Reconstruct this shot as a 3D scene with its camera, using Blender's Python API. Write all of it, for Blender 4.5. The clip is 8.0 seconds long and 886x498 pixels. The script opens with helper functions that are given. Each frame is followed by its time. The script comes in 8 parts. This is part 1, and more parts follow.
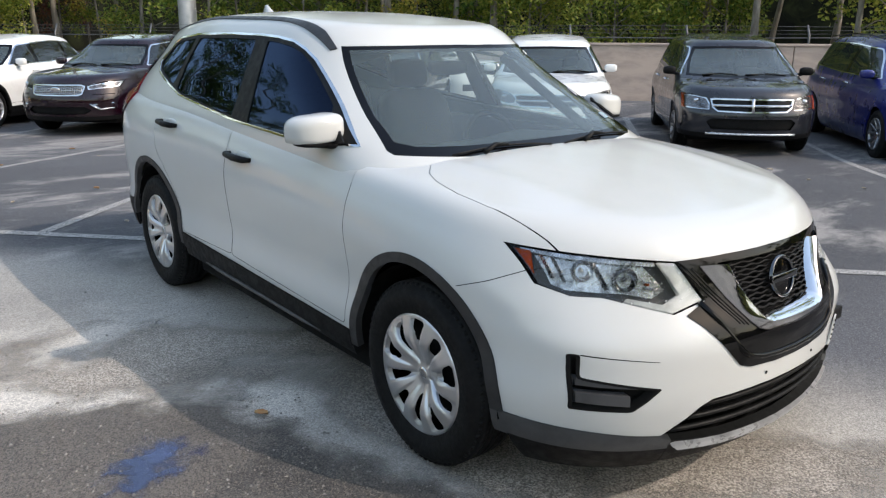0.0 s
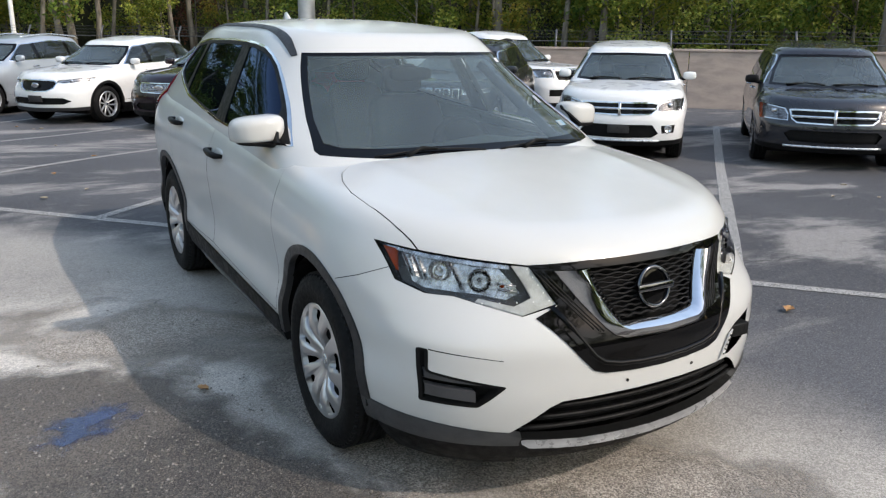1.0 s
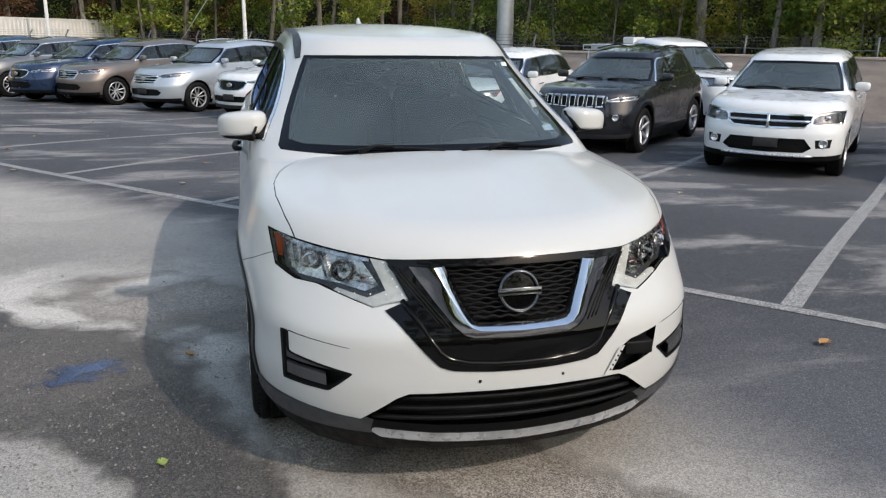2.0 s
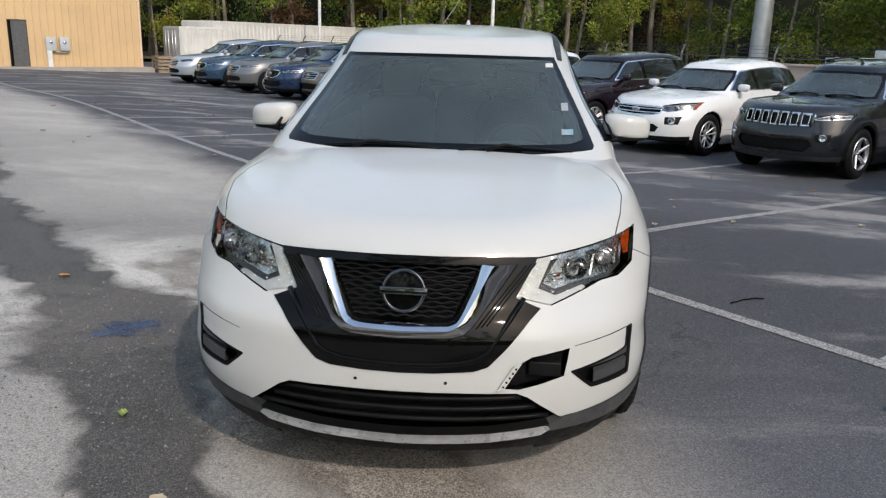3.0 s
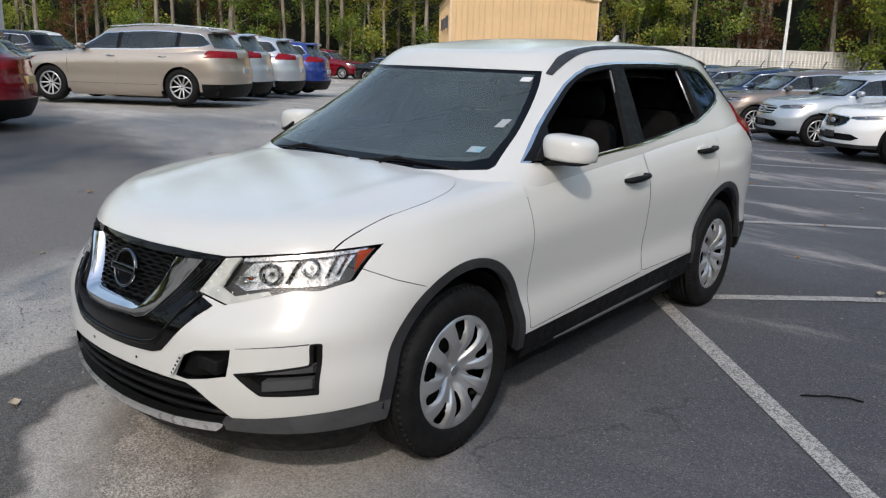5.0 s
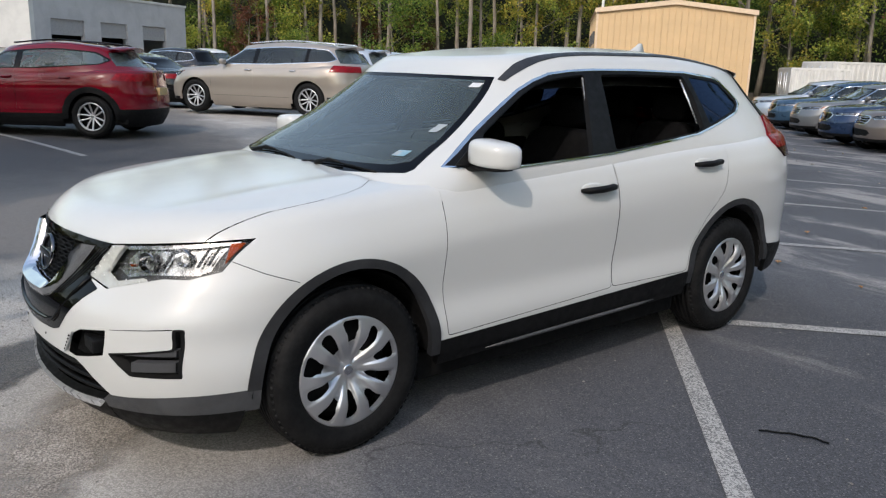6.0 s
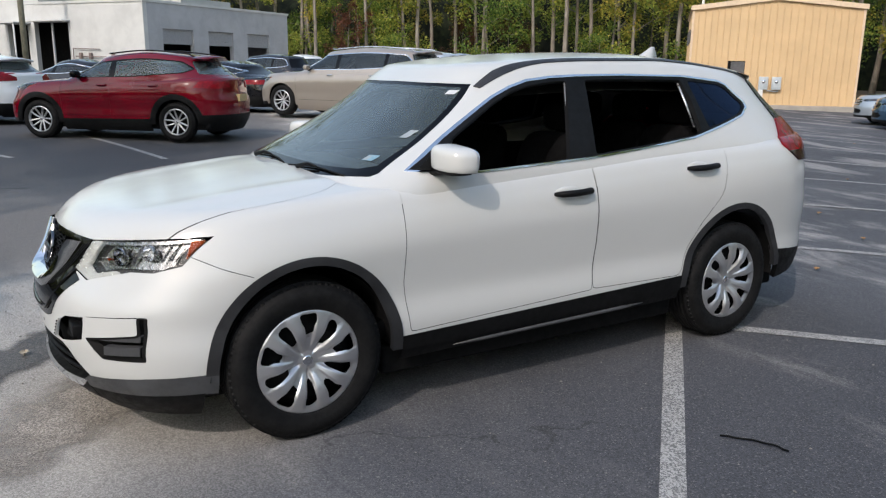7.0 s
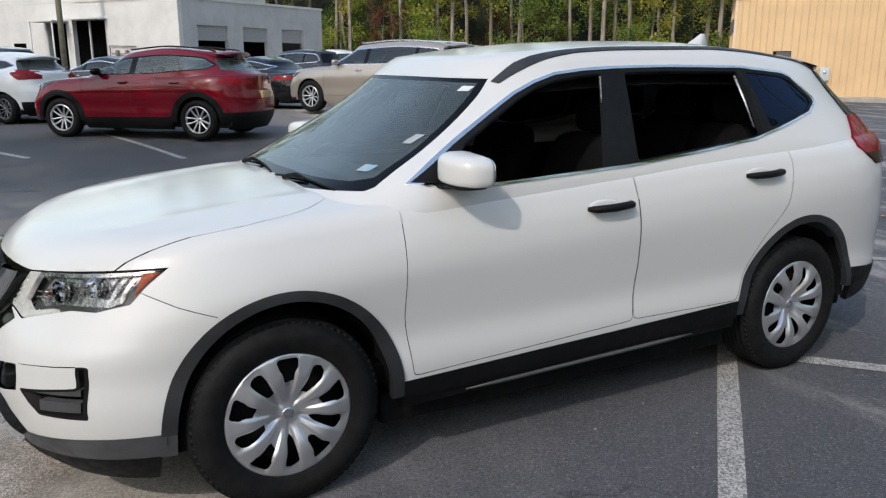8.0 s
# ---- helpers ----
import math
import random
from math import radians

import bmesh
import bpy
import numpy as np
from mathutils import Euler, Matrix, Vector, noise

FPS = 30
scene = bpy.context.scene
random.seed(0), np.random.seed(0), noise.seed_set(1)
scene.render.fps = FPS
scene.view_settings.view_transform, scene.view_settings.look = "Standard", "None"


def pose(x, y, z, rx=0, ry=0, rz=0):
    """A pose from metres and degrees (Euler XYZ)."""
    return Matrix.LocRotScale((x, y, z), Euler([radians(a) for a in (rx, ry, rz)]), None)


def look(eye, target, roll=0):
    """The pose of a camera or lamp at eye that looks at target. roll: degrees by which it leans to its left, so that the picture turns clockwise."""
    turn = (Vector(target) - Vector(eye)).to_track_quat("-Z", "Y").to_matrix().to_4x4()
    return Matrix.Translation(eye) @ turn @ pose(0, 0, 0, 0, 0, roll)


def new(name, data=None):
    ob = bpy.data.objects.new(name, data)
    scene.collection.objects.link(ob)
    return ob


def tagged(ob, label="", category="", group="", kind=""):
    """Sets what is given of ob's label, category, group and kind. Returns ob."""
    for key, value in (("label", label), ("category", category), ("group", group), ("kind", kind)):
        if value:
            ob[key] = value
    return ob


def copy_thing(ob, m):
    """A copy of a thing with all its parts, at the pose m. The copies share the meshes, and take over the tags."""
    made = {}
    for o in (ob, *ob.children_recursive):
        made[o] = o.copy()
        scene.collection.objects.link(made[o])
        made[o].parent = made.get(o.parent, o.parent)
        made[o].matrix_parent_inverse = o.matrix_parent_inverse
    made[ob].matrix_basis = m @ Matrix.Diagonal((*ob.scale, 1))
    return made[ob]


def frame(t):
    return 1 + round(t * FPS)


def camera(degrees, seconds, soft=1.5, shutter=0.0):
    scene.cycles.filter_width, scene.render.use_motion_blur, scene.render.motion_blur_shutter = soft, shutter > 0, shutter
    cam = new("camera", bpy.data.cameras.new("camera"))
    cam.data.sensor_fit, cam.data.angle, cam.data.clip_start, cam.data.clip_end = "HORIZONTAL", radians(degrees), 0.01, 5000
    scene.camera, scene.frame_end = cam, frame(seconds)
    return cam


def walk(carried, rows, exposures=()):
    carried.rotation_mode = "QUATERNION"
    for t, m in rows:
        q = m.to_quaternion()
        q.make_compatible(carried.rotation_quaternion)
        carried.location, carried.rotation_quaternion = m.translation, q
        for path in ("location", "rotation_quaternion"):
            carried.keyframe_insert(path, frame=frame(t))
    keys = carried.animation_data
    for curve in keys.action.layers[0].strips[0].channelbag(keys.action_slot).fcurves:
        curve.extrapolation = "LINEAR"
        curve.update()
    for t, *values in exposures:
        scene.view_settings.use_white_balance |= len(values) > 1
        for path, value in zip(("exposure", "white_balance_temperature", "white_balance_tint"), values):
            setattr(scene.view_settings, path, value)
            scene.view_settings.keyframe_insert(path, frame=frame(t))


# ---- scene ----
cam = camera(59.2, 8.0, 1.25)
PATH = [
    (0, (-2.488, -3.481, 1.587), (-1.282, -1.981, 1.045), 0.2),
    (0.5, (-2.297, -3.796, 1.614), (-1.187, -2.222, 1.075), 0.5),
    (1, (-1.897, -4.076, 1.615), (-0.937, -2.405, 1.079), 0.6),
    (1.5, (-1.425, -4.439, 1.628), (-0.68, -2.66, 1.097), 0.6),
    (1.7, (-1.206, -4.524, 1.627), (-0.565, -2.705, 1.097), 0.6),
    (2.8, (0.042, -4.686, 1.572), (0.037, -2.753, 1.057), 1.4),
    (3, (0.301, -4.652, 1.575), (0.161, -2.724, 1.062), 1.6),
    (3.5, (0.944, -4.539, 1.571), (0.479, -2.661, 1.063), 1.7),
    (4, (1.546, -4.286, 1.548), (0.786, -2.505, 1.047), 1.7),
    (4.5, (2.148, -4.032, 1.564), (1.14, -2.377, 1.071), 1.8),
    (4.7, (2.351, -3.872, 1.574), (1.251, -2.275, 1.083), 1.7),
    (5.8, (3.285, -3.089, 1.581), (1.825, -1.801, 1.121), 1.7),
    (6, (3.378, -2.933, 1.552), (1.871, -1.698, 1.097), 1.6),
    (6.5, (3.629, -2.654, 1.579), (2.033, -1.538, 1.126), 1.2),
    (7, (3.86, -2.528, 1.594), (2.205, -1.502, 1.139), 0.7),
    (7.5, (3.798, -2.392, 1.574), (2.11, -1.424, 1.115), 0.2),
    (8, (3.394, -2.121, 1.586), (1.695, -1.177, 1.116), 0.1),
]
walk(cam, [(t, look(eye, target, roll)) for t, eye, target, roll in PATH], [(0, 1.13, 6900, 15), (1.0, 1.00, 6850, 15), (1.7, 0.83, 6800, 15), (3.0, 0.65, 6750, 15), (4.7, 0.62, 6700, 15), (6.0, 0.70, 6600, 15), (8.0, 0.73, 6550, 15)])

# ---- world, sun, exposure ----
world = bpy.data.worlds.new("world")
scene.world = world
world.use_nodes = True
SUN_EL, SUN_AZ = 40.5, -58.0  # height and compass side (from +x towards +y) of the sun, degrees
sun_dir = Vector((math.cos(radians(SUN_EL)) * math.cos(radians(SUN_AZ)), math.cos(radians(SUN_EL)) * math.sin(radians(SUN_AZ)), math.sin(radians(SUN_EL))))
sky = world.node_tree.nodes.new("ShaderNodeTexSky")
sky.sky_type = "NISHITA"
sky.sun_disc = False
sky.sun_elevation = radians(SUN_EL)
sky.sun_rotation = radians(90 - SUN_AZ)
sky.air_density, sky.dust_density, sky.ozone_density = 1.8, 1.4, 0.6
back = world.node_tree.nodes["Background"]
back.inputs["Strength"].default_value = 0.15
world.node_tree.links.new(sky.outputs["Color"], back.inputs["Color"])
sun_data = bpy.data.lights.new("sun", "SUN")
sun_data.energy, sun_data.angle, sun_data.color = 1.25, radians(0.6), (1.0, 0.95, 0.87)
sun = new("sun", sun_data)
sun.matrix_world = look(sun_dir * 60, (0, 0, 0))

# ---- materials ----
MATS = {}


def nodes_of(name):
    m = bpy.data.materials.new(name)
    m.use_nodes = True
    nt = m.node_tree
    return m, nt, nt.nodes["Principled BSDF"]


def add(nt, kind, **inputs):
    n = nt.nodes.new(kind)
    for k, v in inputs.items():
        key = k.replace("_", " ")
        n.inputs[key].default_value = v
    return n


def mix_colour(nt, fac, a, b):
    """A colour mix; a and b are colours or sockets, fac a socket or number."""
    n = nt.nodes.new("ShaderNodeMix")
    n.data_type = "RGBA"
    for sock, v in ((n.inputs[0], fac), (n.inputs[6], a), (n.inputs[7], b)):
        if isinstance(v, (float, int)):
            sock.default_value = v
        elif isinstance(v, tuple):
            sock.default_value = (*v[:3], 1.0)
        else:
            nt.links.new(v, sock)
    return n.outputs[2]


def rangemap(nt, value, a, b, c=0.0, d=1.0):
    n = nt.nodes.new("ShaderNodeMapRange")
    n.interpolation_type = "SMOOTHSTEP"
    nt.links.new(value, n.inputs[0])
    for k, v in zip((1, 2, 3, 4), (a, b, c, d)):
        n.inputs[k].default_value = v
    return n.outputs[0]


def noise_of(nt, scale, detail=4.0, rough=0.55, warp=0.0, stretch=None):
    co = nt.nodes.new("ShaderNodeTexCoord")
    src = co.outputs["Object"]
    if stretch:
        mp = nt.nodes.new("ShaderNodeMapping")
        mp.inputs["Scale"].default_value = stretch
        nt.links.new(src, mp.inputs["Vector"])
        src = mp.outputs["Vector"]
    n = nt.nodes.new("ShaderNodeTexNoise")
    nt.links.new(src, n.inputs["Vector"])
    n.inputs["Scale"].default_value = scale
    n.inputs["Detail"].default_value = detail
    n.inputs["Roughness"].default_value = rough
    n.inputs["Distortion"].default_value = warp
    return n.outputs["Fac"]


def bump(nt, bsdf, height, strength, dist=0.01):
    b = nt.nodes.new("ShaderNodeBump")
    b.inputs["Strength"].default_value = strength
    b.inputs["Distance"].default_value = dist
    nt.links.new(height, b.inputs["Height"])
    nt.links.new(b.outputs["Normal"], bsdf.inputs["Normal"])


def surface(name, a, b=None, rough=0.6, metal=0.0, scale=8.0, grain=0.0, grain_scale=300.0, coat=0.0, spec=0.5, rough_var=0.08, stretch=None):
    """A plain material with two-scale variation between colours a and b."""
    if name in MATS:
        return MATS[name]
    m, nt, p = nodes_of(name)
    b = b or tuple(c * 0.85 for c in a)
    big = noise_of(nt, scale, 5.0, 0.6, 0.3, stretch)
    fac = rangemap(nt, big, 0.35, 0.7)
    nt.links.new(mix_colour(nt, fac, a, b), p.inputs["Base Color"])
    nt.links.new(rangemap(nt, noise_of(nt, scale * 3.1, 3.0), 0.3, 0.7, max(0.02, rough - rough_var), min(1.0, rough + rough_var)), p.inputs["Roughness"])
    p.inputs["Metallic"].default_value = metal
    p.inputs["Specular IOR Level"].default_value = spec
    p.inputs["Coat Weight"].default_value = coat
    p.inputs["Coat Roughness"].default_value = 0.04
    if grain:
        bump(nt, p, noise_of(nt, grain_scale, 2.0), grain, 0.004)
    MATS[name] = m
    return m


def car_paint(name, colour, flake=0.0, rough=0.35, dust=0.05, gloss=0.03, coat=1.0):
    """Coated paint with faint dust and, for metallic colours, fine flakes."""
    if name in MATS:
        return MATS[name]
    m, nt, p = nodes_of(name)
    dusty = rangemap(nt, noise_of(nt, 2.3, 6.0, 0.65, 0.4), 0.4, 0.75, 0.0, dust)
    nt.links.new(mix_colour(nt, dusty, colour, (0.42, 0.40, 0.36)), p.inputs["Base Color"])
    p.inputs["Metallic"].default_value = flake
    nt.links.new(rangemap(nt, noise_of(nt, 5.0, 4.0), 0.3, 0.7, rough - 0.06, rough + 0.08), p.inputs["Roughness"])
    p.inputs["Coat Weight"].default_value = coat
    p.inputs["Coat IOR"].default_value = 1.5
    p.inputs["Specular IOR Level"].default_value = 0.12
    nt.links.new(rangemap(nt, noise_of(nt, 7.0, 4.0), 0.35, 0.75, gloss, gloss + dust * 0.5), p.inputs["Coat Roughness"])
    if flake:
        bump(nt, p, noise_of(nt, 900.0, 1.0), 0.05, 0.001)
    MATS[name] = m
    return m


def clear_glass(name, tint, clear, rough=0.01, film=0.0, ior=1.52, sheen=(0.95, 0.97, 1.0)):
    """Pane glass: see-through tint, a pale film for dust and reflected sky, real gloss on top."""
    if name in MATS:
        return MATS[name]
    m = bpy.data.materials.new(name)
    m.use_nodes = True
    nt = m.node_tree
    nt.nodes.remove(nt.nodes["Principled BSDF"])
    out = nt.nodes["Material Output"]
    tr = add(nt, "ShaderNodeBsdfTransparent")
    tr.inputs["Color"].default_value = (*(c * clear for c in tint), 1)
    gl = add(nt, "ShaderNodeBsdfGlossy")
    gl.inputs["Roughness"].default_value = rough
    gl.inputs["Color"].default_value = (*sheen, 1)
    fr = add(nt, "ShaderNodeFresnel")
    fr.inputs["IOR"].default_value = ior
    mx = add(nt, "ShaderNodeMixShader")
    # diffuse teal-grey film: dust, and the haze of reflected sky put in as colour
    dust = add(nt, "ShaderNodeBsdfDiffuse")
    dust.inputs["Color"].default_value = (0.44, 0.56, 0.55, 1)
    under = add(nt, "ShaderNodeMixShader")
    if film:
        nt.links.new(rangemap(nt, noise_of(nt, 2.2, 5.0, 0.6, 0.4), 0.3, 0.75, film * 0.75, film * 1.25), under.inputs[0])
    else:
        under.inputs[0].default_value = 0.0
    nt.links.new(tr.outputs[0], under.inputs[1])
    nt.links.new(dust.outputs[0], under.inputs[2])
    nt.links.new(fr.outputs[0], mx.inputs[0])
    nt.links.new(under.outputs[0], mx.inputs[1])
    nt.links.new(gl.outputs[0], mx.inputs[2])
    nt.links.new(mx.outputs[0], out.inputs["Surface"])
    MATS[name] = m
    return m


WHITE_PAINT = car_paint("pearl white paint", (0.53, 0.535, 0.52), 0.0, 0.45, 0.02, 0.135)
BLACK_PLASTIC = surface("black grained plastic", (0.003, 0.0031, 0.0033), (0.0055, 0.0056, 0.006), 0.55, spec=0.18, grain=0.15, grain_scale=400)
GREY_PLASTIC = surface("dark grey grained plastic", (0.016, 0.0165, 0.018), (0.025, 0.0255, 0.027), 0.48, grain=0.15, grain_scale=400)
GLOSS_BLACK = surface("gloss black plastic", (0.002, 0.002, 0.0022), (0.003, 0.003, 0.0033), 0.05, coat=0.0, spec=0.2, rough_var=0.03)
CHROME = surface("chrome", (0.72, 0.73, 0.75), (0.62, 0.63, 0.65), 0.07, 1.0, rough_var=0.04)
SILVER_PAINT = surface("silver wheel paint", (0.60, 0.60, 0.61), (0.56, 0.56, 0.57), 0.34, 0.85, scale=5, rough_var=0.03)
SATIN_SILVER = surface("satin silver trim", (0.74, 0.76, 0.78), (0.62, 0.64, 0.66), 0.30, 0.75, scale=14)
RUBBER = surface("tyre rubber", (0.0045, 0.0045, 0.0048), (0.009, 0.009, 0.009), 0.7, spec=0.18, scale=18, grain=0.25, grain_scale=160)
# dark trim; on the buildings its near-black stands for shade in the openings
DARK_INSIDE = surface("dark trim and inside shade", (0.004, 0.004, 0.0042), (0.007, 0.007, 0.0073), 0.85, spec=0.15)
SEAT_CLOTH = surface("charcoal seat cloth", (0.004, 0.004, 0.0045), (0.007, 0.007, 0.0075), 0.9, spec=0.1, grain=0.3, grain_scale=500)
DASH = surface("dashboard vinyl", (0.06, 0.064, 0.068), (0.08, 0.084, 0.088), 0.75, grain=0.2, grain_scale=300)
WINDSHIELD = clear_glass("windscreen glass", (0.78, 0.92, 0.89), 0.62, 0.01, 0.095)
# deep blue of the reflected sky is put into this glass's gloss tint
SIDE_GLASS = clear_glass("privacy glass", (0.5, 0.55, 0.55), 0.05, 0.01, 0.002, 1.42, (0.26, 0.38, 0.66))
LAMP_GLASS = clear_glass("lamp lens", (1, 1, 1), 0.96, ior=1.3)
AMBER = surface("amber reflector", (0.32, 0.043, 0.001), (0.22, 0.026, 0.001), 0.3, spec=0.05, scale=40)
RED_LENS = surface("red lamp lens", (0.24, 0.004, 0.010), (0.12, 0.003, 0.006), 0.18, spec=0.22, scale=20)
LAMP_CHROME = surface("lamp reflector", (0.82, 0.83, 0.85), (0.6, 0.61, 0.63), 0.12, 0.95, scale=30)
LAMP_WHITE = surface("white lamp guide", (0.50, 0.52, 0.50), (0.36, 0.375, 0.37), 0.2, coat=1.0, scale=18)
SMOKED_CHROME = surface("smoked chrome", (0.40, 0.405, 0.415), (0.33, 0.335, 0.345), 0.06, 1.0, rough_var=0.03)
DARK_CHROME = surface("dark chrome", (0.14, 0.145, 0.155), (0.10, 0.105, 0.11), 0.10, 1.0, rough_var=0.03)
# the light on the trim's upper facet is put into this paler grey
LIT_BUMPER_TRIM = surface("lit bumper trim", (0.062, 0.064, 0.068), (0.042, 0.043, 0.046), 0.42, grain=0.15, grain_scale=400)
PAPER = surface("sticker paper", (0.34, 0.37, 0.38), (0.28, 0.31, 0.33), 0.5)
PLATE_BLACK = surface("blank black plate", (0.02, 0.02, 0.022), (0.03, 0.03, 0.03), 0.35)

# ---- mesh helpers ----


def part(name, bm, mat, parent=None, label="", smooth=True, m=None):
    """Links a bmesh as one mesh object under a thing or a part."""
    me = bpy.data.meshes.new(name)
    lay = bm.verts.layers.float_vector.get("n")
    normals = [tuple(v[lay]) for v in bm.verts] if lay else None
    for f in bm.faces:
        f.smooth = smooth
    bm.to_mesh(me)
    bm.free()
    if normals and any(abs(n[0]) + abs(n[1]) + abs(n[2]) > 0 for n in normals):
        me.normals_split_custom_set_from_vertices(normals)
    me.materials.append(mat)
    ob = new(name, me)
    if parent is not None:
        ob.parent = parent
    if m is not None:
        ob.matrix_basis = m
    if label:
        tagged(ob, label)
    return ob


def thing(name, label, category, m=None, group="", kind=""):
    ob = new(name)
    ob.empty_display_size = 0.2
    if m is not None:
        ob.matrix_world = m
    return tagged(ob, label, category, group, kind)


def from_rows(rows, closed=False, caps=False):
    """A sheet of quads through rows of points."""
    bm = bmesh.new()
    vs = [[bm.verts.new(p) for p in r] for r in rows]
    n = len(rows[0])
    for a, b in zip(vs, vs[1:]):
        for i in range(n if closed else n - 1):
            j = (i + 1) % n
            q = [a[i], a[j], b[j], b[i]]
            if len(set(q)) == 4:
                bm.faces.new(q)
    if caps:
        bm.faces.new(list(reversed(vs[0])))
        bm.faces.new(vs[-1])
    return bm


def box(bm, lo, hi, bevel=0.0, segs=2):
    """Adds a bevelled box from corner lo to corner hi."""
    m = Matrix.LocRotScale([(a + b) / 2 for a, b in zip(lo, hi)], None, [max(1e-4, b - a) for a, b in zip(lo, hi)])
    r = bmesh.ops.create_cube(bm, size=1.0, matrix=m)
    if bevel:
        es = list({e for v in r["verts"] for e in v.link_edges})
        bmesh.ops.bevel(bm, geom=es, offset=bevel, segments=segs, profile=0.6, affect="EDGES")
    return bm


def boxes(*items, bevel=0.0):
    bm = bmesh.new()
    for lo, hi in items:
        box(bm, lo, hi, bevel)
    return bm


def tube(pts, r, n=8, closed=False, flat=1.0):
    """A round bar along points."""
    pts = [Vector(p) for p in pts]
    rows = []
    k = len(pts)
    for i, p in enumerate(pts):
        a = pts[(i - 1) % k] if closed or i else pts[0]
        b = pts[(i + 1) % k] if closed or i < k - 1 else pts[-1]
        d = (b - a).normalized()
        up = Vector((0, 0, 1)) if abs(d.z) < 0.9 else Vector((0, 1, 0))
        s = d.cross(up).normalized()
        u = s.cross(d)
        rr = r[i] if isinstance(r, (list, tuple)) else r
        rows.append([p + rr * (math.cos(t) * s + flat * math.sin(t) * u) for t in [2 * math.pi * j / n for j in range(n)]])
    if closed:
        rows.append(rows[0])
        bm = from_rows(rows, True)
        bmesh.ops.remove_doubles(bm, verts=bm.verts, dist=1e-6)
    else:
        bm = from_rows(rows, True, True)
    bmesh.ops.recalc_face_normals(bm, faces=bm.faces)
    return bm


def lathe(profile, n=48, axis="x"):
    """A turned shape: profile of (along, radius)."""
    rows = []
    for a, r in profile:
        row = []
        for i in range(n):
            t = 2 * math.pi * i / n
            row.append((a, r * math.cos(t), r * math.sin(t)) if axis == "x" else (r * math.cos(t), r * math.sin(t), a))
        rows.append(row)
    bm = from_rows(rows, True)
    bmesh.ops.recalc_face_normals(bm, faces=bm.faces)
    return bm


def bilobe(c, size, e1=0.5, e2=0.5, nu=24, nv=14):
    """A rounded-box body (superellipsoid)."""
    def p(v, e):
        return math.copysign(abs(v) ** e, v)
    rows = []
    for j in range(nv + 1):
        a = -math.pi / 2 + math.pi * j / nv
        a = max(-math.pi / 2 + 0.02, min(math.pi / 2 - 0.02, a))
        rows.append([(c[0] + size[0] * p(math.cos(a), e1) * p(math.cos(b), e2), c[1] + size[1] * p(math.cos(a), e1) * p(math.sin(b), e2), c[2] + size[2] * p(math.sin(a), e1)) for b in [2 * math.pi * i / nu for i in range(nu)]])
    bm = from_rows(rows, True, True)
    bmesh.ops.recalc_face_normals(bm, faces=bm.faces)
    return bm


def curve(xs, ys):
    """A smooth curve through a few points that never overshoots."""
    xs, ys = np.array(xs, float), np.array(ys, float)
    h = np.diff(xs)
    d = np.diff(ys) / h
    m = np.zeros(len(xs))
    m[0], m[-1] = d[0], d[-1]
    for i in range(1, len(xs) - 1):
        if d[i - 1] * d[i] > 0:
            w1, w2 = 2 * h[i] + h[i - 1], h[i] + 2 * h[i - 1]
            m[i] = (w1 + w2) / (w1 / d[i - 1] + w2 / d[i])

    def f(x):
        x = min(max(float(x), xs[0]), xs[-1])
        i = min(max(int(np.searchsorted(xs, x)) - 1, 0), len(h) - 1)
        t = (x - xs[i]) / h[i]
        return float((1 + 2 * t) * (1 - t) ** 2 * ys[i] + t * (1 - t) ** 2 * h[i] * m[i] + t * t * (3 - 2 * t) * ys[i + 1] + t * t * (t - 1) * h[i] * m[i + 1])
    return f


def ramp(z, a, b):
    t = min(1.0, max(0.0, (z - a) / (b - a)))
    return t * t * (3 - 2 * t)


def inside(poly, a, b):
    hit = False
    for (a0, b0), (a1, b1) in zip(poly, poly[1:] + poly[:1]):
        if (b0 > b) != (b1 > b) and a < (a1 - a0) * (b - b0) / (b1 - b0) + a0:
            hit = not hit
    return hit


def inset(poly, d):
    """The polygon drawn in by d."""
    area = sum(p[0] * q[1] - q[0] * p[1] for p, q in zip(poly, poly[1:] + poly[:1]))
    s = 1 if area > 0 else -1
    out = []
    for k, p in enumerate(poly):
        a, b = poly[k - 1], poly[(k + 1) % len(poly)]
        n1 = Vector((-(p[1] - a[1]), p[0] - a[0])).normalized()
        n2 = Vector((-(b[1] - p[1]), b[0] - p[0])).normalized()
        n = n1 + n2
        n = n / max(0.35, n.length_squared / 2)
        out.append((p[0] + s * d * n.x, p[1] + s * d * n.y))
    return out


def rounded(poly, r, n=4):
    """The polygon with its corners rounded."""
    out = []
    for k, p in enumerate(poly):
        p, a, b = Vector(p), Vector(poly[k - 1]), Vector(poly[(k + 1) % len(poly)])
        da, db = (a - p), (b - p)
        q = min(r, da.length * 0.45, db.length * 0.45)
        s, e = p + da.normalized() * q, p + db.normalized() * q
        for i in range(n + 1):
            t = i / n
            v = (1 - t) ** 2 * s + 2 * t * (1 - t) * p + t * t * e
            out.append((v.x, v.y))
    return out


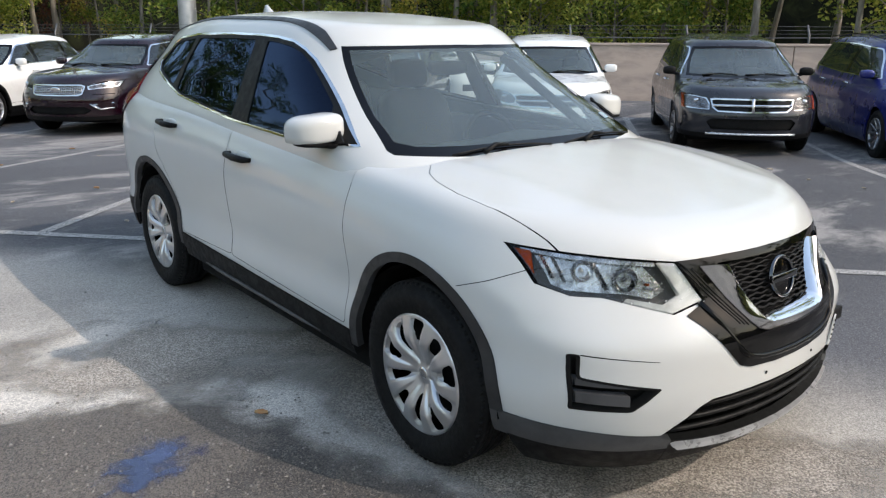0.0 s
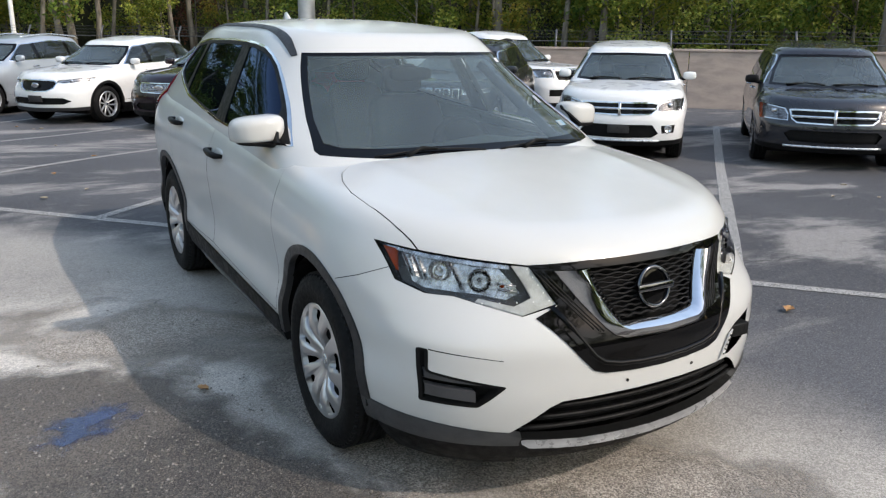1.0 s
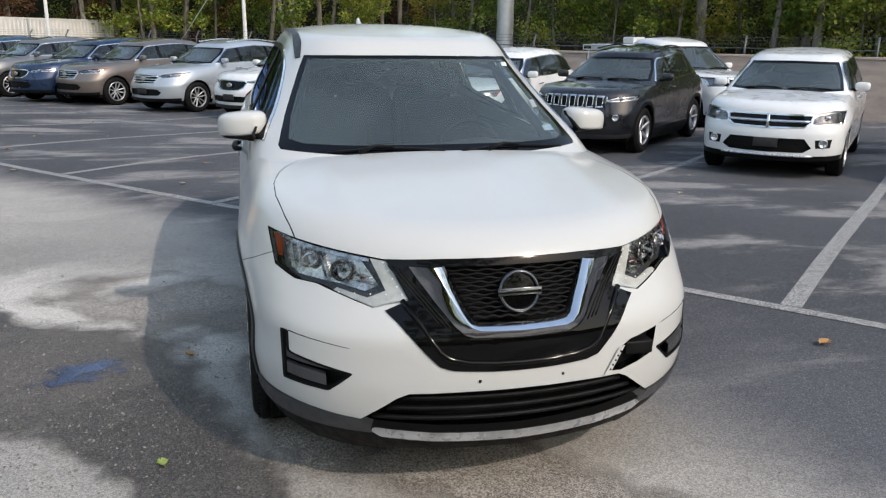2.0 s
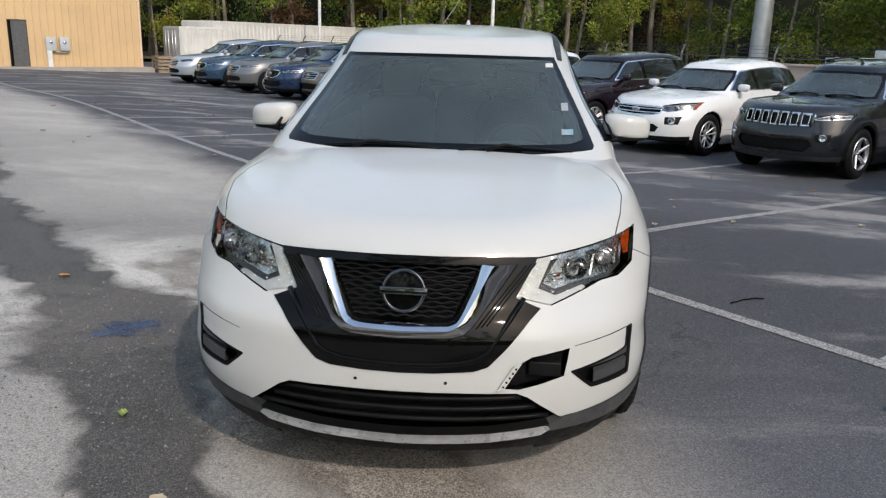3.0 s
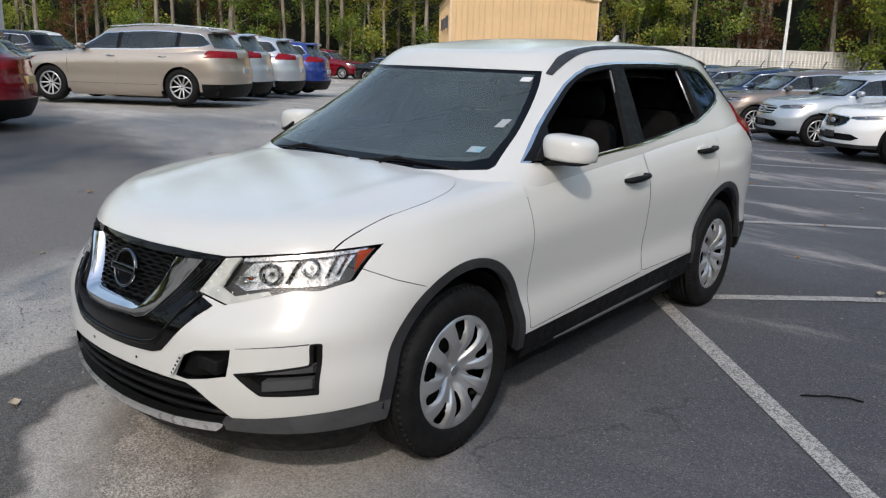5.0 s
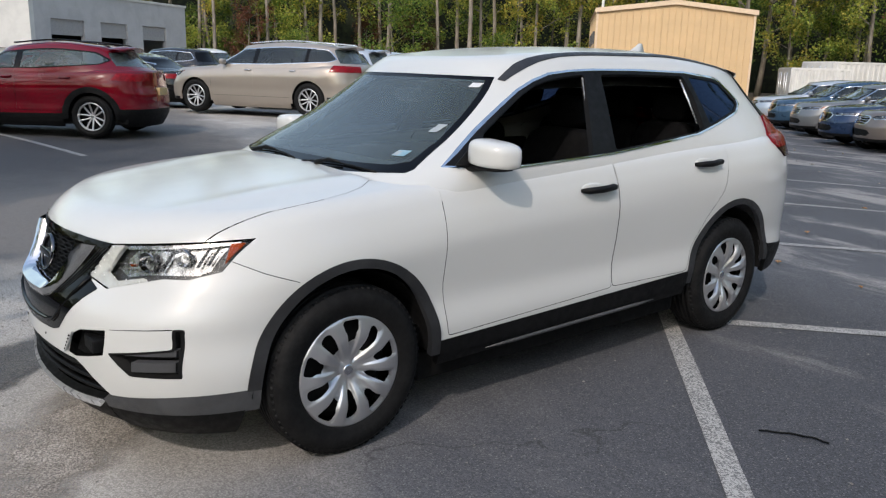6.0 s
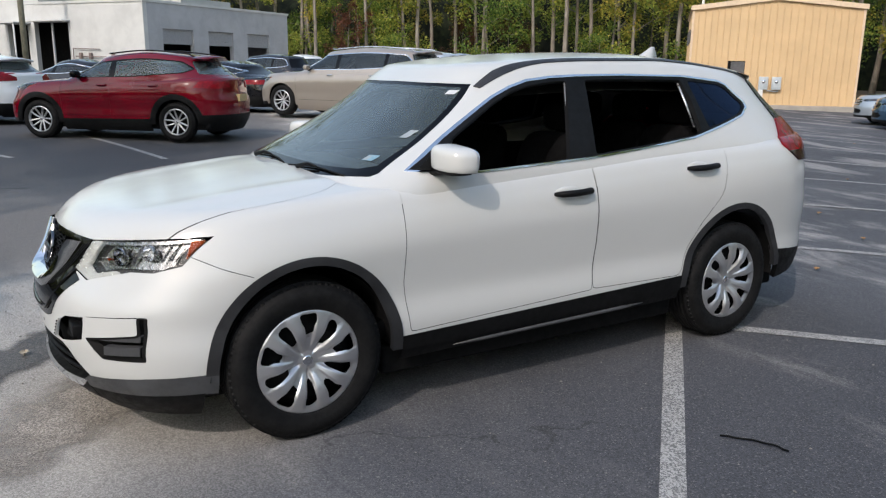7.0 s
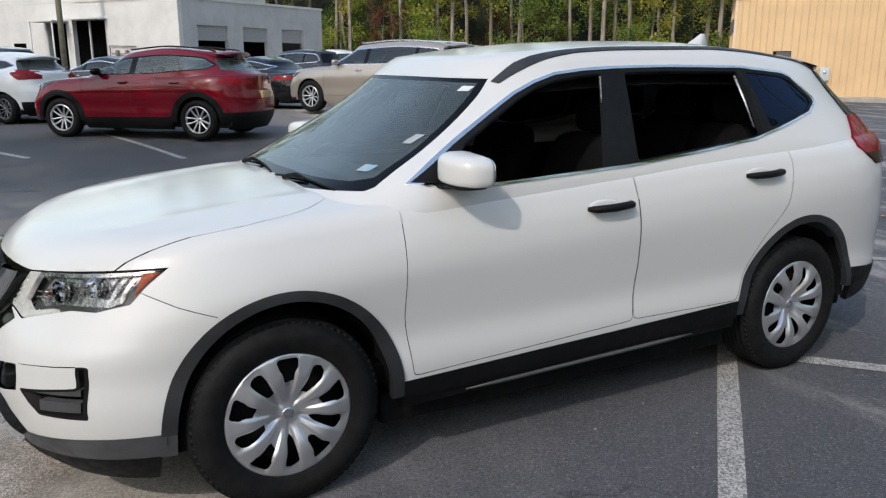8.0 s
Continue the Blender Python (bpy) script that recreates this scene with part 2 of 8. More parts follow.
def cut(bm, poly, ax, test):
    """Cuts the polygon, seen along one axis, out of the sheet; gives back the piece."""
    i, j = ax
    loa, hia = min(p[0] for p in poly), max(p[0] for p in poly)
    lob, hib = min(p[1] for p in poly), max(p[1] for p in poly)

    def span(f):
        a = [v.co[i] for v in f.verts]
        b = [v.co[j] for v in f.verts]
        return min(a), max(a), min(b), max(b)
    cand = {}
    for f in bm.faces:
        if test(f):
            s = span(f)
            if s[0] <= hia and s[1] >= loa and s[2] <= hib and s[3] >= lob:
                cand[f] = s
    for (a0, b0), (a1, b1) in zip(poly, poly[1:] + poly[:1]):
        lo1, hi1, lo2, hi2 = min(a0, a1), max(a0, a1), min(b0, b1), max(b0, b1)
        fs = [f for f, s in cand.items() if s[0] <= hi1 and s[1] >= lo1 and s[2] <= hi2 and s[3] >= lo2]
        if not fs:
            continue
        co, no = [0, 0, 0], [0, 0, 0]
        co[i], co[j] = a0, b0
        no[i], no[j] = b1 - b0, -(a1 - a0)
        if abs(no[i]) + abs(no[j]) < 1e-7:
            continue
        geom = fs + list({e for f in fs for e in f.edges}) + list({v for f in fs for v in f.verts})
        for f in fs:
            del cand[f]
        res = bmesh.ops.bisect_plane(bm, geom=geom, dist=1e-5, plane_co=co, plane_no=no)
        for g in res["geom"]:
            if isinstance(g, bmesh.types.BMFace):
                cand[g] = span(g)
    got = []
    for f in cand:
        c = f.calc_center_median()
        if inside(poly, c[i], c[j]):
            got.append(f)
    return take(bm, got)


def take(bm, faces):
    out = bmesh.new()
    lay = bm.verts.layers.float_vector.get("n")
    lay2 = out.verts.layers.float_vector.new("n") if lay else None
    made = {}
    for f in faces:
        for v in f.verts:
            if v not in made:
                made[v] = out.verts.new(v.co)
                if lay:
                    made[v][lay2] = v[lay]
        out.faces.new([made[v] for v in f.verts])
    out.normal_update()
    bmesh.ops.delete(bm, geom=faces, context="FACES")
    return out


def keep_normals(bm):
    bmesh.ops.recalc_face_normals(bm, faces=bm.faces)
    bm.normal_update()
    lay = bm.verts.layers.float_vector.new("n")
    for v in bm.verts:
        v[lay] = v.normal
    return bm


def shift(bm, d):
    lay = bm.verts.layers.float_vector["n"]
    for v in bm.verts:
        v.co += Vector(v[lay]).normalized() * d
    return bm


def skirt(bm, depth):
    """Turns the sheet's rim inwards, so that it reads as a panel with thickness."""
    lay = bm.verts.layers.float_vector["n"]
    rim = [e for e in bm.edges if e.is_boundary]
    new_v = {}
    for e in rim:
        for v in e.verts:
            if v not in new_v:
                w = bm.verts.new(v.co - Vector(v[lay]).normalized() * depth)
                w[lay] = v[lay]
                new_v[v] = w
    for e in rim:
        a, b = e.verts
        f = e.link_faces[0]
        if [l.vert for l in f.loops][[l.vert for l in f.loops].index(a) - 1] is b:
            a, b = b, a
        bm.faces.new((b, a, new_v[a], new_v[b]))
    return bm


# ---- car bodies ----



def islands(bm):
    """The separate pieces of a bmesh, each as a bmesh of its own."""
    bm.faces.ensure_lookup_table()
    bm.faces.index_update()
    seen, groups = set(), []
    for f in bm.faces:
        if f.index in seen:
            continue
        group, stack = set(), [f]
        while stack:
            g = stack.pop()
            if g.index in group:
                continue
            group.add(g.index)
            for v in g.verts:
                stack.extend(k for k in v.link_faces if k.index not in group)
        seen |= group
        groups.append(group)
    out = []
    for group in groups:
        c = bm.copy()
        c.faces.ensure_lookup_table()
        bmesh.ops.delete(c, geom=[f for f in c.faces if f.index not in group], context="FACES")
        out.append(c)
    bm.free()
    return out


class Body:
    """Two stacked shells in plan slices: lower body and cabin. Front at -y, the car's left at +x."""

    def __init__(self, z0, zt, ya, yb, yc, cap, axles, lw, lf, lr, ln, ls, gz0, gzt, gfl, grl, gm, gn, gcap, gw, gf, gr, gdrop):
        self.z0, self.zt, self.ya, self.yb, self.yc, self.cap = z0, zt, ya, yb, yc, cap
        self.axles, self.lw, self.lf, self.lr, self.ln, self.ls = axles, lw, lf, lr, ln, ls
        self.gz0, self.gzt, self.gfl, self.grl, self.gm, self.gn = gz0, gzt, gfl, grl, gm, gn
        self.gcap, self.gw, self.gf, self.gr, self.gdrop = gcap, gw, gf, gr, gdrop

    fine = 1.0
    rear_round = (2.6, 3.0)
    crease = 0.0

    def ridges(self, x, y):
        """Two raised lines along the bonnet."""
        return self.crease * math.exp(-((abs(x) - 0.47 - 0.09 * (y + 2.2)) / 0.055) ** 2) * ramp(-y, 1.0, 1.25) * (1 - ramp(-y, 1.9, 2.15))

    def outline(self, w, f, r, y0, y1, m, n, mr, nr, nf=26, ns=30, nb=16):
        nf, ns, nb = [max(6, round(v * self.fine)) for v in (nf, ns, nb)]
        half = []
        for i in range(nf):
            u = i / nf
            t = math.pi / 2 * (1 - (1 - u) ** 2)
            half.append((w * math.sin(t) ** (2 / m) if t else 0.0, y0 + (f - y0) * math.cos(t) ** (2 / n)))
        for i in range(ns):
            half.append((w, y0 + (y1 - y0) * i / (ns - 1)))
        for i in range(1, nb + 1):
            u = i / nb
            t = math.pi / 2 * u ** 2
            half.append((w * math.cos(t) ** (2 / mr) if i < nb else 0.0, y1 + (r - y1) * math.sin(t) ** (2 / nr)))
        return half + [(-x, y) for x, y in reversed(half[1:-1])]

    def lower(self):
        rows = []
        k0 = round(34 * self.fine)
        zs = [self.z0 + (self.zt - self.z0) * i / k0 for i in range(k0 + 1)]
        for zn in zs:
            o = self.outline(self.lw(zn), self.lf(zn), self.lr(zn), self.ya, self.yb, 2.0, self.ln(zn), 2.4, 4.0)
            rows.append([(x * (1 + self.flare(y, zn)), y, self.lz(zn, y)) for x, y in o])
        o = self.outline(self.lw(zs[-1]), self.lf(zs[-1]), self.lr(zs[-1]), self.ya, self.yb, 2.0, self.ln(zs[-1]), 2.4, 4.0)
        kc = round(20 * self.fine)
        for i in range(1, kc + 1):
            k = 1 - i / kc
            k = max(0.02, k)
            rows.append([(x * k, self.yc + (y - self.yc) * k, self.lz(self.zt, self.yc + (y - self.yc) * k) + self.cap * (1 - k ** 2.4) + self.ridges(x * k, self.yc + (y - self.yc) * k)) for x, y in o])
        return keep_normals(from_rows(rows, True))

    def flare(self, y, zn):
        g = math.exp(-((y - self.axles[0]) / 0.42) ** 2) + math.exp(-((y - self.axles[1]) / 0.42) ** 2)
        return 0.012 * g * ramp(zn, self.zt * 0.45, self.zt * 0.7) * (1 - ramp(zn, self.zt * 0.78, self.zt * 0.98))

    def lz(self, zn, y):
        return zn + ramp(zn, self.zt * 0.55, self.zt * 0.89) * self.ls(y)

    def cabin(self):
        rows = []
        k0 = round(34 * self.fine)
        zs = [self.gz0 + (self.gzt - self.gz0) * i / k0 for i in range(k0 + 1)]
        for zn in zs:
            f, r = self.gf(zn), self.gr(zn)
            o = self.outline(self.gw(zn), f, r, f + self.gfl, r - self.grl, self.gm, self.gn, *self.rear_round, 26, 30, 20)
            rows.append([(x, y, self.gz(zn, y)) for x, y in o])
        f, r = self.gf(self.gzt), self.gr(self.gzt)
        o = self.outline(self.gw(self.gzt), f, r, f + self.gfl, r - self.grl, self.gm, self.gn, *self.rear_round, 26, 30, 20)
        yc = (f + r) / 2
        kc = round(14 * self.fine)
        for i in range(1, kc + 1):
            k = max(0.02, 1 - i / kc)
            rows.append([(x * k, yc + (y - yc) * k, self.gz(self.gzt, yc + (y - yc) * k) + self.gcap * (1 - k ** 2.2)) for x, y in o])
        return keep_normals(from_rows(rows, True))

    def gz(self, zn, y):
        return zn + ramp(zn, self.gz0 + 0.1, self.gzt - 0.05) * self.gdrop(y)


def side(s, lo=0.25):
    return lambda f: f.calc_center_median().x * s > lo and f.normal.x * s > 0.15


def facing_front(f):
    return f.normal.y < -0.12 and f.calc_center_median().y < -0.9


def facing_front_cabin(f):
    return f.normal.y < -0.25 and f.normal.z > 0.05 and f.calc_center_median().y < 0.6


def facing_up(f):
    return f.normal.z > 0.25


def circle(cy, cz, r, n=44, zlow=None, rz=None):
    """A wheel opening: an arc that runs straight down at its foot."""
    rz = rz or r
    pts = [(cy + r * math.cos(t), cz + rz * math.sin(t)) for t in [math.pi * i / n for i in range(n + 1)]]
    return pts + [(cy - r, zlow), (cy + r, zlow)]


def mirror_poly(poly):
    """A closed polygon from its half at x >= 0, listed from the middle and back to it."""
    return poly + [(-x, z) for x, z in reversed(poly) if x > 1e-6]


def tyre_mesh(r, w, rim):
    """A tyre with rounded shoulders, side-wall rings and tread blocks; the outer side at +x."""
    prof = [(-w / 2 + 0.012, rim), (-w / 2, rim + 0.03), (-w / 2 + 0.002, (r + rim) / 2), (-w / 2 + 0.016, r - 0.018), (-w / 2 + 0.035, r - 0.004)]
    grooves = 4
    flat = w - 0.07
    for g in range(grooves + 1):
        a = -flat / 2 + flat * g / (grooves + 1) + (0.004 if g else 0)
        b = -flat / 2 + flat * (g + 1) / (grooves + 1) - (0.004 if g < grooves else 0)
        prof += [(a, r), (b, r)]
        if g < grooves:
            prof += [(b + 0.001, r - 0.008), (b + 0.007, r - 0.008)]
    prof += [(w / 2 - 0.035, r - 0.004), (w / 2 - 0.016, r - 0.018), (w / 2 - 0.008, r - 0.03), (w / 2 - 0.003, r - 0.034), (w / 2 + 0.002, (r + rim) / 2), (w / 2, rim + 0.035), (w / 2 - 0.003, rim + 0.03), (w / 2 - 0.004, rim + 0.012), (w / 2 - 0.014, rim)]
    bm = lathe(prof, 72)
    # shoulder sipes: short cuts round the outer edge of the tread
    for i in range(72):
        t = 2 * math.pi * i / 72
        for s in (-1, 1):
            m = Matrix.Rotation(t, 4, "X") @ Matrix.Translation((s * (w / 2 - 0.032), 0, r - 0.0155)) @ Matrix.Diagonal((0.024, 0.017, 0.016, 1))
            bmesh.ops.create_cube(bm, size=1.0, matrix=m)
    return bm


def spoke_disc(r, hub, n, depth, kind):
    """Wheel cover or rim face: n blades from hub to ring, the outer side at +x."""
    bm = bmesh.new()
    for k in range(n):
        t0 = 2 * math.pi * k / n
        rows = []
        steps = 8
        for i in range(steps + 1):
            u = i / steps
            rad = hub * 0.75 + (r * 0.965 - hub * 0.75) * u
            if kind == "cover":
                half = 0.5 * 2 * math.pi * (hub * 1.05) / n * 0.72 + r * 0.125 * math.sin(min(1, u * 1.15) * math.pi / 2) ** 1.6
                half += r * 0.035 * max(0, u - 0.8) / 0.2
                twist = (0.055 if k % 2 else -0.055) * math.sin(u * math.pi)
                lift = depth * (0.35 + 0.65 * math.sin(min(1, 0.15 + u) * math.pi / 2)) - 0.016 * u * u
                ridge = 0.007
            elif kind == "twin":
                half = r * 0.052
                twist = (0.13 if k % 2 else -0.13) * (u - 0.35)
                lift = depth * (0.5 + 0.5 * u) - 0.01 * u
                ridge = 0.005
            else:
                half = r * (0.11 - 0.035 * u)
                twist = 0.0
                lift = depth * (0.55 + 0.45 * u)
                ridge = 0.006
            a = t0 + twist
            c, s = math.cos(a), math.sin(a)
            row = []
            for w, h in ((-1, -0.022), (-0.92, -0.001), (-0.45, ridge * 0.6), (0.15, ridge), (0.92, -0.001), (1, -0.022)):
                off = w * half
                row.append((lift + h, rad * c - off * s, rad * s + off * c))
            rows.append(row)
        sub = from_rows(rows)
        me = bpy.data.meshes.new("tmp")
        sub.to_mesh(me)
        sub.free()
        bm.from_mesh(me)
        bpy.data.meshes.remove(me)
    ring = lathe([(depth * 0.55, r * 0.90), (depth * 0.95, r * 0.915), (depth, r * 0.955), (depth * 0.85, r), (depth * 0.2, r * 1.01)], 72)
    boss = lathe([(depth * 0.42 - 0.02, hub * 1.2), (depth * 0.42, hub * 1.1), (depth * 0.55, hub * 0.85), (depth * 0.5, hub * 0.55), (depth * 0.52, 0.001)], 40)
    for sub in (ring, boss):
        me = bpy.data.meshes.new("tmp")
        sub.to_mesh(me)
        sub.free()
        bm.from_mesh(me)
        bpy.data.meshes.remove(me)
    bmesh.ops.recalc_face_normals(bm, faces=bm.faces)
    return bm


TYRES = {}


def cover_mesh(R, hub, depth, n=10):
    """A plain wheel cover: one dished sheet with ten slots between ridged blades; outer side at +x."""
    rads = [0.001, 0.06, 0.12, 0.17, 0.21, 0.25, 0.29, 0.33, 0.38, 0.43, 0.48, 0.53, 0.58, 0.63, 0.68, 0.73, 0.78, 0.83, 0.88, 0.92, 0.945, 0.965, 0.985, 1.0]
    rows = []
    for q in rads:
        base = depth * (0.58 + 0.38 * math.sin(min(1, q / 0.66) * math.pi / 2) ** 2) - 0.012 * max(0, q - 0.66) / 0.34
        if q < 0.15:
            base = depth * 0.67
        if q > 0.955:
            base -= 0.014 * ((q - 0.955) / 0.045) ** 2
        row = []
        for i in range(200):
            t = 2 * math.pi * i / 200
            k = math.cos(n * t)
            mid = max(0, math.sin(math.pi * min(1, max(0, (q - 0.26) / 0.70)))) ** 0.6
            ridge = 0.0055 * max(-1.0, min(1.0, -k * 2.4)) * mid
            # a groove runs from the hub into every second slot
            groove = math.exp(-((((t * n / (2 * math.pi) + 1) % 2) - 1) / 0.24) ** 2)
            dip = 0.012 * groove * ramp(q, 0.13, 0.24) * (1 - ramp(q, 0.40, 0.60))
            row.append((base + ridge - dip, q * R * math.cos(t), q * R * math.sin(t)))
        rows.append(row)
    bm = keep_normals(from_rows(rows, True))
    lay = bm.verts.layers.float_vector["n"]
    flip = sum(v[lay][0] for v in bm.verts) < 0
    if flip:
        bmesh.ops.reverse_faces(bm, faces=bm.faces)
        for v in bm.verts:
            v[lay] = -v[lay]
    bm.normal_update()
    deep = ((0.345, 0.03), (0.40, 0.115), (0.58, 0.135), (0.74, 0.145), (0.84, 0.13), (0.875, 0.04))
    short = ((0.47, 0.03), (0.53, 0.125), (0.68, 0.135), (0.78, 0.185), (0.89, 0.20), (0.925, 0.15))
    for k in range(n):
        t0 = 2 * math.pi * k / n
        edge = short if k % 2 else deep
        poly = [(q * R, t0 + a) for q, a in edge] + [(q * R, t0 - a) for q, a in reversed(edge)]
        poly = [(q * math.cos(a), q * math.sin(a)) for q, a in poly]
        cut(bm, rounded(poly, 0.007, 2), (1, 2), lambda f: True).free()
    return skirt(bm, 0.022)


def add_wheels(car, axles, track, r, w, rim, kind, n, cover_mat, hub=0.035, spins=None):
    """Four wheels with tyre, cover or rim, and brake disc."""
    tyre = cover = None
    key = (r, w, rim)
    for y in axles:
        for s in (1, -1):
            wheel = new("wheel")
            wheel.parent = car
            wheel.matrix_basis = Matrix.Translation((s * track, y, r)) @ Matrix.Rotation(math.pi if s < 0 else 0, 4, "Z") @ Matrix.Rotation(radians(spins[0 if y < 0 else 1]) if spins else random.uniform(0, 6.28), 4, "X")
            if tyre is None:
                if key in TYRES:
                    tyre = new("tyre", TYRES[key])
                    tyre.parent = wheel
                else:
                    tyre = part("tyre", tyre_mesh(r, w, rim), RUBBER, wheel)
                    TYRES[key] = tyre.data
                cover = part("wheel_cover" if kind == "cover" else "rim", cover_mesh(rim + 0.006, hub, w / 2 + 0.006) if kind == "cover" else spoke_disc(rim + 0.004, hub, n, w / 2 + 0.004, kind), cover_mat, wheel)
                dish = part("brake_disc", lathe([(-w / 2 + 0.02, rim), (0.0, rim * 0.96), (0.02, rim * 0.8), (0.03, rim * 0.6), (0.032, 0.001)], 40), DARK_INSIDE, wheel)
                badge = part("centre_cap", lathe([(w / 2 * 0.60, hub * 0.66), (w / 2 * 0.715, hub * 0.62), (w / 2 * 0.725, hub * 0.4), (w / 2 * 0.72, 0.001)], 24), CHROME, wheel)
            else:
                for src in (tyre, cover, dish, badge):
                    o = src.copy()
                    scene.collection.objects.link(o)
                    o.parent = wheel

# ---- ground ----


def ground_z(x, y):
    across = 0.7406 * (x - 0.86) + 0.672 * (y - 0.95)
    return 0.28 * ramp(-x, 3, 12) * (1 - ramp(y, 7, 19)) - 0.18 * ramp(across, 0.8, 7.0)


def build_asphalt():
    m, nt, p = nodes_of("asphalt")
    co = nt.nodes.new("ShaderNodeTexCoord")
    sp = nt.nodes.new("ShaderNodeSeparateXYZ")
    nt.links.new(co.outputs["Object"], sp.inputs["Vector"])

    def line(a, b, c):
        m1 = nt.nodes.new("ShaderNodeMath")
        m1.operation = "MULTIPLY_ADD"
        nt.links.new(sp.outputs["X"], m1.inputs[0])
        m1.inputs[1].default_value, m1.inputs[2].default_value = a, c
        m2 = nt.nodes.new("ShaderNodeMath")
        m2.operation = "MULTIPLY_ADD"
        nt.links.new(sp.outputs["Y"], m2.inputs[0])
        m2.inputs[1].default_value = b
        nt.links.new(m1.outputs[0], m2.inputs[2])
        return m2.outputs[0]

    def op(kind, a, b):
        n = nt.nodes.new("ShaderNodeMath")
        n.operation = kind
        for sock, v in ((n.inputs[0], a), (n.inputs[1], b)):
            if isinstance(v, (int, float)):
                sock.default_value = v
            else:
                nt.links.new(v, sock)
        return n.outputs[0]
    # newer sealed surface on the stall side of the lot, old pale surface in the aisle
    r = line(0.7406, 0.672, -0.7406 * 0.86 - 0.672 * 0.95 + 0.15)
    e = line(0.895, 0.447, -0.895 * 1.05 + 0.447 * 1.3)
    edge = op("MAXIMUM", r, e)
    wob = op("MULTIPLY", op("SUBTRACT", noise_of(nt, 0.9, 5.0, 0.6, 0.5), 0.5), 1.6)
    sealed = rangemap(nt, op("ADD", edge, op("MULTIPLY", wob, 0.6)), -0.85, 0.10)
    # wide tone changes: tyre-polished lanes, dust, old patches, painted sun patches
    wide = noise_of(nt, 0.16, 4.0, 0.6, 0.6)
    streak = noise_of(nt, 0.62, 7.0, 0.66, 0.3, (0.6, 1.3, 1.0))
    old = mix_colour(nt, rangemap(nt, wide, 0.35, 0.66), (0.41, 0.383, 0.342), (0.28, 0.262, 0.238))
    old = mix_colour(nt, rangemap(nt, streak, 0.48, 0.70, 0.0, 0.7), old, (0.50, 0.465, 0.415))
    seal = mix_colour(nt, rangemap(nt, wide, 0.35, 0.66), (0.057, 0.058, 0.064), (0.098, 0.100, 0.108))
    # pale streaks on the sealed stalls: scuffs, and sunlit patches put into the colour
    scuff_and_sun = rangemap(nt, streak, 0.50, 0.62, 0.0, 0.8)
    def around(cx, cy, sx, sy):
        dx = op("MULTIPLY", op("SUBTRACT", sp.outputs["X"], cx), 1 / sx)
        dy = op("MULTIPLY", op("SUBTRACT", sp.outputs["Y"], cy), 1 / sy)
        return op("SQRT", op("ADD", op("MULTIPLY", dx, dx), op("MULTIPLY", dy, dy)), 0.0)
    # pale streaks fade out in the stall beside the car's front door
    streak_share = rangemap(nt, around(1.0, -0.2, 1.25, 1.5), 0.75, 1.35, 0.12, 1.0)
    seal = mix_colour(nt, op("MULTIPLY", scuff_and_sun, streak_share), seal, (0.29, 0.275, 0.26))
    # cement dust dried round the damp patch
    rim = op("ADD", around(-2.1, 0.1, 1.5, 1.1), op("MULTIPLY", op("SUBTRACT", noise_of(nt, 1.6, 5.0, 0.65, 0.6), 0.5), 1.5))
    old = mix_colour(nt, rangemap(nt, rim, 0.45, 1.25, 0.85, 0.0), old, (0.62, 0.58, 0.52))
    # tree shade on the aisle beside the row opposite, painted into the old surface
    side_y = line(-0.25, -1.0, 0.6)
    side_x = line(-1.0, 0.0, -2.9)
    painted_shade = rangemap(nt, op("ADD", op("MINIMUM", side_y, side_x), wob), -0.5, 0.7, 0.0, 0.88)
    old = mix_colour(nt, painted_shade, old, (0.122, 0.112, 0.104))
    # dark lane along the row opposite
    lane = rangemap(nt, op("ADD", op("MINIMUM", line(-1.0, 0.0, -7.0), line(0.0, -1.0, 2.2)), wob), -1.2, 1.0, 0.0, 0.9)
    old = mix_colour(nt, lane, old, (0.055, 0.055, 0.058))
    base = mix_colour(nt, sealed, old, seal)
    # aggregate
    vor = nt.nodes.new("ShaderNodeTexVoronoi")
    nt.links.new(co.outputs["Object"], vor.inputs["Vector"])
    vor.inputs["Scale"].default_value = 165.0
    sc = nt.nodes.new("ShaderNodeSeparateColor")
    nt.links.new(vor.outputs["Color"], sc.inputs["Color"])
    stone = rangemap(nt, sc.outputs["Red"], 0.0, 1.0, 0.74, 1.28)
    gap = rangemap(nt, vor.outputs["Distance"], 0.3, 0.8, 1.03, 0.86)
    pale = rangemap(nt, sc.outputs["Green"], 0.90, 0.97, 0.0, 0.9)
    tone = op("MULTIPLY", stone, gap)
    vm = nt.nodes.new("ShaderNodeVectorMath")
    vm.operation = "SCALE"
    nt.links.new(base, vm.inputs[0])
    nt.links.new(tone, vm.inputs["Scale"])
    col = mix_colour(nt, op("MULTIPLY", pale, 0.32), vm.outputs[0], (0.33, 0.32, 0.30))
    fine = noise_of(nt, 420.0, 2.0)
    vm2 = nt.nodes.new("ShaderNodeVectorMath")
    vm2.operation = "SCALE"
    nt.links.new(col, vm2.inputs[0])
    nt.links.new(rangemap(nt, fine, 0.3, 0.7, 0.8, 1.22), vm2.inputs["Scale"])
    # fine cracks
    crack = nt.nodes.new("ShaderNodeTexVoronoi")
    crack.feature = "DISTANCE_TO_EDGE"
    warp = nt.nodes.new("ShaderNodeVectorMath")
    warp.operation = "MULTIPLY_ADD"
    wn = nt.nodes.new("ShaderNodeTexNoise")
    wn.inputs["Scale"].default_value = 2.2
    wn.inputs["Detail"].default_value = 6.0
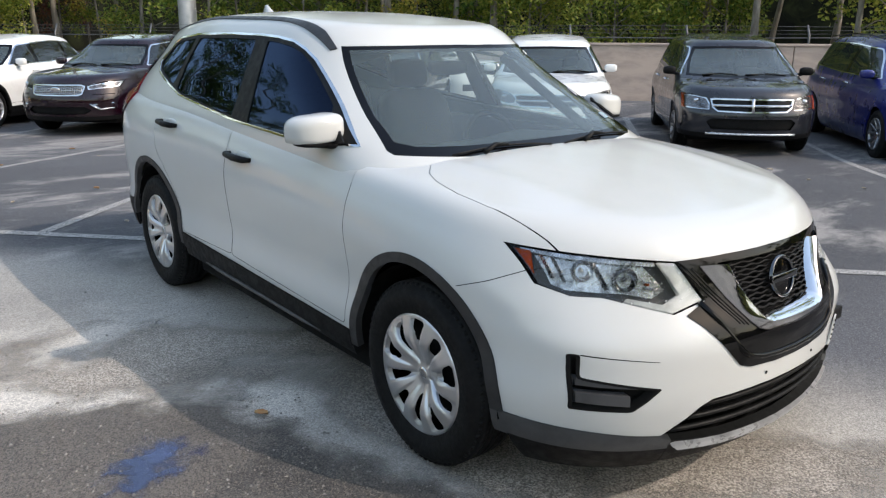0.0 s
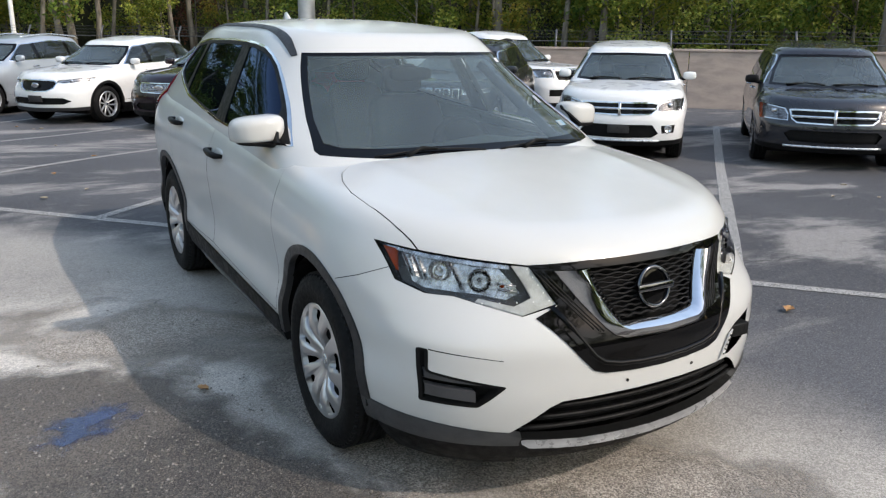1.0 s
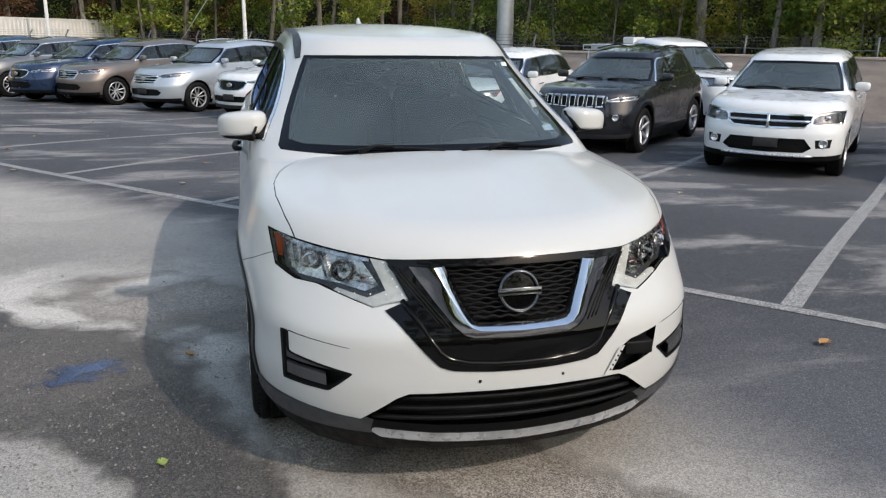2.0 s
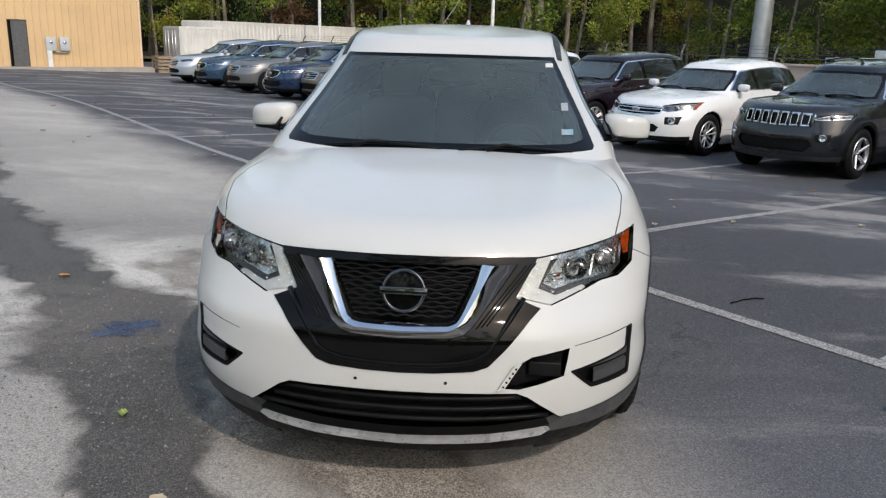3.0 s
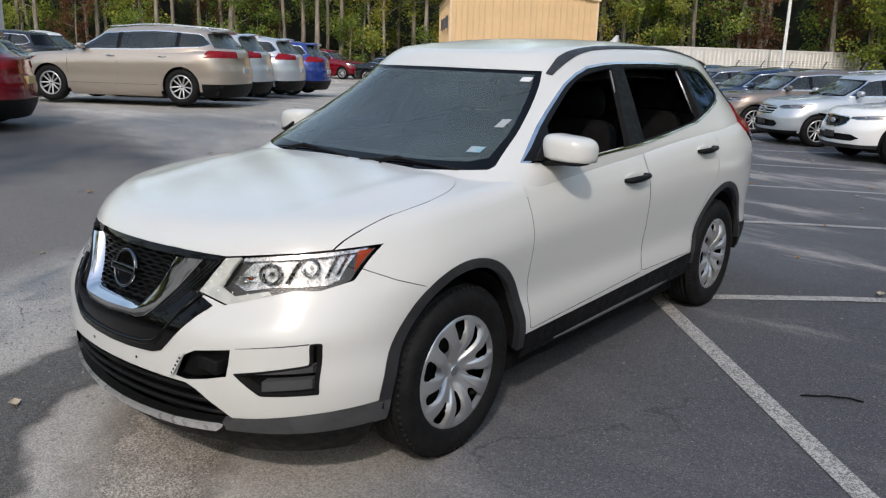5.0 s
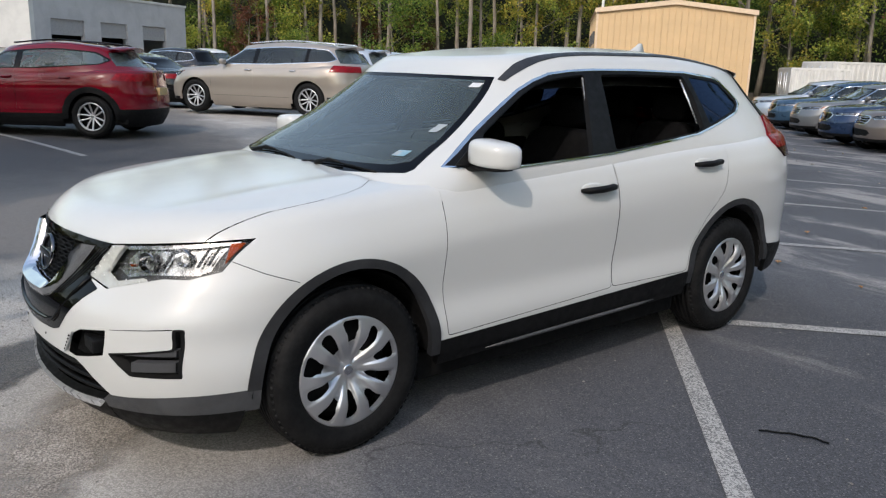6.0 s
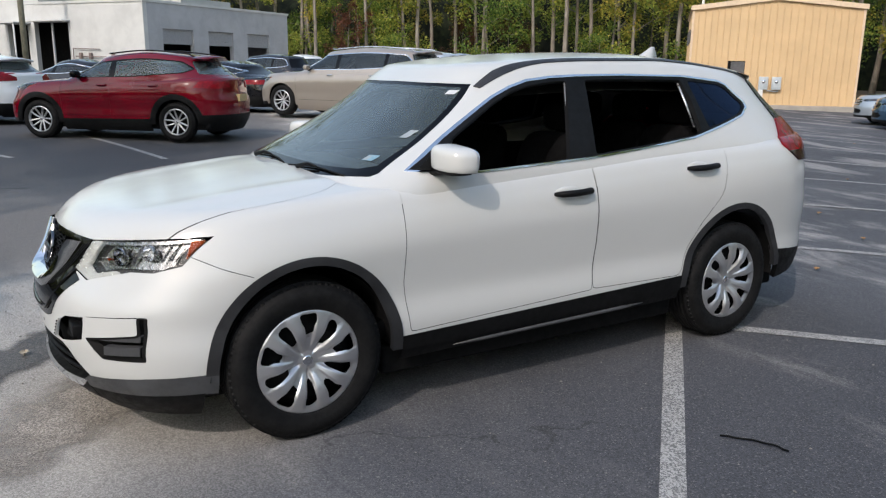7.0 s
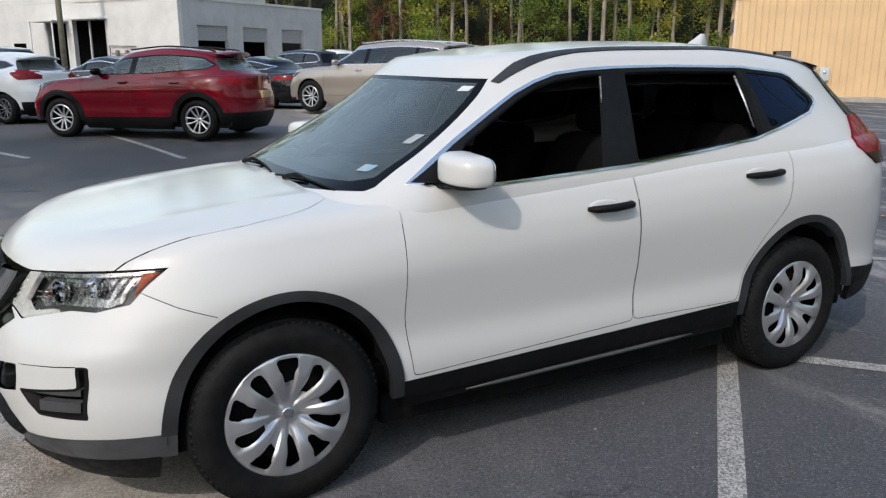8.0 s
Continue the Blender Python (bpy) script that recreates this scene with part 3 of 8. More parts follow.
    nt.links.new(co.outputs["Object"], wn.inputs["Vector"])
    nt.links.new(wn.outputs["Color"], warp.inputs[0])
    warp.inputs[1].default_value = (0.7, 0.7, 0)
    nt.links.new(co.outputs["Object"], warp.inputs[2])
    nt.links.new(warp.outputs[0], crack.inputs["Vector"])
    crack.inputs["Scale"].default_value = 0.42
    line_mask = op("MULTIPLY", rangemap(nt, crack.outputs["Distance"], 0.0, 0.0035, 1.0, 0.0), rangemap(nt, noise_of(nt, 0.5, 2.0), 0.48, 0.62, 0.0, 0.6))
    final = mix_colour(nt, line_mask, vm2.outputs[0], (0.018, 0.018, 0.018))
    nt.links.new(final, p.inputs["Base Color"])
    nt.links.new(rangemap(nt, sc.outputs["Blue"], 0, 1, 0.72, 0.95), p.inputs["Roughness"])
    p.inputs["Specular IOR Level"].default_value = 0.35
    bump(nt, p, tone, 0.55, 0.004)
    MATS["asphalt"] = m
    return m


def build_ground():
    xs = sorted(set([-400, -300, -200, -130, -90] + [-70 + 2.0 * i for i in range(20)] + [-30 + 1.0 * i for i in range(51)] + [24 + 4.0 * i for i in range(10)] + [80, 110, 160, 230, 300, 400]))
    ys = xs
    rows = [[(x, y, ground_z(x, y)) for x in xs] for y in ys]
    bm = from_rows(rows)
    ob = part("ground", bm, build_asphalt())
    return tagged(ob, "worn grey asphalt car park with dark sealed stalls", "car park", kind="structure")


build_ground()

# ---- the white car in the middle ----
ROGUE = Body(
    z0=0.17, zt=1.09, ya=-1.3, yb=1.3, yc=-0.6, cap=0.055, axles=(-1.3525, 1.3525),
    lw=curve([.16, .24, .34, .46, .58, .72, .84, .94, 1.0, 1.06, 1.09], [.80, .855, .893, .906, .893, .906, .917, .902, .880, .852, .815]),
    lf=curve([.16, .24, .34, .5, .6, .7, .8, .9, 1.0, 1.05, 1.09], [-2.17, -2.24, -2.285, -2.30, -2.30, -2.28, -2.25, -2.225, -2.20, -2.16, -2.09]),
    lr=curve([.16, .3, .45, .6, .74, .82, .9, 1.06], [2.32, 2.41, 2.48, 2.50, 2.49, 2.45, 2.44, 2.43]),
    ln=curve([.16, .6, .75, .9, 1.0], [3.6, 4.0, 3.2, 2.6, 2.5]),
    ls=curve([-2.3, -2.15, -1.75, -1.35, -1.0, -.6, 0, 1.2, 2.4], [-.135, -.12, -.088, -.055, -.03, .0, .03, .08, .10]),
    gz0=1.0, gzt=1.655, gfl=0.62, grl=1.3, gm=4.0, gn=3.0, gcap=0.035,
    gw=curve([1.0, 1.10, 1.3, 1.5, 1.58, 1.63, 1.655], [.866, .854, .772, .672, .628, .590, .545]),
    gf=curve([1.0, 1.10, 1.3, 1.5, 1.58, 1.655], [-1.33, -1.12, -.80, -.55, -.46, -.36]),
    gr=curve([1.0, 1.16, 1.35, 1.52, 1.58, 1.655], [2.44, 2.42, 2.31, 2.17, 2.12, 2.05]),
    gdrop=curve([-1.2, -.4, 0, .4, .9, 1.5, 2.0, 2.3], [-.09, -.06, -.025, -.005, 0, -.04, -.085, -.12]),
)
ROGUE.rear_round = (3.0, 3.6)
ROGUE.crease = 0.009


def build_rogue():
    car = thing("suv", "pearl white compact SUV with damaged front bumper and plain wheel covers", "car")
    B = ROGUE
    low, cab = B.lower(), B.cabin()
    # deck under the cabin goes
    deck = [(x * 0.93, y) for x, y in B.outline(0.84, -1.06, 2.2, -0.45, 1.0, 4, 3, 2.6, 3, 8, 6, 8)]
    cut(low, deck, (0, 1), lambda f: f.normal.z > 0.3 and f.calc_center_median().z > 0.95).free()

    # wheel openings and their plastic arches
    for s in (1, -1):
        for y in B.axles:
            big = 0.012 if y > 0 else 0.0
            ring = cut(low, circle(y + 0.008, 0.355, 0.442 + big, 44, 0.12, 0.468 + big), (1, 2), side(s, 0.3))
            cut(ring, circle(y + 0.008, 0.355, 0.392 + big, 44, 0.0, 0.432 + big), (1, 2), side(s, 0.3)).free()
            ends = ((-1, 0.372), (1, 0.335)) if y < 0 else ((-1, 0.372), (1, 0.40))
            for way, foot in ends:
                end = cut(ring, [(y + way * 0.2, foot), (y + way * 0.7, foot), (y + way * 0.7, -0.1), (y + way * 0.2, -0.1)], (1, 2), lambda f: True)
                if way < 0 and y < 0:
                    # the bumper's lower trim runs on to the wheel opening
                    cut(end, [(y - 0.7, 0.288), (y, 0.288), (y, -0.1), (y - 0.7, -0.1)], (1, 2), lambda f: True).free()
                    part("bumper_trim_end", skirt(shift(end, 0.007), 0.03), LIT_BUMPER_TRIM, car)
                else:
                    end.free()
            shift(ring, 0.007)
            part("wheel_arch_trim", skirt(ring, 0.03), GREY_PLASTIC, car, "dark grey plastic wheel arch trim")
            liner = []
            for i in range(15):
                a = math.pi * i / 14
                liner.append([(s * 0.88, y + 0.42 * math.cos(a), 0.34 + 0.43 * math.sin(a)), (s * 0.5, y + 0.42 * math.cos(a), 0.34 + 0.43 * math.sin(a))])
            part("arch_liner", from_rows(liner), DARK_INSIDE, car)
        # sill trim between the arches
        sill = cut(low, [(-0.905, 0.395), (-0.905, 0.1), (0.91, 0.1), (0.91, 0.445)], (1, 2), side(s, 0.3))
        cut(sill, [(-1.0, 0.275), (-1.0, 0.0), (1.0, 0.0), (1.0, 0.312)], (1, 2), side(s, 0.3)).free()
        lip = cut(sill, [(-1.0, 0.325), (-1.0, 0.0), (1.0, 0.0), (1.0, 0.362)], (1, 2), side(s, 0.3))
        part("sill_trim", skirt(shift(sill, 0.010), 0.03), BLACK_PLASTIC, car, "black plastic sill trim")
        # thin strip whose grey holds the ground light reflected on the sill
        part("sill_edge", tube([(s * (0.888 + 0.004 * math.sin(3 * y)), y, 0.296 + 0.0185 * (y + 0.8)) for y in [-0.62 + 1.25 * i / 8 for i in range(9)]], [0.003] + [0.012] * 7 + [0.003], 8, flat=0.8), surface("ground-lit sill edge", (0.07, 0.07, 0.073), (0.05, 0.05, 0.052), 0.45), car)
        part("sill_step", skirt(shift(lip, 0.002), 0.03), BLACK_PLASTIC, car)
        cut(low, [(1.70, 0.30), (1.70, 0.0), (2.7, 0.0), (2.7, 0.37)], (1, 2), lambda f: f.calc_center_median().x * s > 0 and f.calc_center_median().y > 1.6).free()
        rear_trim = cut(low, [(1.81, 0.50), (1.70, 0.1), (2.6, 0.1), (2.6, 0.42)], (1, 2), side(s, 0.1))
        part("rear_bumper_trim", skirt(shift(rear_trim, 0.005), 0.03), BLACK_PLASTIC, car)
        # doors with open shut lines
        front_door = rounded([(-0.885, 1.3), (-0.90, 0.65), (-0.862, 0.41), (0.232, 0.456), (0.245, 0.72), (0.225, 1.3)], 0.02, 2)
        rear_door = rounded([(0.226, 1.3), (0.246, 0.72), (0.233, 0.460), (0.90, 0.448), (0.955, 0.60), (1.04, 0.735), (1.19, 0.90), (1.255, 1.10), (1.23, 1.32)], 0.03, 2)
        for poly, nm in ((front_door, "front_door"), (rear_door, "rear_door")):
            d = cut(low, poly, (1, 2), side(s, 0.3))
            inner = cut(d, inset(poly, 0.0030), (1, 2), side(s, 0.3))
            door = part(nm, inner, WHITE_PAINT, car)
            part("door_gap", shift(d, -0.007), DARK_INSIDE, car)
            hy, hz = (0.075, 0.988) if nm == "front_door" else (1.03, 1.062)
            hx = 0.895 if nm == "front_door" else 0.886
            h = tube([(s * hx, hy - 0.115, hz - 0.004), (s * (hx + 0.035), hy - 0.095, hz - 0.001), (s * (hx + 0.042), hy, hz), (s * (hx + 0.035), hy + 0.095, hz + 0.005), (s * hx, hy + 0.115, hz + 0.006)], [0.010, 0.016, 0.017, 0.016, 0.010], 10)
            part("door_handle", h, BLACK_PLASTIC, door, "black plastic door handle")
            cup = bilobe((s * (hx - 0.004), hy - 0.03, hz - 0.004), (0.012, 0.085, 0.034), 0.9, 0.9, 20, 10)
            part("handle_cup", cup, WHITE_PAINT, door)
        # fender and bumper joint
        joint = [(-1.835, 0.868), (-1.70, 0.806), (-1.585, 0.766), (-1.585, 0.7635), (-1.70, 0.803), (-1.835, 0.865)]
        cut(low, joint, (1, 2), side(s, 0.3)).free()

    # front lamps
    for s in (1, -1):
        lamp_half = [(.812, .928), (.795, .815), (.735, .786), (.665, .784), (.49, .730), (.368, .760), (.437, .884), (.60, .902), (.724, .916)]
        lamp = [(s * a, b) for a, b in lamp_half]
        d = cut(low, lamp, (0, 2), facing_front)
        lamp_parts(car, d, lamp, s)
        pocket = rounded([(s * a, b) for a, b in [(.792, .624), (.766, .626), (.766, .55), (.563, .511), (.643, .436), (.789, .442)]], 0.008, 2)
        d = cut(low, pocket, (0, 2), facing_front)
        fog_pocket(car, d, pocket, s)
        crease = [(s * a, b) for a, b in [(.764, .6245), (.66, .613), (.575, .602), (.575, .600), (.66, .610), (.764, .6205)]]
        cut(low, crease, (0, 2), facing_front).free()
    # torn hole in the bumper on the driver's side
    hole = [(.388, .553), (.43, .575), (.49, .585), (.558, .596), (.552, .55), (.543, .498), (.47, .478), (.392, .462), (.345, .468)]
    d = cut(low, hole, (0, 2), facing_front)
    part("broken_fog_housing", skirt(shift(d, -0.035), 0.03), BLACK_PLASTIC, car, "exposed black plastic behind torn bumper")
    bm = bmesh.new()
    box(bm, (0.42, -2.222, 0.505), (0.53, -2.17, 0.555), 0.006)
    part("bracket", bm, BLACK_PLASTIC, car)
    bm = bmesh.new()
    tab = [(0.318, -2.276, 0.462), (0.345, -2.273, 0.474), (0.398, -2.258, 0.560), (0.372, -2.266, 0.552)]
    f = bm.faces.new([bm.verts.new(p) for p in tab])
    r = bmesh.ops.extrude_face_region(bm, geom=[f])
    bmesh.ops.translate(bm, verts=[v for v in r["geom"] if isinstance(v, bmesh.types.BMVert)], vec=(0, 0.006, 0))
    part("torn_bumper_tab", bm, WHITE_PAINT, car, "torn white bumper tab with rivet holes", smooth=False)
    bm = bmesh.new()
    for i in range(5):
        u = (i + 0.5) / 5
        bmesh.ops.create_uvsphere(bm, u_segments=8, v_segments=5, radius=0.004, matrix=Matrix.Translation((0.335 + 0.05 * u, -2.273 + 0.010 * u, 0.472 + 0.078 * u)))
    part("rivet_hole", bm, DARK_INSIDE, car)

    for x in (-0.15, 0.15):
        hole = lathe([(0.0, 0.0055), (0.002, 0.005), (0.001, 0.001)], 12)
        part("bolt_hole", hole, DARK_INSIDE, car, m=Matrix.Translation((x, body_front(B, x, 0.492) - 0.0005, 0.492)) @ Matrix.Rotation(math.radians(-90), 4, "Z"))
    # black V panel, grille and lower intake
    vee = mirror_poly([(0, .893), (.25, .891), (.437, .884), (.368, .760), (.452, .724), (.415, .69), (.335, .60), (.285, .548), (.24, .534), (.12, .527), (0, .525)])
    d = cut(low, vee, (0, 2), facing_front)
    core = cut(d, mirror_poly([(0, .87), (.30, .868), (.205, .665), (.17, .648), (0, .642)]), (0, 2), facing_front)
    part("grille_surround", skirt(shift(d, 0.004), 0.05), GLOSS_BLACK, car, "gloss black V shaped grille surround")
    part("grille_back", skirt(shift(core, -0.06), 0.02), DARK_INSIDE, car)
    grille_parts(car, B)
    intake = mirror_poly([(0, .456), (.20, .455), (.385, .449), (.425, .43), (.545, .335), (.50, .318), (.30, .300), (0, .292)])
    d = cut(low, intake, (0, 2), facing_front)
    part("intake_back", skirt(shift(d, -0.07), 0.02), DARK_INSIDE, car)
    for z in (0.425, 0.385, 0.345):
        hw = 0.40 + (0.425 - z) * 1.25
        pts = [(x, body_front(B, x, z) + 0.022, z) for x in [hw * (i / 12 - 1) for i in range(25)]]
        part("intake_bar", tube(pts, 0.011, 6, flat=0.8), BLACK_PLASTIC, car)
    # plastic round the lower edge, silver skid strip, black chin
    skid = mirror_poly([(0, .286), (.3, .294), (.485, .310), (.50, .306), (.47, .284), (.3, .268), (0, .260)])
    d = cut(low, skid, (0, 2), facing_front)
    part("skid_strip", skirt(shift(d, 0.020), 0.03), surface("scuffed silver paint", (0.60, 0.61, 0.63), (0.40, 0.41, 0.43), 0.32, 0.25, scale=9), car, "scuffed silver skid strip")
    for s in (1, -1):
        corner = [(s * a, b) for a, b in [(.50, .334), (.62, .345), (.77, .366), (.865, .375), (.95, .378), (.95, .1), (.44, .1), (.505, .30)]]
        d = cut(low, corner, (0, 2), lambda f: f.calc_center_median().y < -1.70)
        # upper facet paler, lip black: the fall of light is painted by this split
        lower = cut(d, [(-2.6, .272), (-1.6, .300), (-1.6, .02), (-2.6, .02)], (1, 2), lambda f: True)
        part("bumper_corner_trim", skirt(shift(d, 0.008), 0.03), LIT_BUMPER_TRIM, car)
        part("bumper_corner_lip", skirt(shift(lower, 0.004), 0.03), BLACK_PLASTIC, car)
    cut(low, mirror_poly([(0, .198), (.5, .204), (1.0, .222), (1.0, .02), (0, .02)]), (0, 2), lambda f: f.calc_center_median().y < -1.70).free()
    chin = mirror_poly([(0, .30), (.52, .34), (.52, .1), (0, .1)])
    d = cut(low, chin, (0, 2), lambda f: f.calc_center_median().y < -1.70)
    part("chin_spoiler", skirt(shift(d, 0.006), 0.03), BLACK_PLASTIC, car)

    # bonnet with its shut line
    xs = [(.437, -2.112), (.60, -2.015), (.722, -1.875), (.752, -1.76), (.775, -1.60), (.774, -1.43), (.748, -1.28), (.708, -1.18), (.63, -1.09)]
    bon = [(-x, y) for x, y in xs] + [(x, y) for x, y in reversed(xs)]
    bon = bon[:len(xs)] + [(-.45, -.98), (0, -.92), (.45, -.98)] + bon[len(xs):] + [(.25, -2.178), (0, -2.205), (-.25, -2.178)]
    d = cut(low, bon, (0, 1), lambda f: f.normal.z > 0.2 and f.calc_center_median().z > 0.86)
    bonnet = cut(d, inset(bon, 0.0032), (0, 1), lambda f: True)
    d.free()
    part("bonnet", bonnet, WHITE_PAINT, car)

    # side windows: bright outline, black pillars, panes
    dlo = [(-.835, 1.132), (-.726, 1.198), (-.59, 1.277), (-.266, 1.457), (-.16, 1.503), (-.05, 1.536), (.1, 1.553), (.27, 1.562), (.62, 1.567), (1.08, 1.562), (1.40, 1.535), (1.47, 1.512), (1.60, 1.405), (1.605, 1.375), (1.52, 1.325), (1.27, 1.264), (1.04, 1.214), (.60, 1.171), (.238, 1.141), (-.46, 1.112)]
    for s in (1, -1):
        d = cut(cab, dlo, (1, 2), side(s, 0.2))
        inner = cut(d, inset(dlo, 0.010), (1, 2), side(s, 0.2))
        part("window_trim", skirt(shift(d, 0.005), 0.02), CHROME, car, "bright chrome strip round the side windows")
        frame_piece = inner
        panes = {
            "front_side_window": [(-.66, 1.125), (-.55, 1.27), (-.255, 1.432), (-.15, 1.48), (-.04, 1.508), (.10, 1.525), (.205, 1.532), (.09, 1.140), (-.46, 1.122)],
            "rear_side_window": [(.33, 1.535), (.62, 1.54), (1.055, 1.536), (1.10, 1.42), (1.115, 1.25), (1.04, 1.232), (.60, 1.19), (.275, 1.163)],
            "quarter_window": [(1.115, 1.533), (1.39, 1.510), (1.455, 1.488), (1.565, 1.395), (1.56, 1.375), (1.50, 1.343), (1.27, 1.286), (1.185, 1.268)],
        }
        for nm, poly in panes.items():
            poly = rounded(poly, 0.02, 3)
            pane = cut(frame_piece, poly, (1, 2), side(s, 0.2))
            lowered = s > 0 and nm != "quarter_window"
            if lowered:
                pane.free()
            else:
                ob = part(nm, shift(pane, -0.004), SIDE_GLASS, car, "dark tinted window glass")
        for piece in islands(frame_piece):
            part("pillar_trim", skirt(shift(piece, 0.001), 0.03), BLACK_PLASTIC, car, "black window pillar")
        if s > 0:
            for (y0, z0), (y1, z1) in (((.105, 1.15), (.205, 1.525)), ((1.09, 1.27), (1.05, 1.515))):
                gx = lambda z: 0.845 - (z - 1.13) * 0.50
                part("window_channel", tube([(gx(z0) - 0.02, y0, z0), (gx((z0 + z1) / 2) - 0.012, (y0 + y1) / 2 + 0.005, (z0 + z1) / 2), (gx(z1) - 0.01, y1, z1)], 0.006, 6), SATIN_SILVER, car)

    # windscreen with black edge
    ws = mirror_poly([(0, 1.085), (.40, 1.092), (.72, 1.108), (.73, 1.122), (.685, 1.235), (.635, 1.34), (.588, 1.44), (.552, 1.512), (.40, 1.514), (0, 1.516)])
    d = cut(cab, ws, (0, 2), facing_front_cabin)
    clear = mirror_poly([(0, 1.128), (.40, 1.130), (.62, 1.136), (.680, 1.152), (.658, 1.235), (.614, 1.33), (.568, 1.43), (.536, 1.496), (.40, 1.499), (0, 1.500)])
    pane = cut(d, clear, (0, 2), lambda f: True)
    part("windscreen_edge", skirt(shift(d, -0.002), 0.02), GLOSS_BLACK, car, "black band round the windscreen")
    ob = part("windscreen", shift(pane, -0.002), WINDSHIELD, car, "clear windscreen glass")
    # roof strips
    for s in (1, -1):
        strip = [(s * a, b) for a, b in [(.594, -.30), (.570, -.325), (.553, -.20), (.552, 0.1), (.555, .6), (.552, 1.1), (.535, 1.5), (.50, 1.80), (.518, 1.80), (.553, 1.5), (.574, 1.1), (.580, .6), (.580, 0.1), (.590, -.12)]]
        d = cut(cab, strip, (0, 1), facing_up)
        part("roof_strip", skirt(shift(d, 0.006), 0.015), GREY_PLASTIC, car, "dark plastic strip along the roof edge")
    # tail lamps wrap round the rear corner
    for s in (1, -1):
        tail = [(1.80, 1.15), (1.90, 1.295), (2.05, 1.30), (2.6, 1.27), (2.6, 1.05), (2.30, 1.03), (1.96, 1.05)]
        for sheet in (low, cab):
            d = cut(sheet, tail, (1, 2), lambda f: f.calc_center_median().x * s > 0.45 and f.calc_center_median().y > 1.5)
            if len(d.faces):
                foot = cut(d, [(1.7, 1.11), (2.7, 1.115), (2.7, 0.9), (1.7, 0.9)], (1, 2), lambda f: True)
                if len(d.faces):
                    part("tail_lamp", skirt(shift(d, 0.012), 0.03), RED_LENS, car, "red wrap round tail lamp")
                if len(foot.faces):
                    part("tail_lamp_foot", skirt(shift(foot, 0.011), 0.03), surface("smoked lamp lens", (0.035, 0.012, 0.014), (0.02, 0.008, 0.009), 0.15), car, "smoked lower lens of the tail lamp")
            else:
                d.free()
        glass = [(1.90, 1.30), (1.79, 1.53), (1.90, 1.56), (2.6, 1.56), (2.6, 1.29)]
        d = cut(cab, glass, (1, 2), lambda f: f.calc_center_median().x * s > 0.0 and f.calc_center_median().y > 1.7)
        part("rear_pillar_glass", skirt(shift(d, 0.006), 0.02), surface("dark rear glass", (0.004, 0.005, 0.008), (0.006, 0.007, 0.01), 0.25, spec=0.15), car)
    part("lower_body", low, WHITE_PAINT, car)
    part("cabin_body", cab, WHITE_PAINT, car)
    # tail spoiler, aerial, underside
    rows = []
    for i in range(17):
        x = 0.52 * (i / 8 - 1)
        y0 = 1.74 - 0.12 * (x / 0.52) ** 2
        z = 1.64 - 0.05 * (x / 0.52) ** 2
        rows.append([(x, y0, z), (x, y0 + 0.12, z - 0.008), (x, y0 + 0.22, z - 0.028), (x, y0 + 0.225, z - 0.05), (x, y0 + 0.1, z - 0.08)])
    part("roof_spoiler", from_rows(rows), WHITE_PAINT, car)
    fin = from_rows([[((0.034 - 0.026 * u) * c, 1.42 + (0.10 - 0.085 * u) * a + 0.075 * u ** 0.8, 1.655 + 0.085 * u) for a, c in ((-1, 0), (-0.2, 1), (1, 0.7), (1, -0.7), (-0.2, -1))] for u in (0, 0.3, 0.65, 0.9, 1.0)], True, True)
    bmesh.ops.recalc_face_normals(fin, faces=fin.faces)
    part("roof_aerial", fin, WHITE_PAINT, car, "white shark fin roof aerial")
    # unseen underside panels, added low to block light from under the car
    splash = from_rows([[(x, body_front(B, x, 0.25) + 0.03, 0.222), (x, -1.70, 0.215)] for x in [0.70 * (i / 10 - 1) for i in range(21)]])
    part("splash_panel", splash, DARK_INSIDE, car)
    for nm, lo, hi in (("floor_pan", (-0.79, -0.95, 0.175), (0.79, 0.97, 0.31)), ("undertray", (-0.62, -1.95, 0.165), (0.62, 2.15, 0.30)), ("front_undertray", (-0.50, -2.04, 0.20), (0.50, -1.76, 0.25)), ("chassis", (-0.55, -2.1, 0.3), (0.55, 2.2, 0.55))):
        part(nm, boxes((lo, hi), bevel=0.02), DARK_INSIDE, car)
    # wipers
    for x0, x1 in ((.10, .62), (-.52, .02)):
        pts = []
        for i in range(9):
            u = i / 8
            x = x0 + (x1 - x0) * u
            z = 1.104 + 0.016 * math.sin(u * 3.0)
            pts.append((x, cabin_front(B, x, z) - 0.010, z))
        wiper = part("wiper", tube(pts, 0.0048, 6), BLACK_PLASTIC, car)
        p0 = pts[4]
        part("wiper_arm", tube([(p0[0] - 0.13, p0[1] - 0.04, p0[2] - 0.01), (p0[0] - 0.05, p0[1] - 0.015, p0[2] + 0.012), (p0[0] + 0.03, p0[1] - 0.006, p0[2] + 0.004)], [0.012, 0.008, 0.005], 8), BLACK_PLASTIC, wiper)
    cowl = from_rows([[(x, body, z) for body, z in ((-1.02 - 0.10 * (1 - (x / .7) ** 2), 1.075), (-0.85, 1.09))] for x in [0.7 * (i / 8 - 1) for i in range(17)]])
    part("cowl_panel", cowl, BLACK_PLASTIC, car)
    door_mirrors(car)
    cabin_inside(car)
    stickers(car, B)
    add_wheels(car, B.axles, 0.793, 0.354, 0.218, 0.232, "cover", 10, SILVER_PAINT, 0.038, (54, 70))
    return car


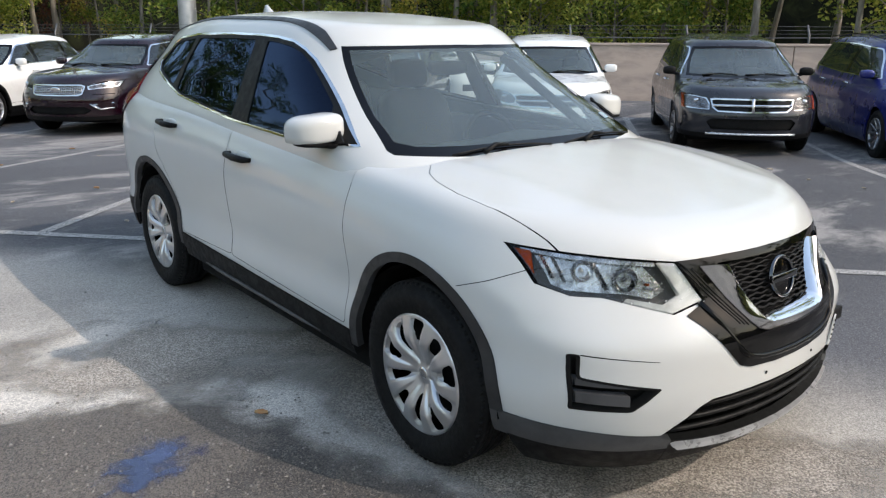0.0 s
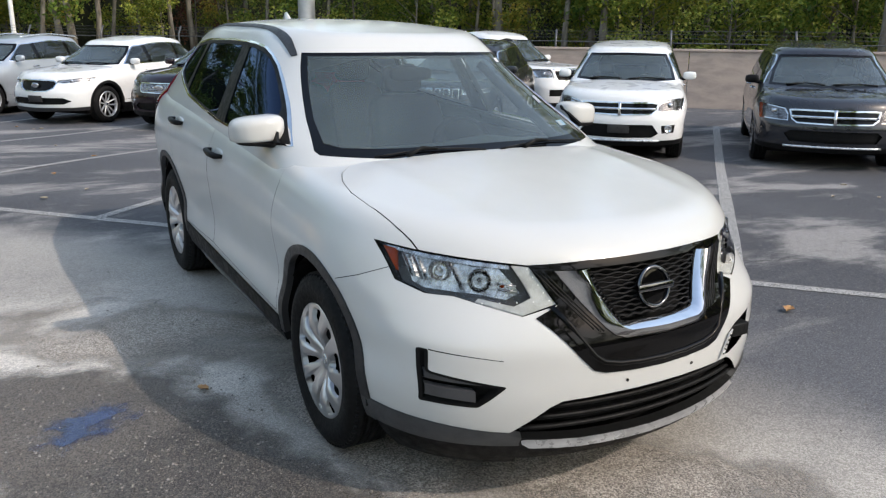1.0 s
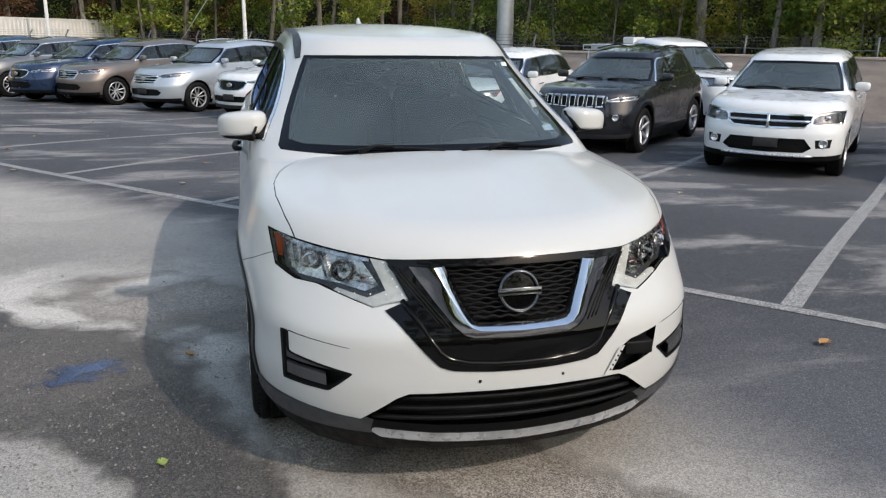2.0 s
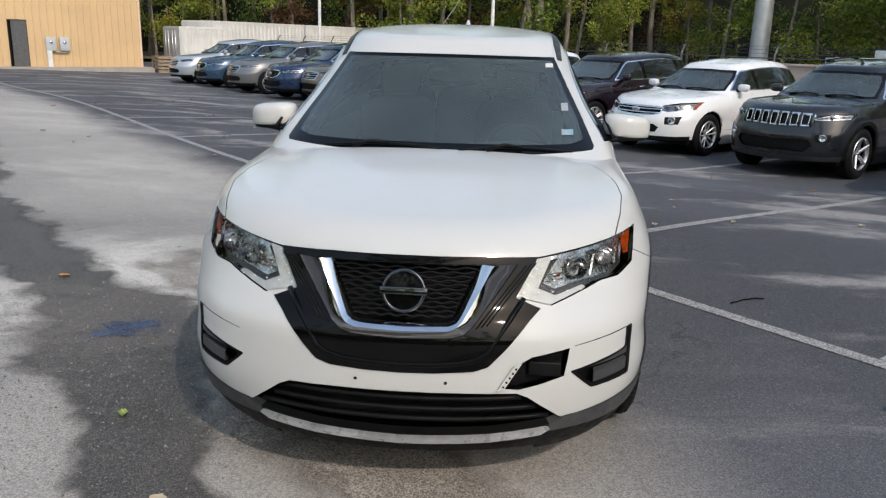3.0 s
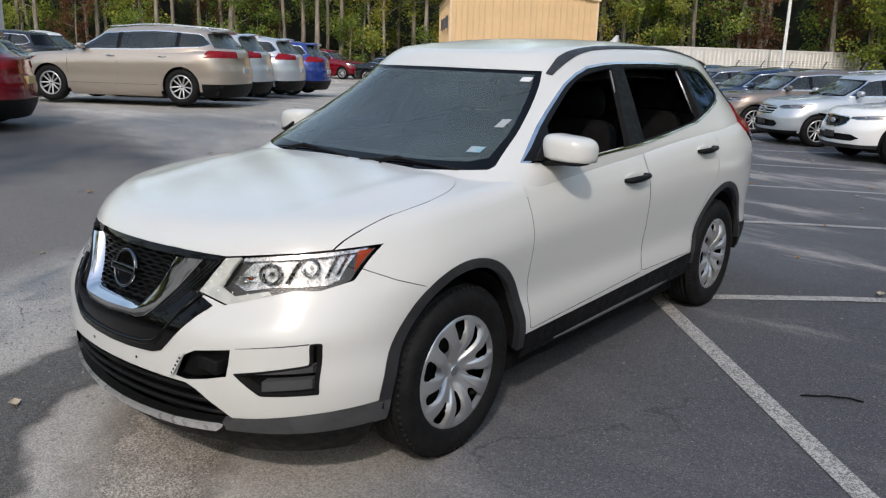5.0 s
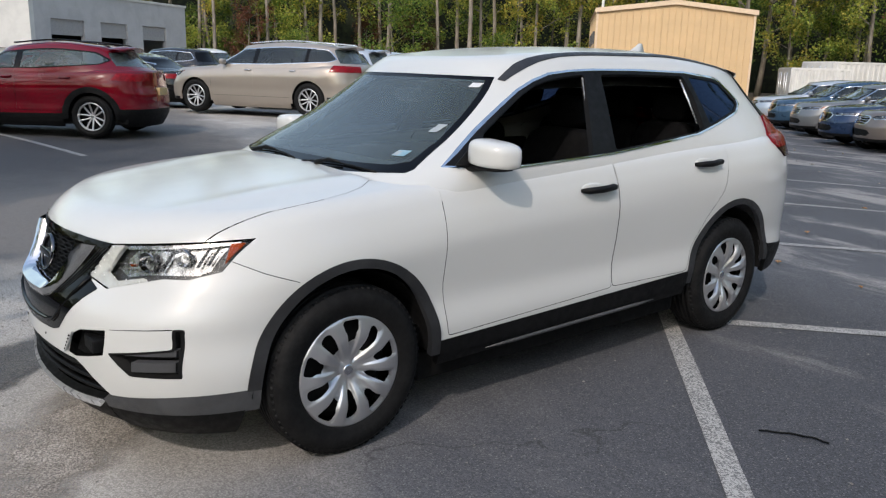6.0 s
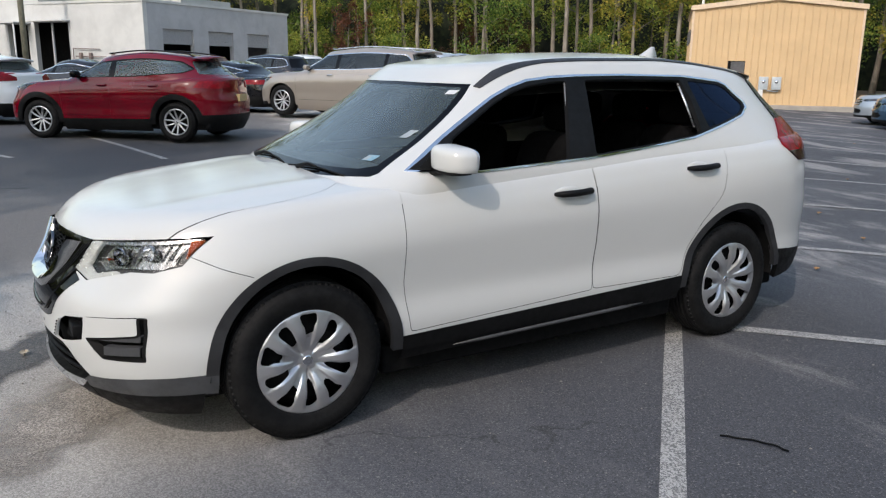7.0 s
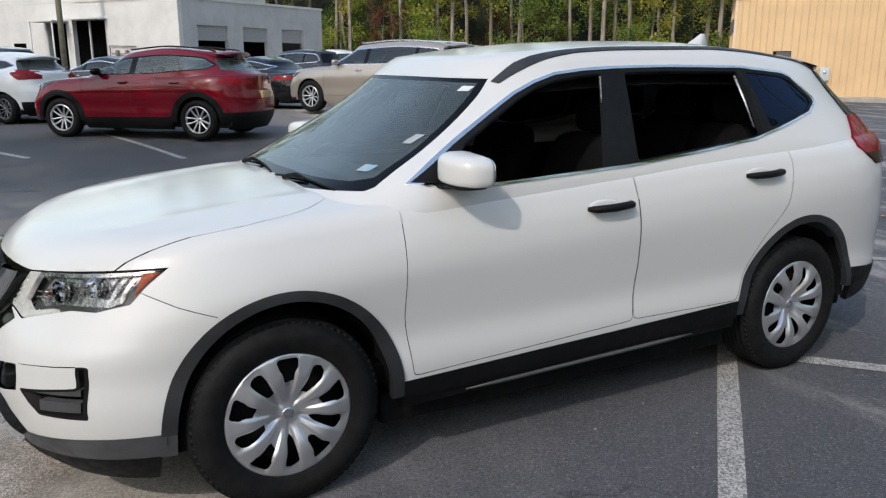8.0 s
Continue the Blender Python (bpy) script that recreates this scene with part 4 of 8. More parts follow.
def body_front(B, x, z):
    """The front face's y at a height and offset."""
    y = -2.0
    for _ in range(30):
        lo, hi = 0.1, 1.12
        for _ in range(24):
            mid = (lo + hi) / 2
            if B.lz(mid, y) < z:
                lo = mid
            else:
                hi = mid
        zn = (lo + hi) / 2
        a = min(1.0, abs(x) / B.lw(zn))
        y2 = B.ya + (B.lf(zn) - B.ya) * (1 - a ** 2) ** (1 / B.ln(zn))
        if abs(y2 - y) < 1e-5:
            break
        y = 0.5 * y + 0.5 * y2
    return y


def cabin_front(B, x, z):
    y = -0.8
    for _ in range(40):
        lo, hi = B.gz0, B.gzt
        for _ in range(24):
            mid = (lo + hi) / 2
            if B.gz(mid, y) < z:
                lo = mid
            else:
                hi = mid
        zn = (lo + hi) / 2
        a = min(1.0, abs(x) / B.gw(zn))
        y2 = B.gf(zn) + B.gfl - B.gfl * (1 - a ** B.gm) ** (1 / B.gn)
        y = 0.5 * y + 0.5 * y2
    return y


def lamp_parts(car, d, poly, s):
    """Headlamp: housing, reflectors, white guide, amber corner, clear lens."""
    lamp = new("headlamp")
    lamp.parent = car
    tagged(lamp, "headlamp with white light guide and amber corner")
    lens = cut(d, inset(poly, 0.005), (0, 2), lambda f: True)
    d.free()
    house = lens.copy()
    part("housing", skirt(shift(house, -0.045), 0.0), surface("lamp housing", (0.022, 0.023, 0.025), (0.04, 0.041, 0.044), 0.35), lamp)
    whole = lens.copy()
    amber_src = cut(whole, inset(poly, 0.010), (0, 2), lambda f: True)
    whole.free()
    amber = cut(amber_src, [(-1.848, .79), (-1.788, .918), (-1.78, .96), (-1.66, .96), (-1.66, .79)], (1, 2), lambda f: True)
    amber_src.free()
    part("amber_corner", skirt(shift(amber, -0.012), 0.02), AMBER, lamp, "amber corner reflector")
    guide_src = lens.copy()
    guide = cut(guide_src, [(s * a, b) for a, b in [(.435, .884), (.365, .765), (.372, .755), (.49, .730), (.62, .768), (.60, .782), (.505, .760), (.445, .785), (.49, .887)]], (0, 2), lambda f: True)
    guide_src.free()
    part("light_guide", skirt(shift(guide, -0.006), 0.02), LAMP_WHITE, lamp, "white light guide")
    tray_mat = surface("lamp tray", (0.52, 0.525, 0.53), (0.16, 0.163, 0.168), 0.24, 0.95, scale=26, rough_var=0.1)
    # bright bezel along the upper edge, bright tray below it
    bezel_src = lens.copy()
    bezel = cut(bezel_src, [(s * a, b) for a, b in [(.495, .93), (.497, .874), (.60, .884), (.72, .898), (.79, .912), (.80, .96)]], (0, 2), lambda f: True)
    bezel_src.free()
    part("bezel", skirt(shift(bezel, -0.014), 0.012), tray_mat, lamp)
    refl_src = lens.copy()
    refl = cut(refl_src, [(s * a, b) for a, b in [(.53, .882), (.475, .80), (.52, .782), (.60, .797), (.74, .806), (.765, .82), (.775, .905), (.70, .900)]], (0, 2), lambda f: True)
    refl_src.free()
    part("reflector_tray", skirt(shift(refl, -0.038), 0.0), tray_mat, lamp)
    # deep low beam bowl with a dark lens, shallow high beam bowl beside it
    for x, z, r, inside in ((.582, .830, .037, SMOKED_CHROME), (.682, .856, .033, LAMP_CHROME)):
        y = body_front(ROGUE, x, z)
        m = Matrix.Translation((s * x, y + 0.014, z)) @ Matrix.Rotation(math.radians(90 + (-s) * -28), 4, "Z")
        part("reflector_bowl", lathe([(0.0, r), (0.012, r * 0.93), (0.024, r * 0.74), (0.034, r * 0.45), (0.038, 0.001)], 28), inside, lamp, m=m)
        part("bulb", bilobe((0.016, 0, 0), (0.008, 0.008, 0.008), 1, 1, 12, 8), LAMP_WHITE if inside is LAMP_CHROME else DARK_CHROME, lamp, m=m)
        part("bowl_ring", lathe([(-0.002, r * 1.01), (0.003, r * 1.05), (0.014, r * 1.06), (0.014, r * 1.01)], 28), tray_mat, lamp, m=m)
    # slanted divider between the bowls, and the facets that run to the amber corner
    for x0, x1, z0, z1 in ((.628, .645, .802, .882), (.722, .729, .822, .892), (.744, .750, .83, .898)):
        rows = [[(s * (x0 + (x1 - x0) * u + w), body_front(ROGUE, x0 + (x1 - x0) * u, z0 + (z1 - z0) * u) + d, z0 + (z1 - z0) * u) for w, d in ((-0.004, 0.034), (0, 0.020), (0.004, 0.034))] for u in (0, 0.5, 1)]
        part("reflector_facet", from_rows(rows), tray_mat, lamp, smooth=False)
    y = body_front(ROGUE, .512, .815)
    part("turn_bulb", bilobe((s * .512, y + 0.034, .812), (0.008, 0.007, 0.007), 1, 1, 12, 8), AMBER, lamp, "amber turn signal bulb")
    for k in range(2):
        z = .800 + .018 * k
        pts = [(s * x, body_front(ROGUE, x, z + (x - .5) * .12) + 0.020, z + (x - .5) * .12) for x in (.478, .505, .532)]
        part("reflector_step", tube(pts, 0.003, 5), tray_mat, lamp)
    for i in range(9):
        u = i / 8
        x, z = (.445 - .052 * min(1, u * 2), .872 - .10 * min(1, u * 2)) if u < 0.5 else (.393 + .20 * (u - .5) * 2, .772 - .006 * (u - .5) * 2)
        part("led", bilobe((s * x, body_front(ROGUE, x, z) + 0.0050, z), (0.0030, 0.002, 0.0030), 1, 1, 8, 6), surface("led chip", (0.85, 0.88, 0.84), (0.8, 0.83, 0.8), 0.2), lamp)
    ob = part("lens", skirt(lens, 0.012), LAMP_GLASS, lamp, "clear lamp lens")
    ob.visible_shadow = False


def fog_pocket(car, d, poly, s):
    src = d
    part("pocket_back", skirt(shift(src.copy(), -0.04), 0.0), BLACK_PLASTIC, car)
    rim_in = cut(src, inset(poly, 0.008), (0, 2), lambda f: True)
    rim_in.free()
    pocket = part("bumper_pocket", skirt(shift(src, 0.001), 0.045), BLACK_PLASTIC, car, "black blanking panel in the front bumper")
    for z0, z1, inx in ((0.512, 0.535, 0.585), (0.455, 0.49, 0.65)):
        rows = []
        for i in range(8):
            x = inx + (0.775 - inx) * i / 7
            z = z0 + (0.012 * i / 7)
            y = body_front(ROGUE, x, z)
            rows.append([(s * x, y + 0.002, z), (s * x, y + 0.004, z + (z1 - z0)), (s * x, y + 0.03, z + (z1 - z0) + 0.006), (s * x, y + 0.03, z - 0.006)])
        part("pocket_slat", from_rows(rows, True), surface("worn grey bumper plastic", (0.045, 0.046, 0.049), (0.03, 0.031, 0.033), 0.5, grain=0.15, grain_scale=400), pocket, smooth=False)


def grille_parts(car, B):
    """Chrome V, wavy mesh bars, ring emblem and the side vents."""
    outer = [(-.372, .868), (-.30, .765), (-.235, .683), (-.205, .657), (-.165, .645), (0, .640)]
    inner = [(-.248, .871), (-.222, .80), (-.180, .715), (-.166, .699), (-.145, .692), (0, .689)]
    outer += [(-x, z) for x, z in reversed(outer[:-1])]
    inner += [(-x, z) for x, z in reversed(inner[:-1])]
    rows_dark, rows_bright = [], []
    fine = []
    for k in range(len(outer) - 1):
        for i in range(4):
            u = i / 4
            fine.append((tuple(a + (b - a) * u for a, b in zip(outer[k], outer[k + 1])), tuple(a + (b - a) * u for a, b in zip(inner[k], inner[k + 1]))))
    fine.append((outer[-1], inner[-1]))
    for (ox, oz), (ix, iz) in fine:
        pts = []
        for u, h in ((0, -0.012), (0.0, 0.006), (0.06, 0.012), (0.60, 0.028), (0.66, 0.029), (0.97, 0.012), (1, -0.03)):
            x, z = ox + (ix - ox) * u, oz + (iz - oz) * u
            pts.append((x, body_front(B, x, z) - h, z))
        rows_dark.append(pts[:5])
        rows_bright.append(pts[4:])
    part("grille_v_outer", from_rows(rows_dark), SMOKED_CHROME, car, "chrome V shaped grille bar")
    part("grille_v_inner", from_rows(rows_bright), CHROME, car)
    # wavy cross bars
    n = 13
    for j in range(n):
        z = 0.706 + (0.866 - 0.706) * j / (n - 1)
        hw = 0.162 + (z - 0.70) * 0.50
        pts = []
        for i in range(41):
            x = hw * (i / 20 - 1)
            wave = 0.0034 * math.sin(i * math.pi / 3.2 + (j % 2) * math.pi)
            pts.append((x, body_front(B, x, z) + 0.012, z + wave))
        part("grille_bar", tube(pts, 0.0040, 6, flat=0.9), BLACK_PLASTIC, car)
    y = body_front(B, 0, 0.782)
    emblem = new("emblem")
    emblem.parent = car
    ring = lathe([(0.0, 0.062), (0.010, 0.061), (0.013, 0.067), (0.010, 0.073), (0.0, 0.074)], 48)
    tilt = Matrix.Translation((0, y + 0.0, 0.782)) @ Matrix.Rotation(math.radians(-90), 4, "Z") @ Matrix.Rotation(math.radians(-14), 4, "Y")
    part("ring", ring, DARK_CHROME, emblem, "plain chrome ring emblem", m=tilt)
    part("backing", lathe([(0.002, 0.062), (0.004, 0.03), (0.004, 0.001)], 40), GLOSS_BLACK, emblem, m=tilt)
    part("bar", boxes(((0.004, -0.079, -0.0125), (0.017, 0.079, 0.0125)), bevel=0.003), DARK_CHROME, emblem, m=tilt)
    # fine ribs beside the V
    for s in (1, -1):
        for k in range(3):
            pts = [(s * (0.432 - 0.017 * k - 0.155 * u), 0.868 - 0.004 * k - 0.185 * u) for u in [i / 6 for i in range(7)]]
            part("side_rib", tube([(x, body_front(B, x, z) - 0.004, z) for x, z in pts], 0.003, 6), BLACK_PLASTIC, car)
    # raised gloss edge that runs round the V
    path = [(.395, .758), (.352, .70), (.285, .60), (.25, .575), (.19, .562), (.10, .556), (0, .554)]
    path += [(-x, z) for x, z in reversed(path[:-1])]
    part("grille_lower_lip", tube([(x, body_front(B, x, z) - 0.004, z) for x, z in path], 0.010, 8), GLOSS_BLACK, car)


def door_mirrors(car):
    for s in (1, -1):
        mir = new("door_mirror")
        mir.parent = car
        tagged(mir, "white door mirror on black base")
        reach = 0.918 if s > 0 else 0.885
        shell = bilobe((s * reach, -0.655, 1.186), (0.118, 0.082, 0.066), 0.55, 0.62, 32, 18)
        for v in shell.verts:
            u = (v.co.x * s - reach) / 0.118
            v.co.z = v.co.z - 0.010 * u + (0.012 * u if v.co.z < 1.195 else 0) if v.co.z > 1.15 else 1.15 + (v.co.z - 1.15) * 0.4 - 0.008 * u
            v.co.y += 0.03 * u * u + 0.015 * u
            if v.co.y > -0.60:
                v.co.y = -0.60 + (v.co.y + 0.60) * 0.15
        part("mirror_cap", shell, WHITE_PAINT, mir)
        part("mirror_base", bilobe((s * (reach - 0.008), -0.652, 1.136), (0.105, 0.07, 0.014), 0.7, 0.7, 24, 8), BLACK_PLASTIC, mir)
        part("mirror_arm", tube([(s * 0.80, -0.70, 1.125), (s * 0.86, -0.695, 1.132), (s * 0.93, -0.68, 1.138)], [0.035, 0.028, 0.024], 10, flat=0.6), BLACK_PLASTIC, mir)
        sail = bmesh.new()
        tri = [(s * 0.832, -0.79, 1.145), (s * 0.842, -0.66, 1.125), (s * 0.792, -0.655, 1.235)]
        f = sail.faces.new([sail.verts.new(p) for p in tri])
        r = bmesh.ops.extrude_face_region(sail, geom=[f])
        bmesh.ops.translate(sail, verts=[v for v in r["geom"] if isinstance(v, bmesh.types.BMVert)], vec=(s * 0.01, 0, 0.006))
        part("mirror_sail", sail, BLACK_PLASTIC, mir, smooth=False)
        part("mirror_glass", bilobe((s * reach, -0.584, 1.186), (0.106, 0.004, 0.054), 0.6, 0.6, 24, 8), CHROME, mir)


def seat(parent, x, y, z, back=0.62, width=0.5):
    st = new("seat")
    st.parent = parent
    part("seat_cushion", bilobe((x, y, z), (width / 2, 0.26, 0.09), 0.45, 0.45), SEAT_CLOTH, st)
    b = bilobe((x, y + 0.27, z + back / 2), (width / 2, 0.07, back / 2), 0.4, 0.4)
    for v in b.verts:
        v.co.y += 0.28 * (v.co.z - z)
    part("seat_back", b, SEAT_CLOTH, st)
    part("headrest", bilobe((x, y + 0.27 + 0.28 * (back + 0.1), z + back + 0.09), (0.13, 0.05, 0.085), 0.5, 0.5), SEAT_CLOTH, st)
    return st


def cabin_inside(car):
    for x in (0.37, -0.37):
        seat(car, x, -0.05, 0.62)
    for x in (0.42, 0, -0.42):
        seat(car, x, 0.85, 0.66, 0.60, 0.42)
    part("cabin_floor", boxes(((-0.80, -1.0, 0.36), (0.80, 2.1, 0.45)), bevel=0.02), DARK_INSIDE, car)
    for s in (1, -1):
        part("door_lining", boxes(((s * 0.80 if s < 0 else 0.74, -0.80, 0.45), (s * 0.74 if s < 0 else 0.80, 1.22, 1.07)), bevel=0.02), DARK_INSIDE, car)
    rows = []
    for i in range(13):
        x = 0.76 * (i / 6 - 1)
        c = 0.05 * (1 - (x / 0.76) ** 2)
        hump = 0.03 * math.exp(-((x - 0.37) / 0.16) ** 2)
        rows.append([(x, -1.02 - c, 1.045), (x, -0.80, 1.075 + hump * 0.5), (x, -0.55, 1.06 + hump), (x, -0.45, 1.02 + hump), (x, -0.42, 0.90), (x, -0.50, 0.60)])
    part("dashboard", from_rows(rows), DASH, car, "dark dashboard")
    wheel_pts = [(0.37 + 0.185 * math.cos(t), -0.36 + 0.075 * math.sin(t), 0.985 + 0.165 * math.sin(t)) for t in [2 * math.pi * i / 32 for i in range(32)]]
    part("steering_wheel", tube(wheel_pts, 0.016, 8, True), BLACK_PLASTIC, car, "black steering wheel")
    part("steering_column", tube([(0.37, -0.36, 0.985), (0.37, -0.55, 0.92)], [0.06, 0.05], 12), BLACK_PLASTIC, car)
    part("rear_view_mirror", bilobe((0, -0.42, 1.405), (0.12, 0.025, 0.035), 0.6, 0.6, 20, 8), BLACK_PLASTIC, car)
    part("headliner", from_rows([[(x, y, 1.555 - 0.25 * x * x - 0.06 * ((y - 0.7) / 1.1) ** 2) for x in (-0.55, -0.3, 0, 0.3, 0.55)] for y in (-0.38, 0, 0.6, 1.2, 1.8)]), surface("grey headliner", (0.06, 0.06, 0.058), (0.045, 0.045, 0.043), 0.9), car)
    for s in (1, -1):
        part("inner_pillar", tube([(s * 0.69, -0.76, 1.08), (s * 0.61, -0.50, 1.26), (s * 0.535, -0.24, 1.44)], 0.026, 8), DASH, car)


def stickers(car, B):
    def decal(name, x0, x1, z0, z1, lift, mat, label):
        rows = []
        for z in (z0, z1):
            rows.append([(x, cabin_front(B, x, z) - lift, z) for x in (x0, (x0 + x1) / 2, x1)])
        return part(name, from_rows(rows), mat, car, label)
    decal("paper_tag", .580, .615, 1.265, 1.298, 0.004, PAPER, "small white paper tag inside the glass")
    decal("inspection_sticker", .575, .632, 1.168, 1.190, 0.004, surface("pale blue sticker", (0.16, 0.30, 0.38), (0.26, 0.38, 0.44), 0.5, scale=60), "pale blue inspection sticker")
    decal("sticker_panel", .578, .600, 1.171, 1.187, 0.006, PAPER, "white square on sticker")
    decal("top_sticker", .505, .545, 1.462, 1.482, 0.004, surface("grey sticker", (0.55, 0.57, 0.58), (0.6, 0.6, 0.6), 0.5), "small pale sticker at the windscreen's upper corner")


build_rogue()

# ---- the other vehicles: one builder, many shapes ----


def make_body(wb, fo, ro, w, belt, roof, cowl, wtop, rtop, rbot, nose=-0.13, tail=0.06, cap=0.05, blunt=3.6, upright=0.0):
    """Body curves from a few sizes; cowl, wtop, rtop and rbot are the windows' ends along the car."""
    F, R = -wb / 2 - fo, wb / 2 + ro
    k = belt / 1.09
    h = roof - 0.035
    g0 = belt - 0.09
    fr = [0, 0.15, 0.46, 0.77, 0.89, 0.96, 1.0]
    zs = [g0 + (h - g0) * f for f in fr]
    ws = [0.958, 0.932, 0.85, 0.745, 0.695, 0.645, 0.59]
    gf_f = [-0.28, 0.0, 0.42, 0.80, 0.92, 0.97, 1.02]
    made = Body(
        z0=0.17, zt=belt, ya=F + 1.0, yb=R - 1.1, yc=(cowl + rbot) / 2 if rbot < R - 0.35 else cowl + 0.5, cap=cap, axles=(-wb / 2, wb / 2),
        lw=curve([z * k for z in (.16, .24, .34, .46, .58, .72, .84, .94, 1.0, 1.06, 1.09)], [w * v for v in (.88, .94, .972, .985, .982, .996, .997, .977, .957, .927, .887)]),
        lf=curve([z * k for z in (.16, .24, .34, .5, .6, .7, .8, .9, 1.0, 1.05, 1.09)], [F + v for v in (.12, .05, .015, 0, 0, .02, .04, .06, .085, .13, .20)]),
        lr=curve([z * k for z in (.16, .3, .45, .6, .74, .82, .9, 1.06)], [R - v for v in (.15, .07, .01, 0, .01, .05, .06, .08)]),
        ln=curve([z * k for z in (.16, .6, .75, .9, 1.0)], [blunt, blunt + .4, blunt - .3, blunt - .8, blunt - .9]),
        ls=curve([F - .05, F + .2, -wb / 2, cowl, cowl + .5, 0.3, wb / 2, R], [nose, nose * .9, nose * .45, nose * .2, 0, tail * .3, tail * .8, tail]),
        gz0=g0, gzt=h, gfl=0.62, grl=min(1.3, (rtop - wtop) * 0.55), gm=4.0, gn=3.0, gcap=0.035,
        gw=curve(zs, [w * v + upright * f for v, f in zip(ws, fr)]),
        gf=curve(zs, [cowl + (wtop - cowl) * f for f in gf_f]),
        gr=curve(zs, [rbot + (rtop - rbot) * f for f in (-0.05, 0.0, 0.4, 0.78, 0.9, 0.96, 1.0)]),
        gdrop=curve([cowl, wtop, (wtop + rtop) / 2, rtop - .3, rbot + .1], [-.12, -.085, 0, -.05, -.13]),
    )
    made.fine = 0.55
    return made


def front_strip(B, pts, r, mat, car, name, flat=1.0):
    """A raised bar along points of the front face."""
    return part(name, tube([(x, body_front(B, x, z) - 0.006, z) for x, z in pts], r, 6, flat=flat), mat, car)


# film on these panes also paints the pale sky they reflect
SIDE_PANE = clear_glass("dark side window glass", (0.6, 0.66, 0.65), 0.42, 0.01, 0.03)
PLAIN_GLASS = clear_glass("car window glass", (0.75, 0.85, 0.82), 0.50, 0.01, 0.10)


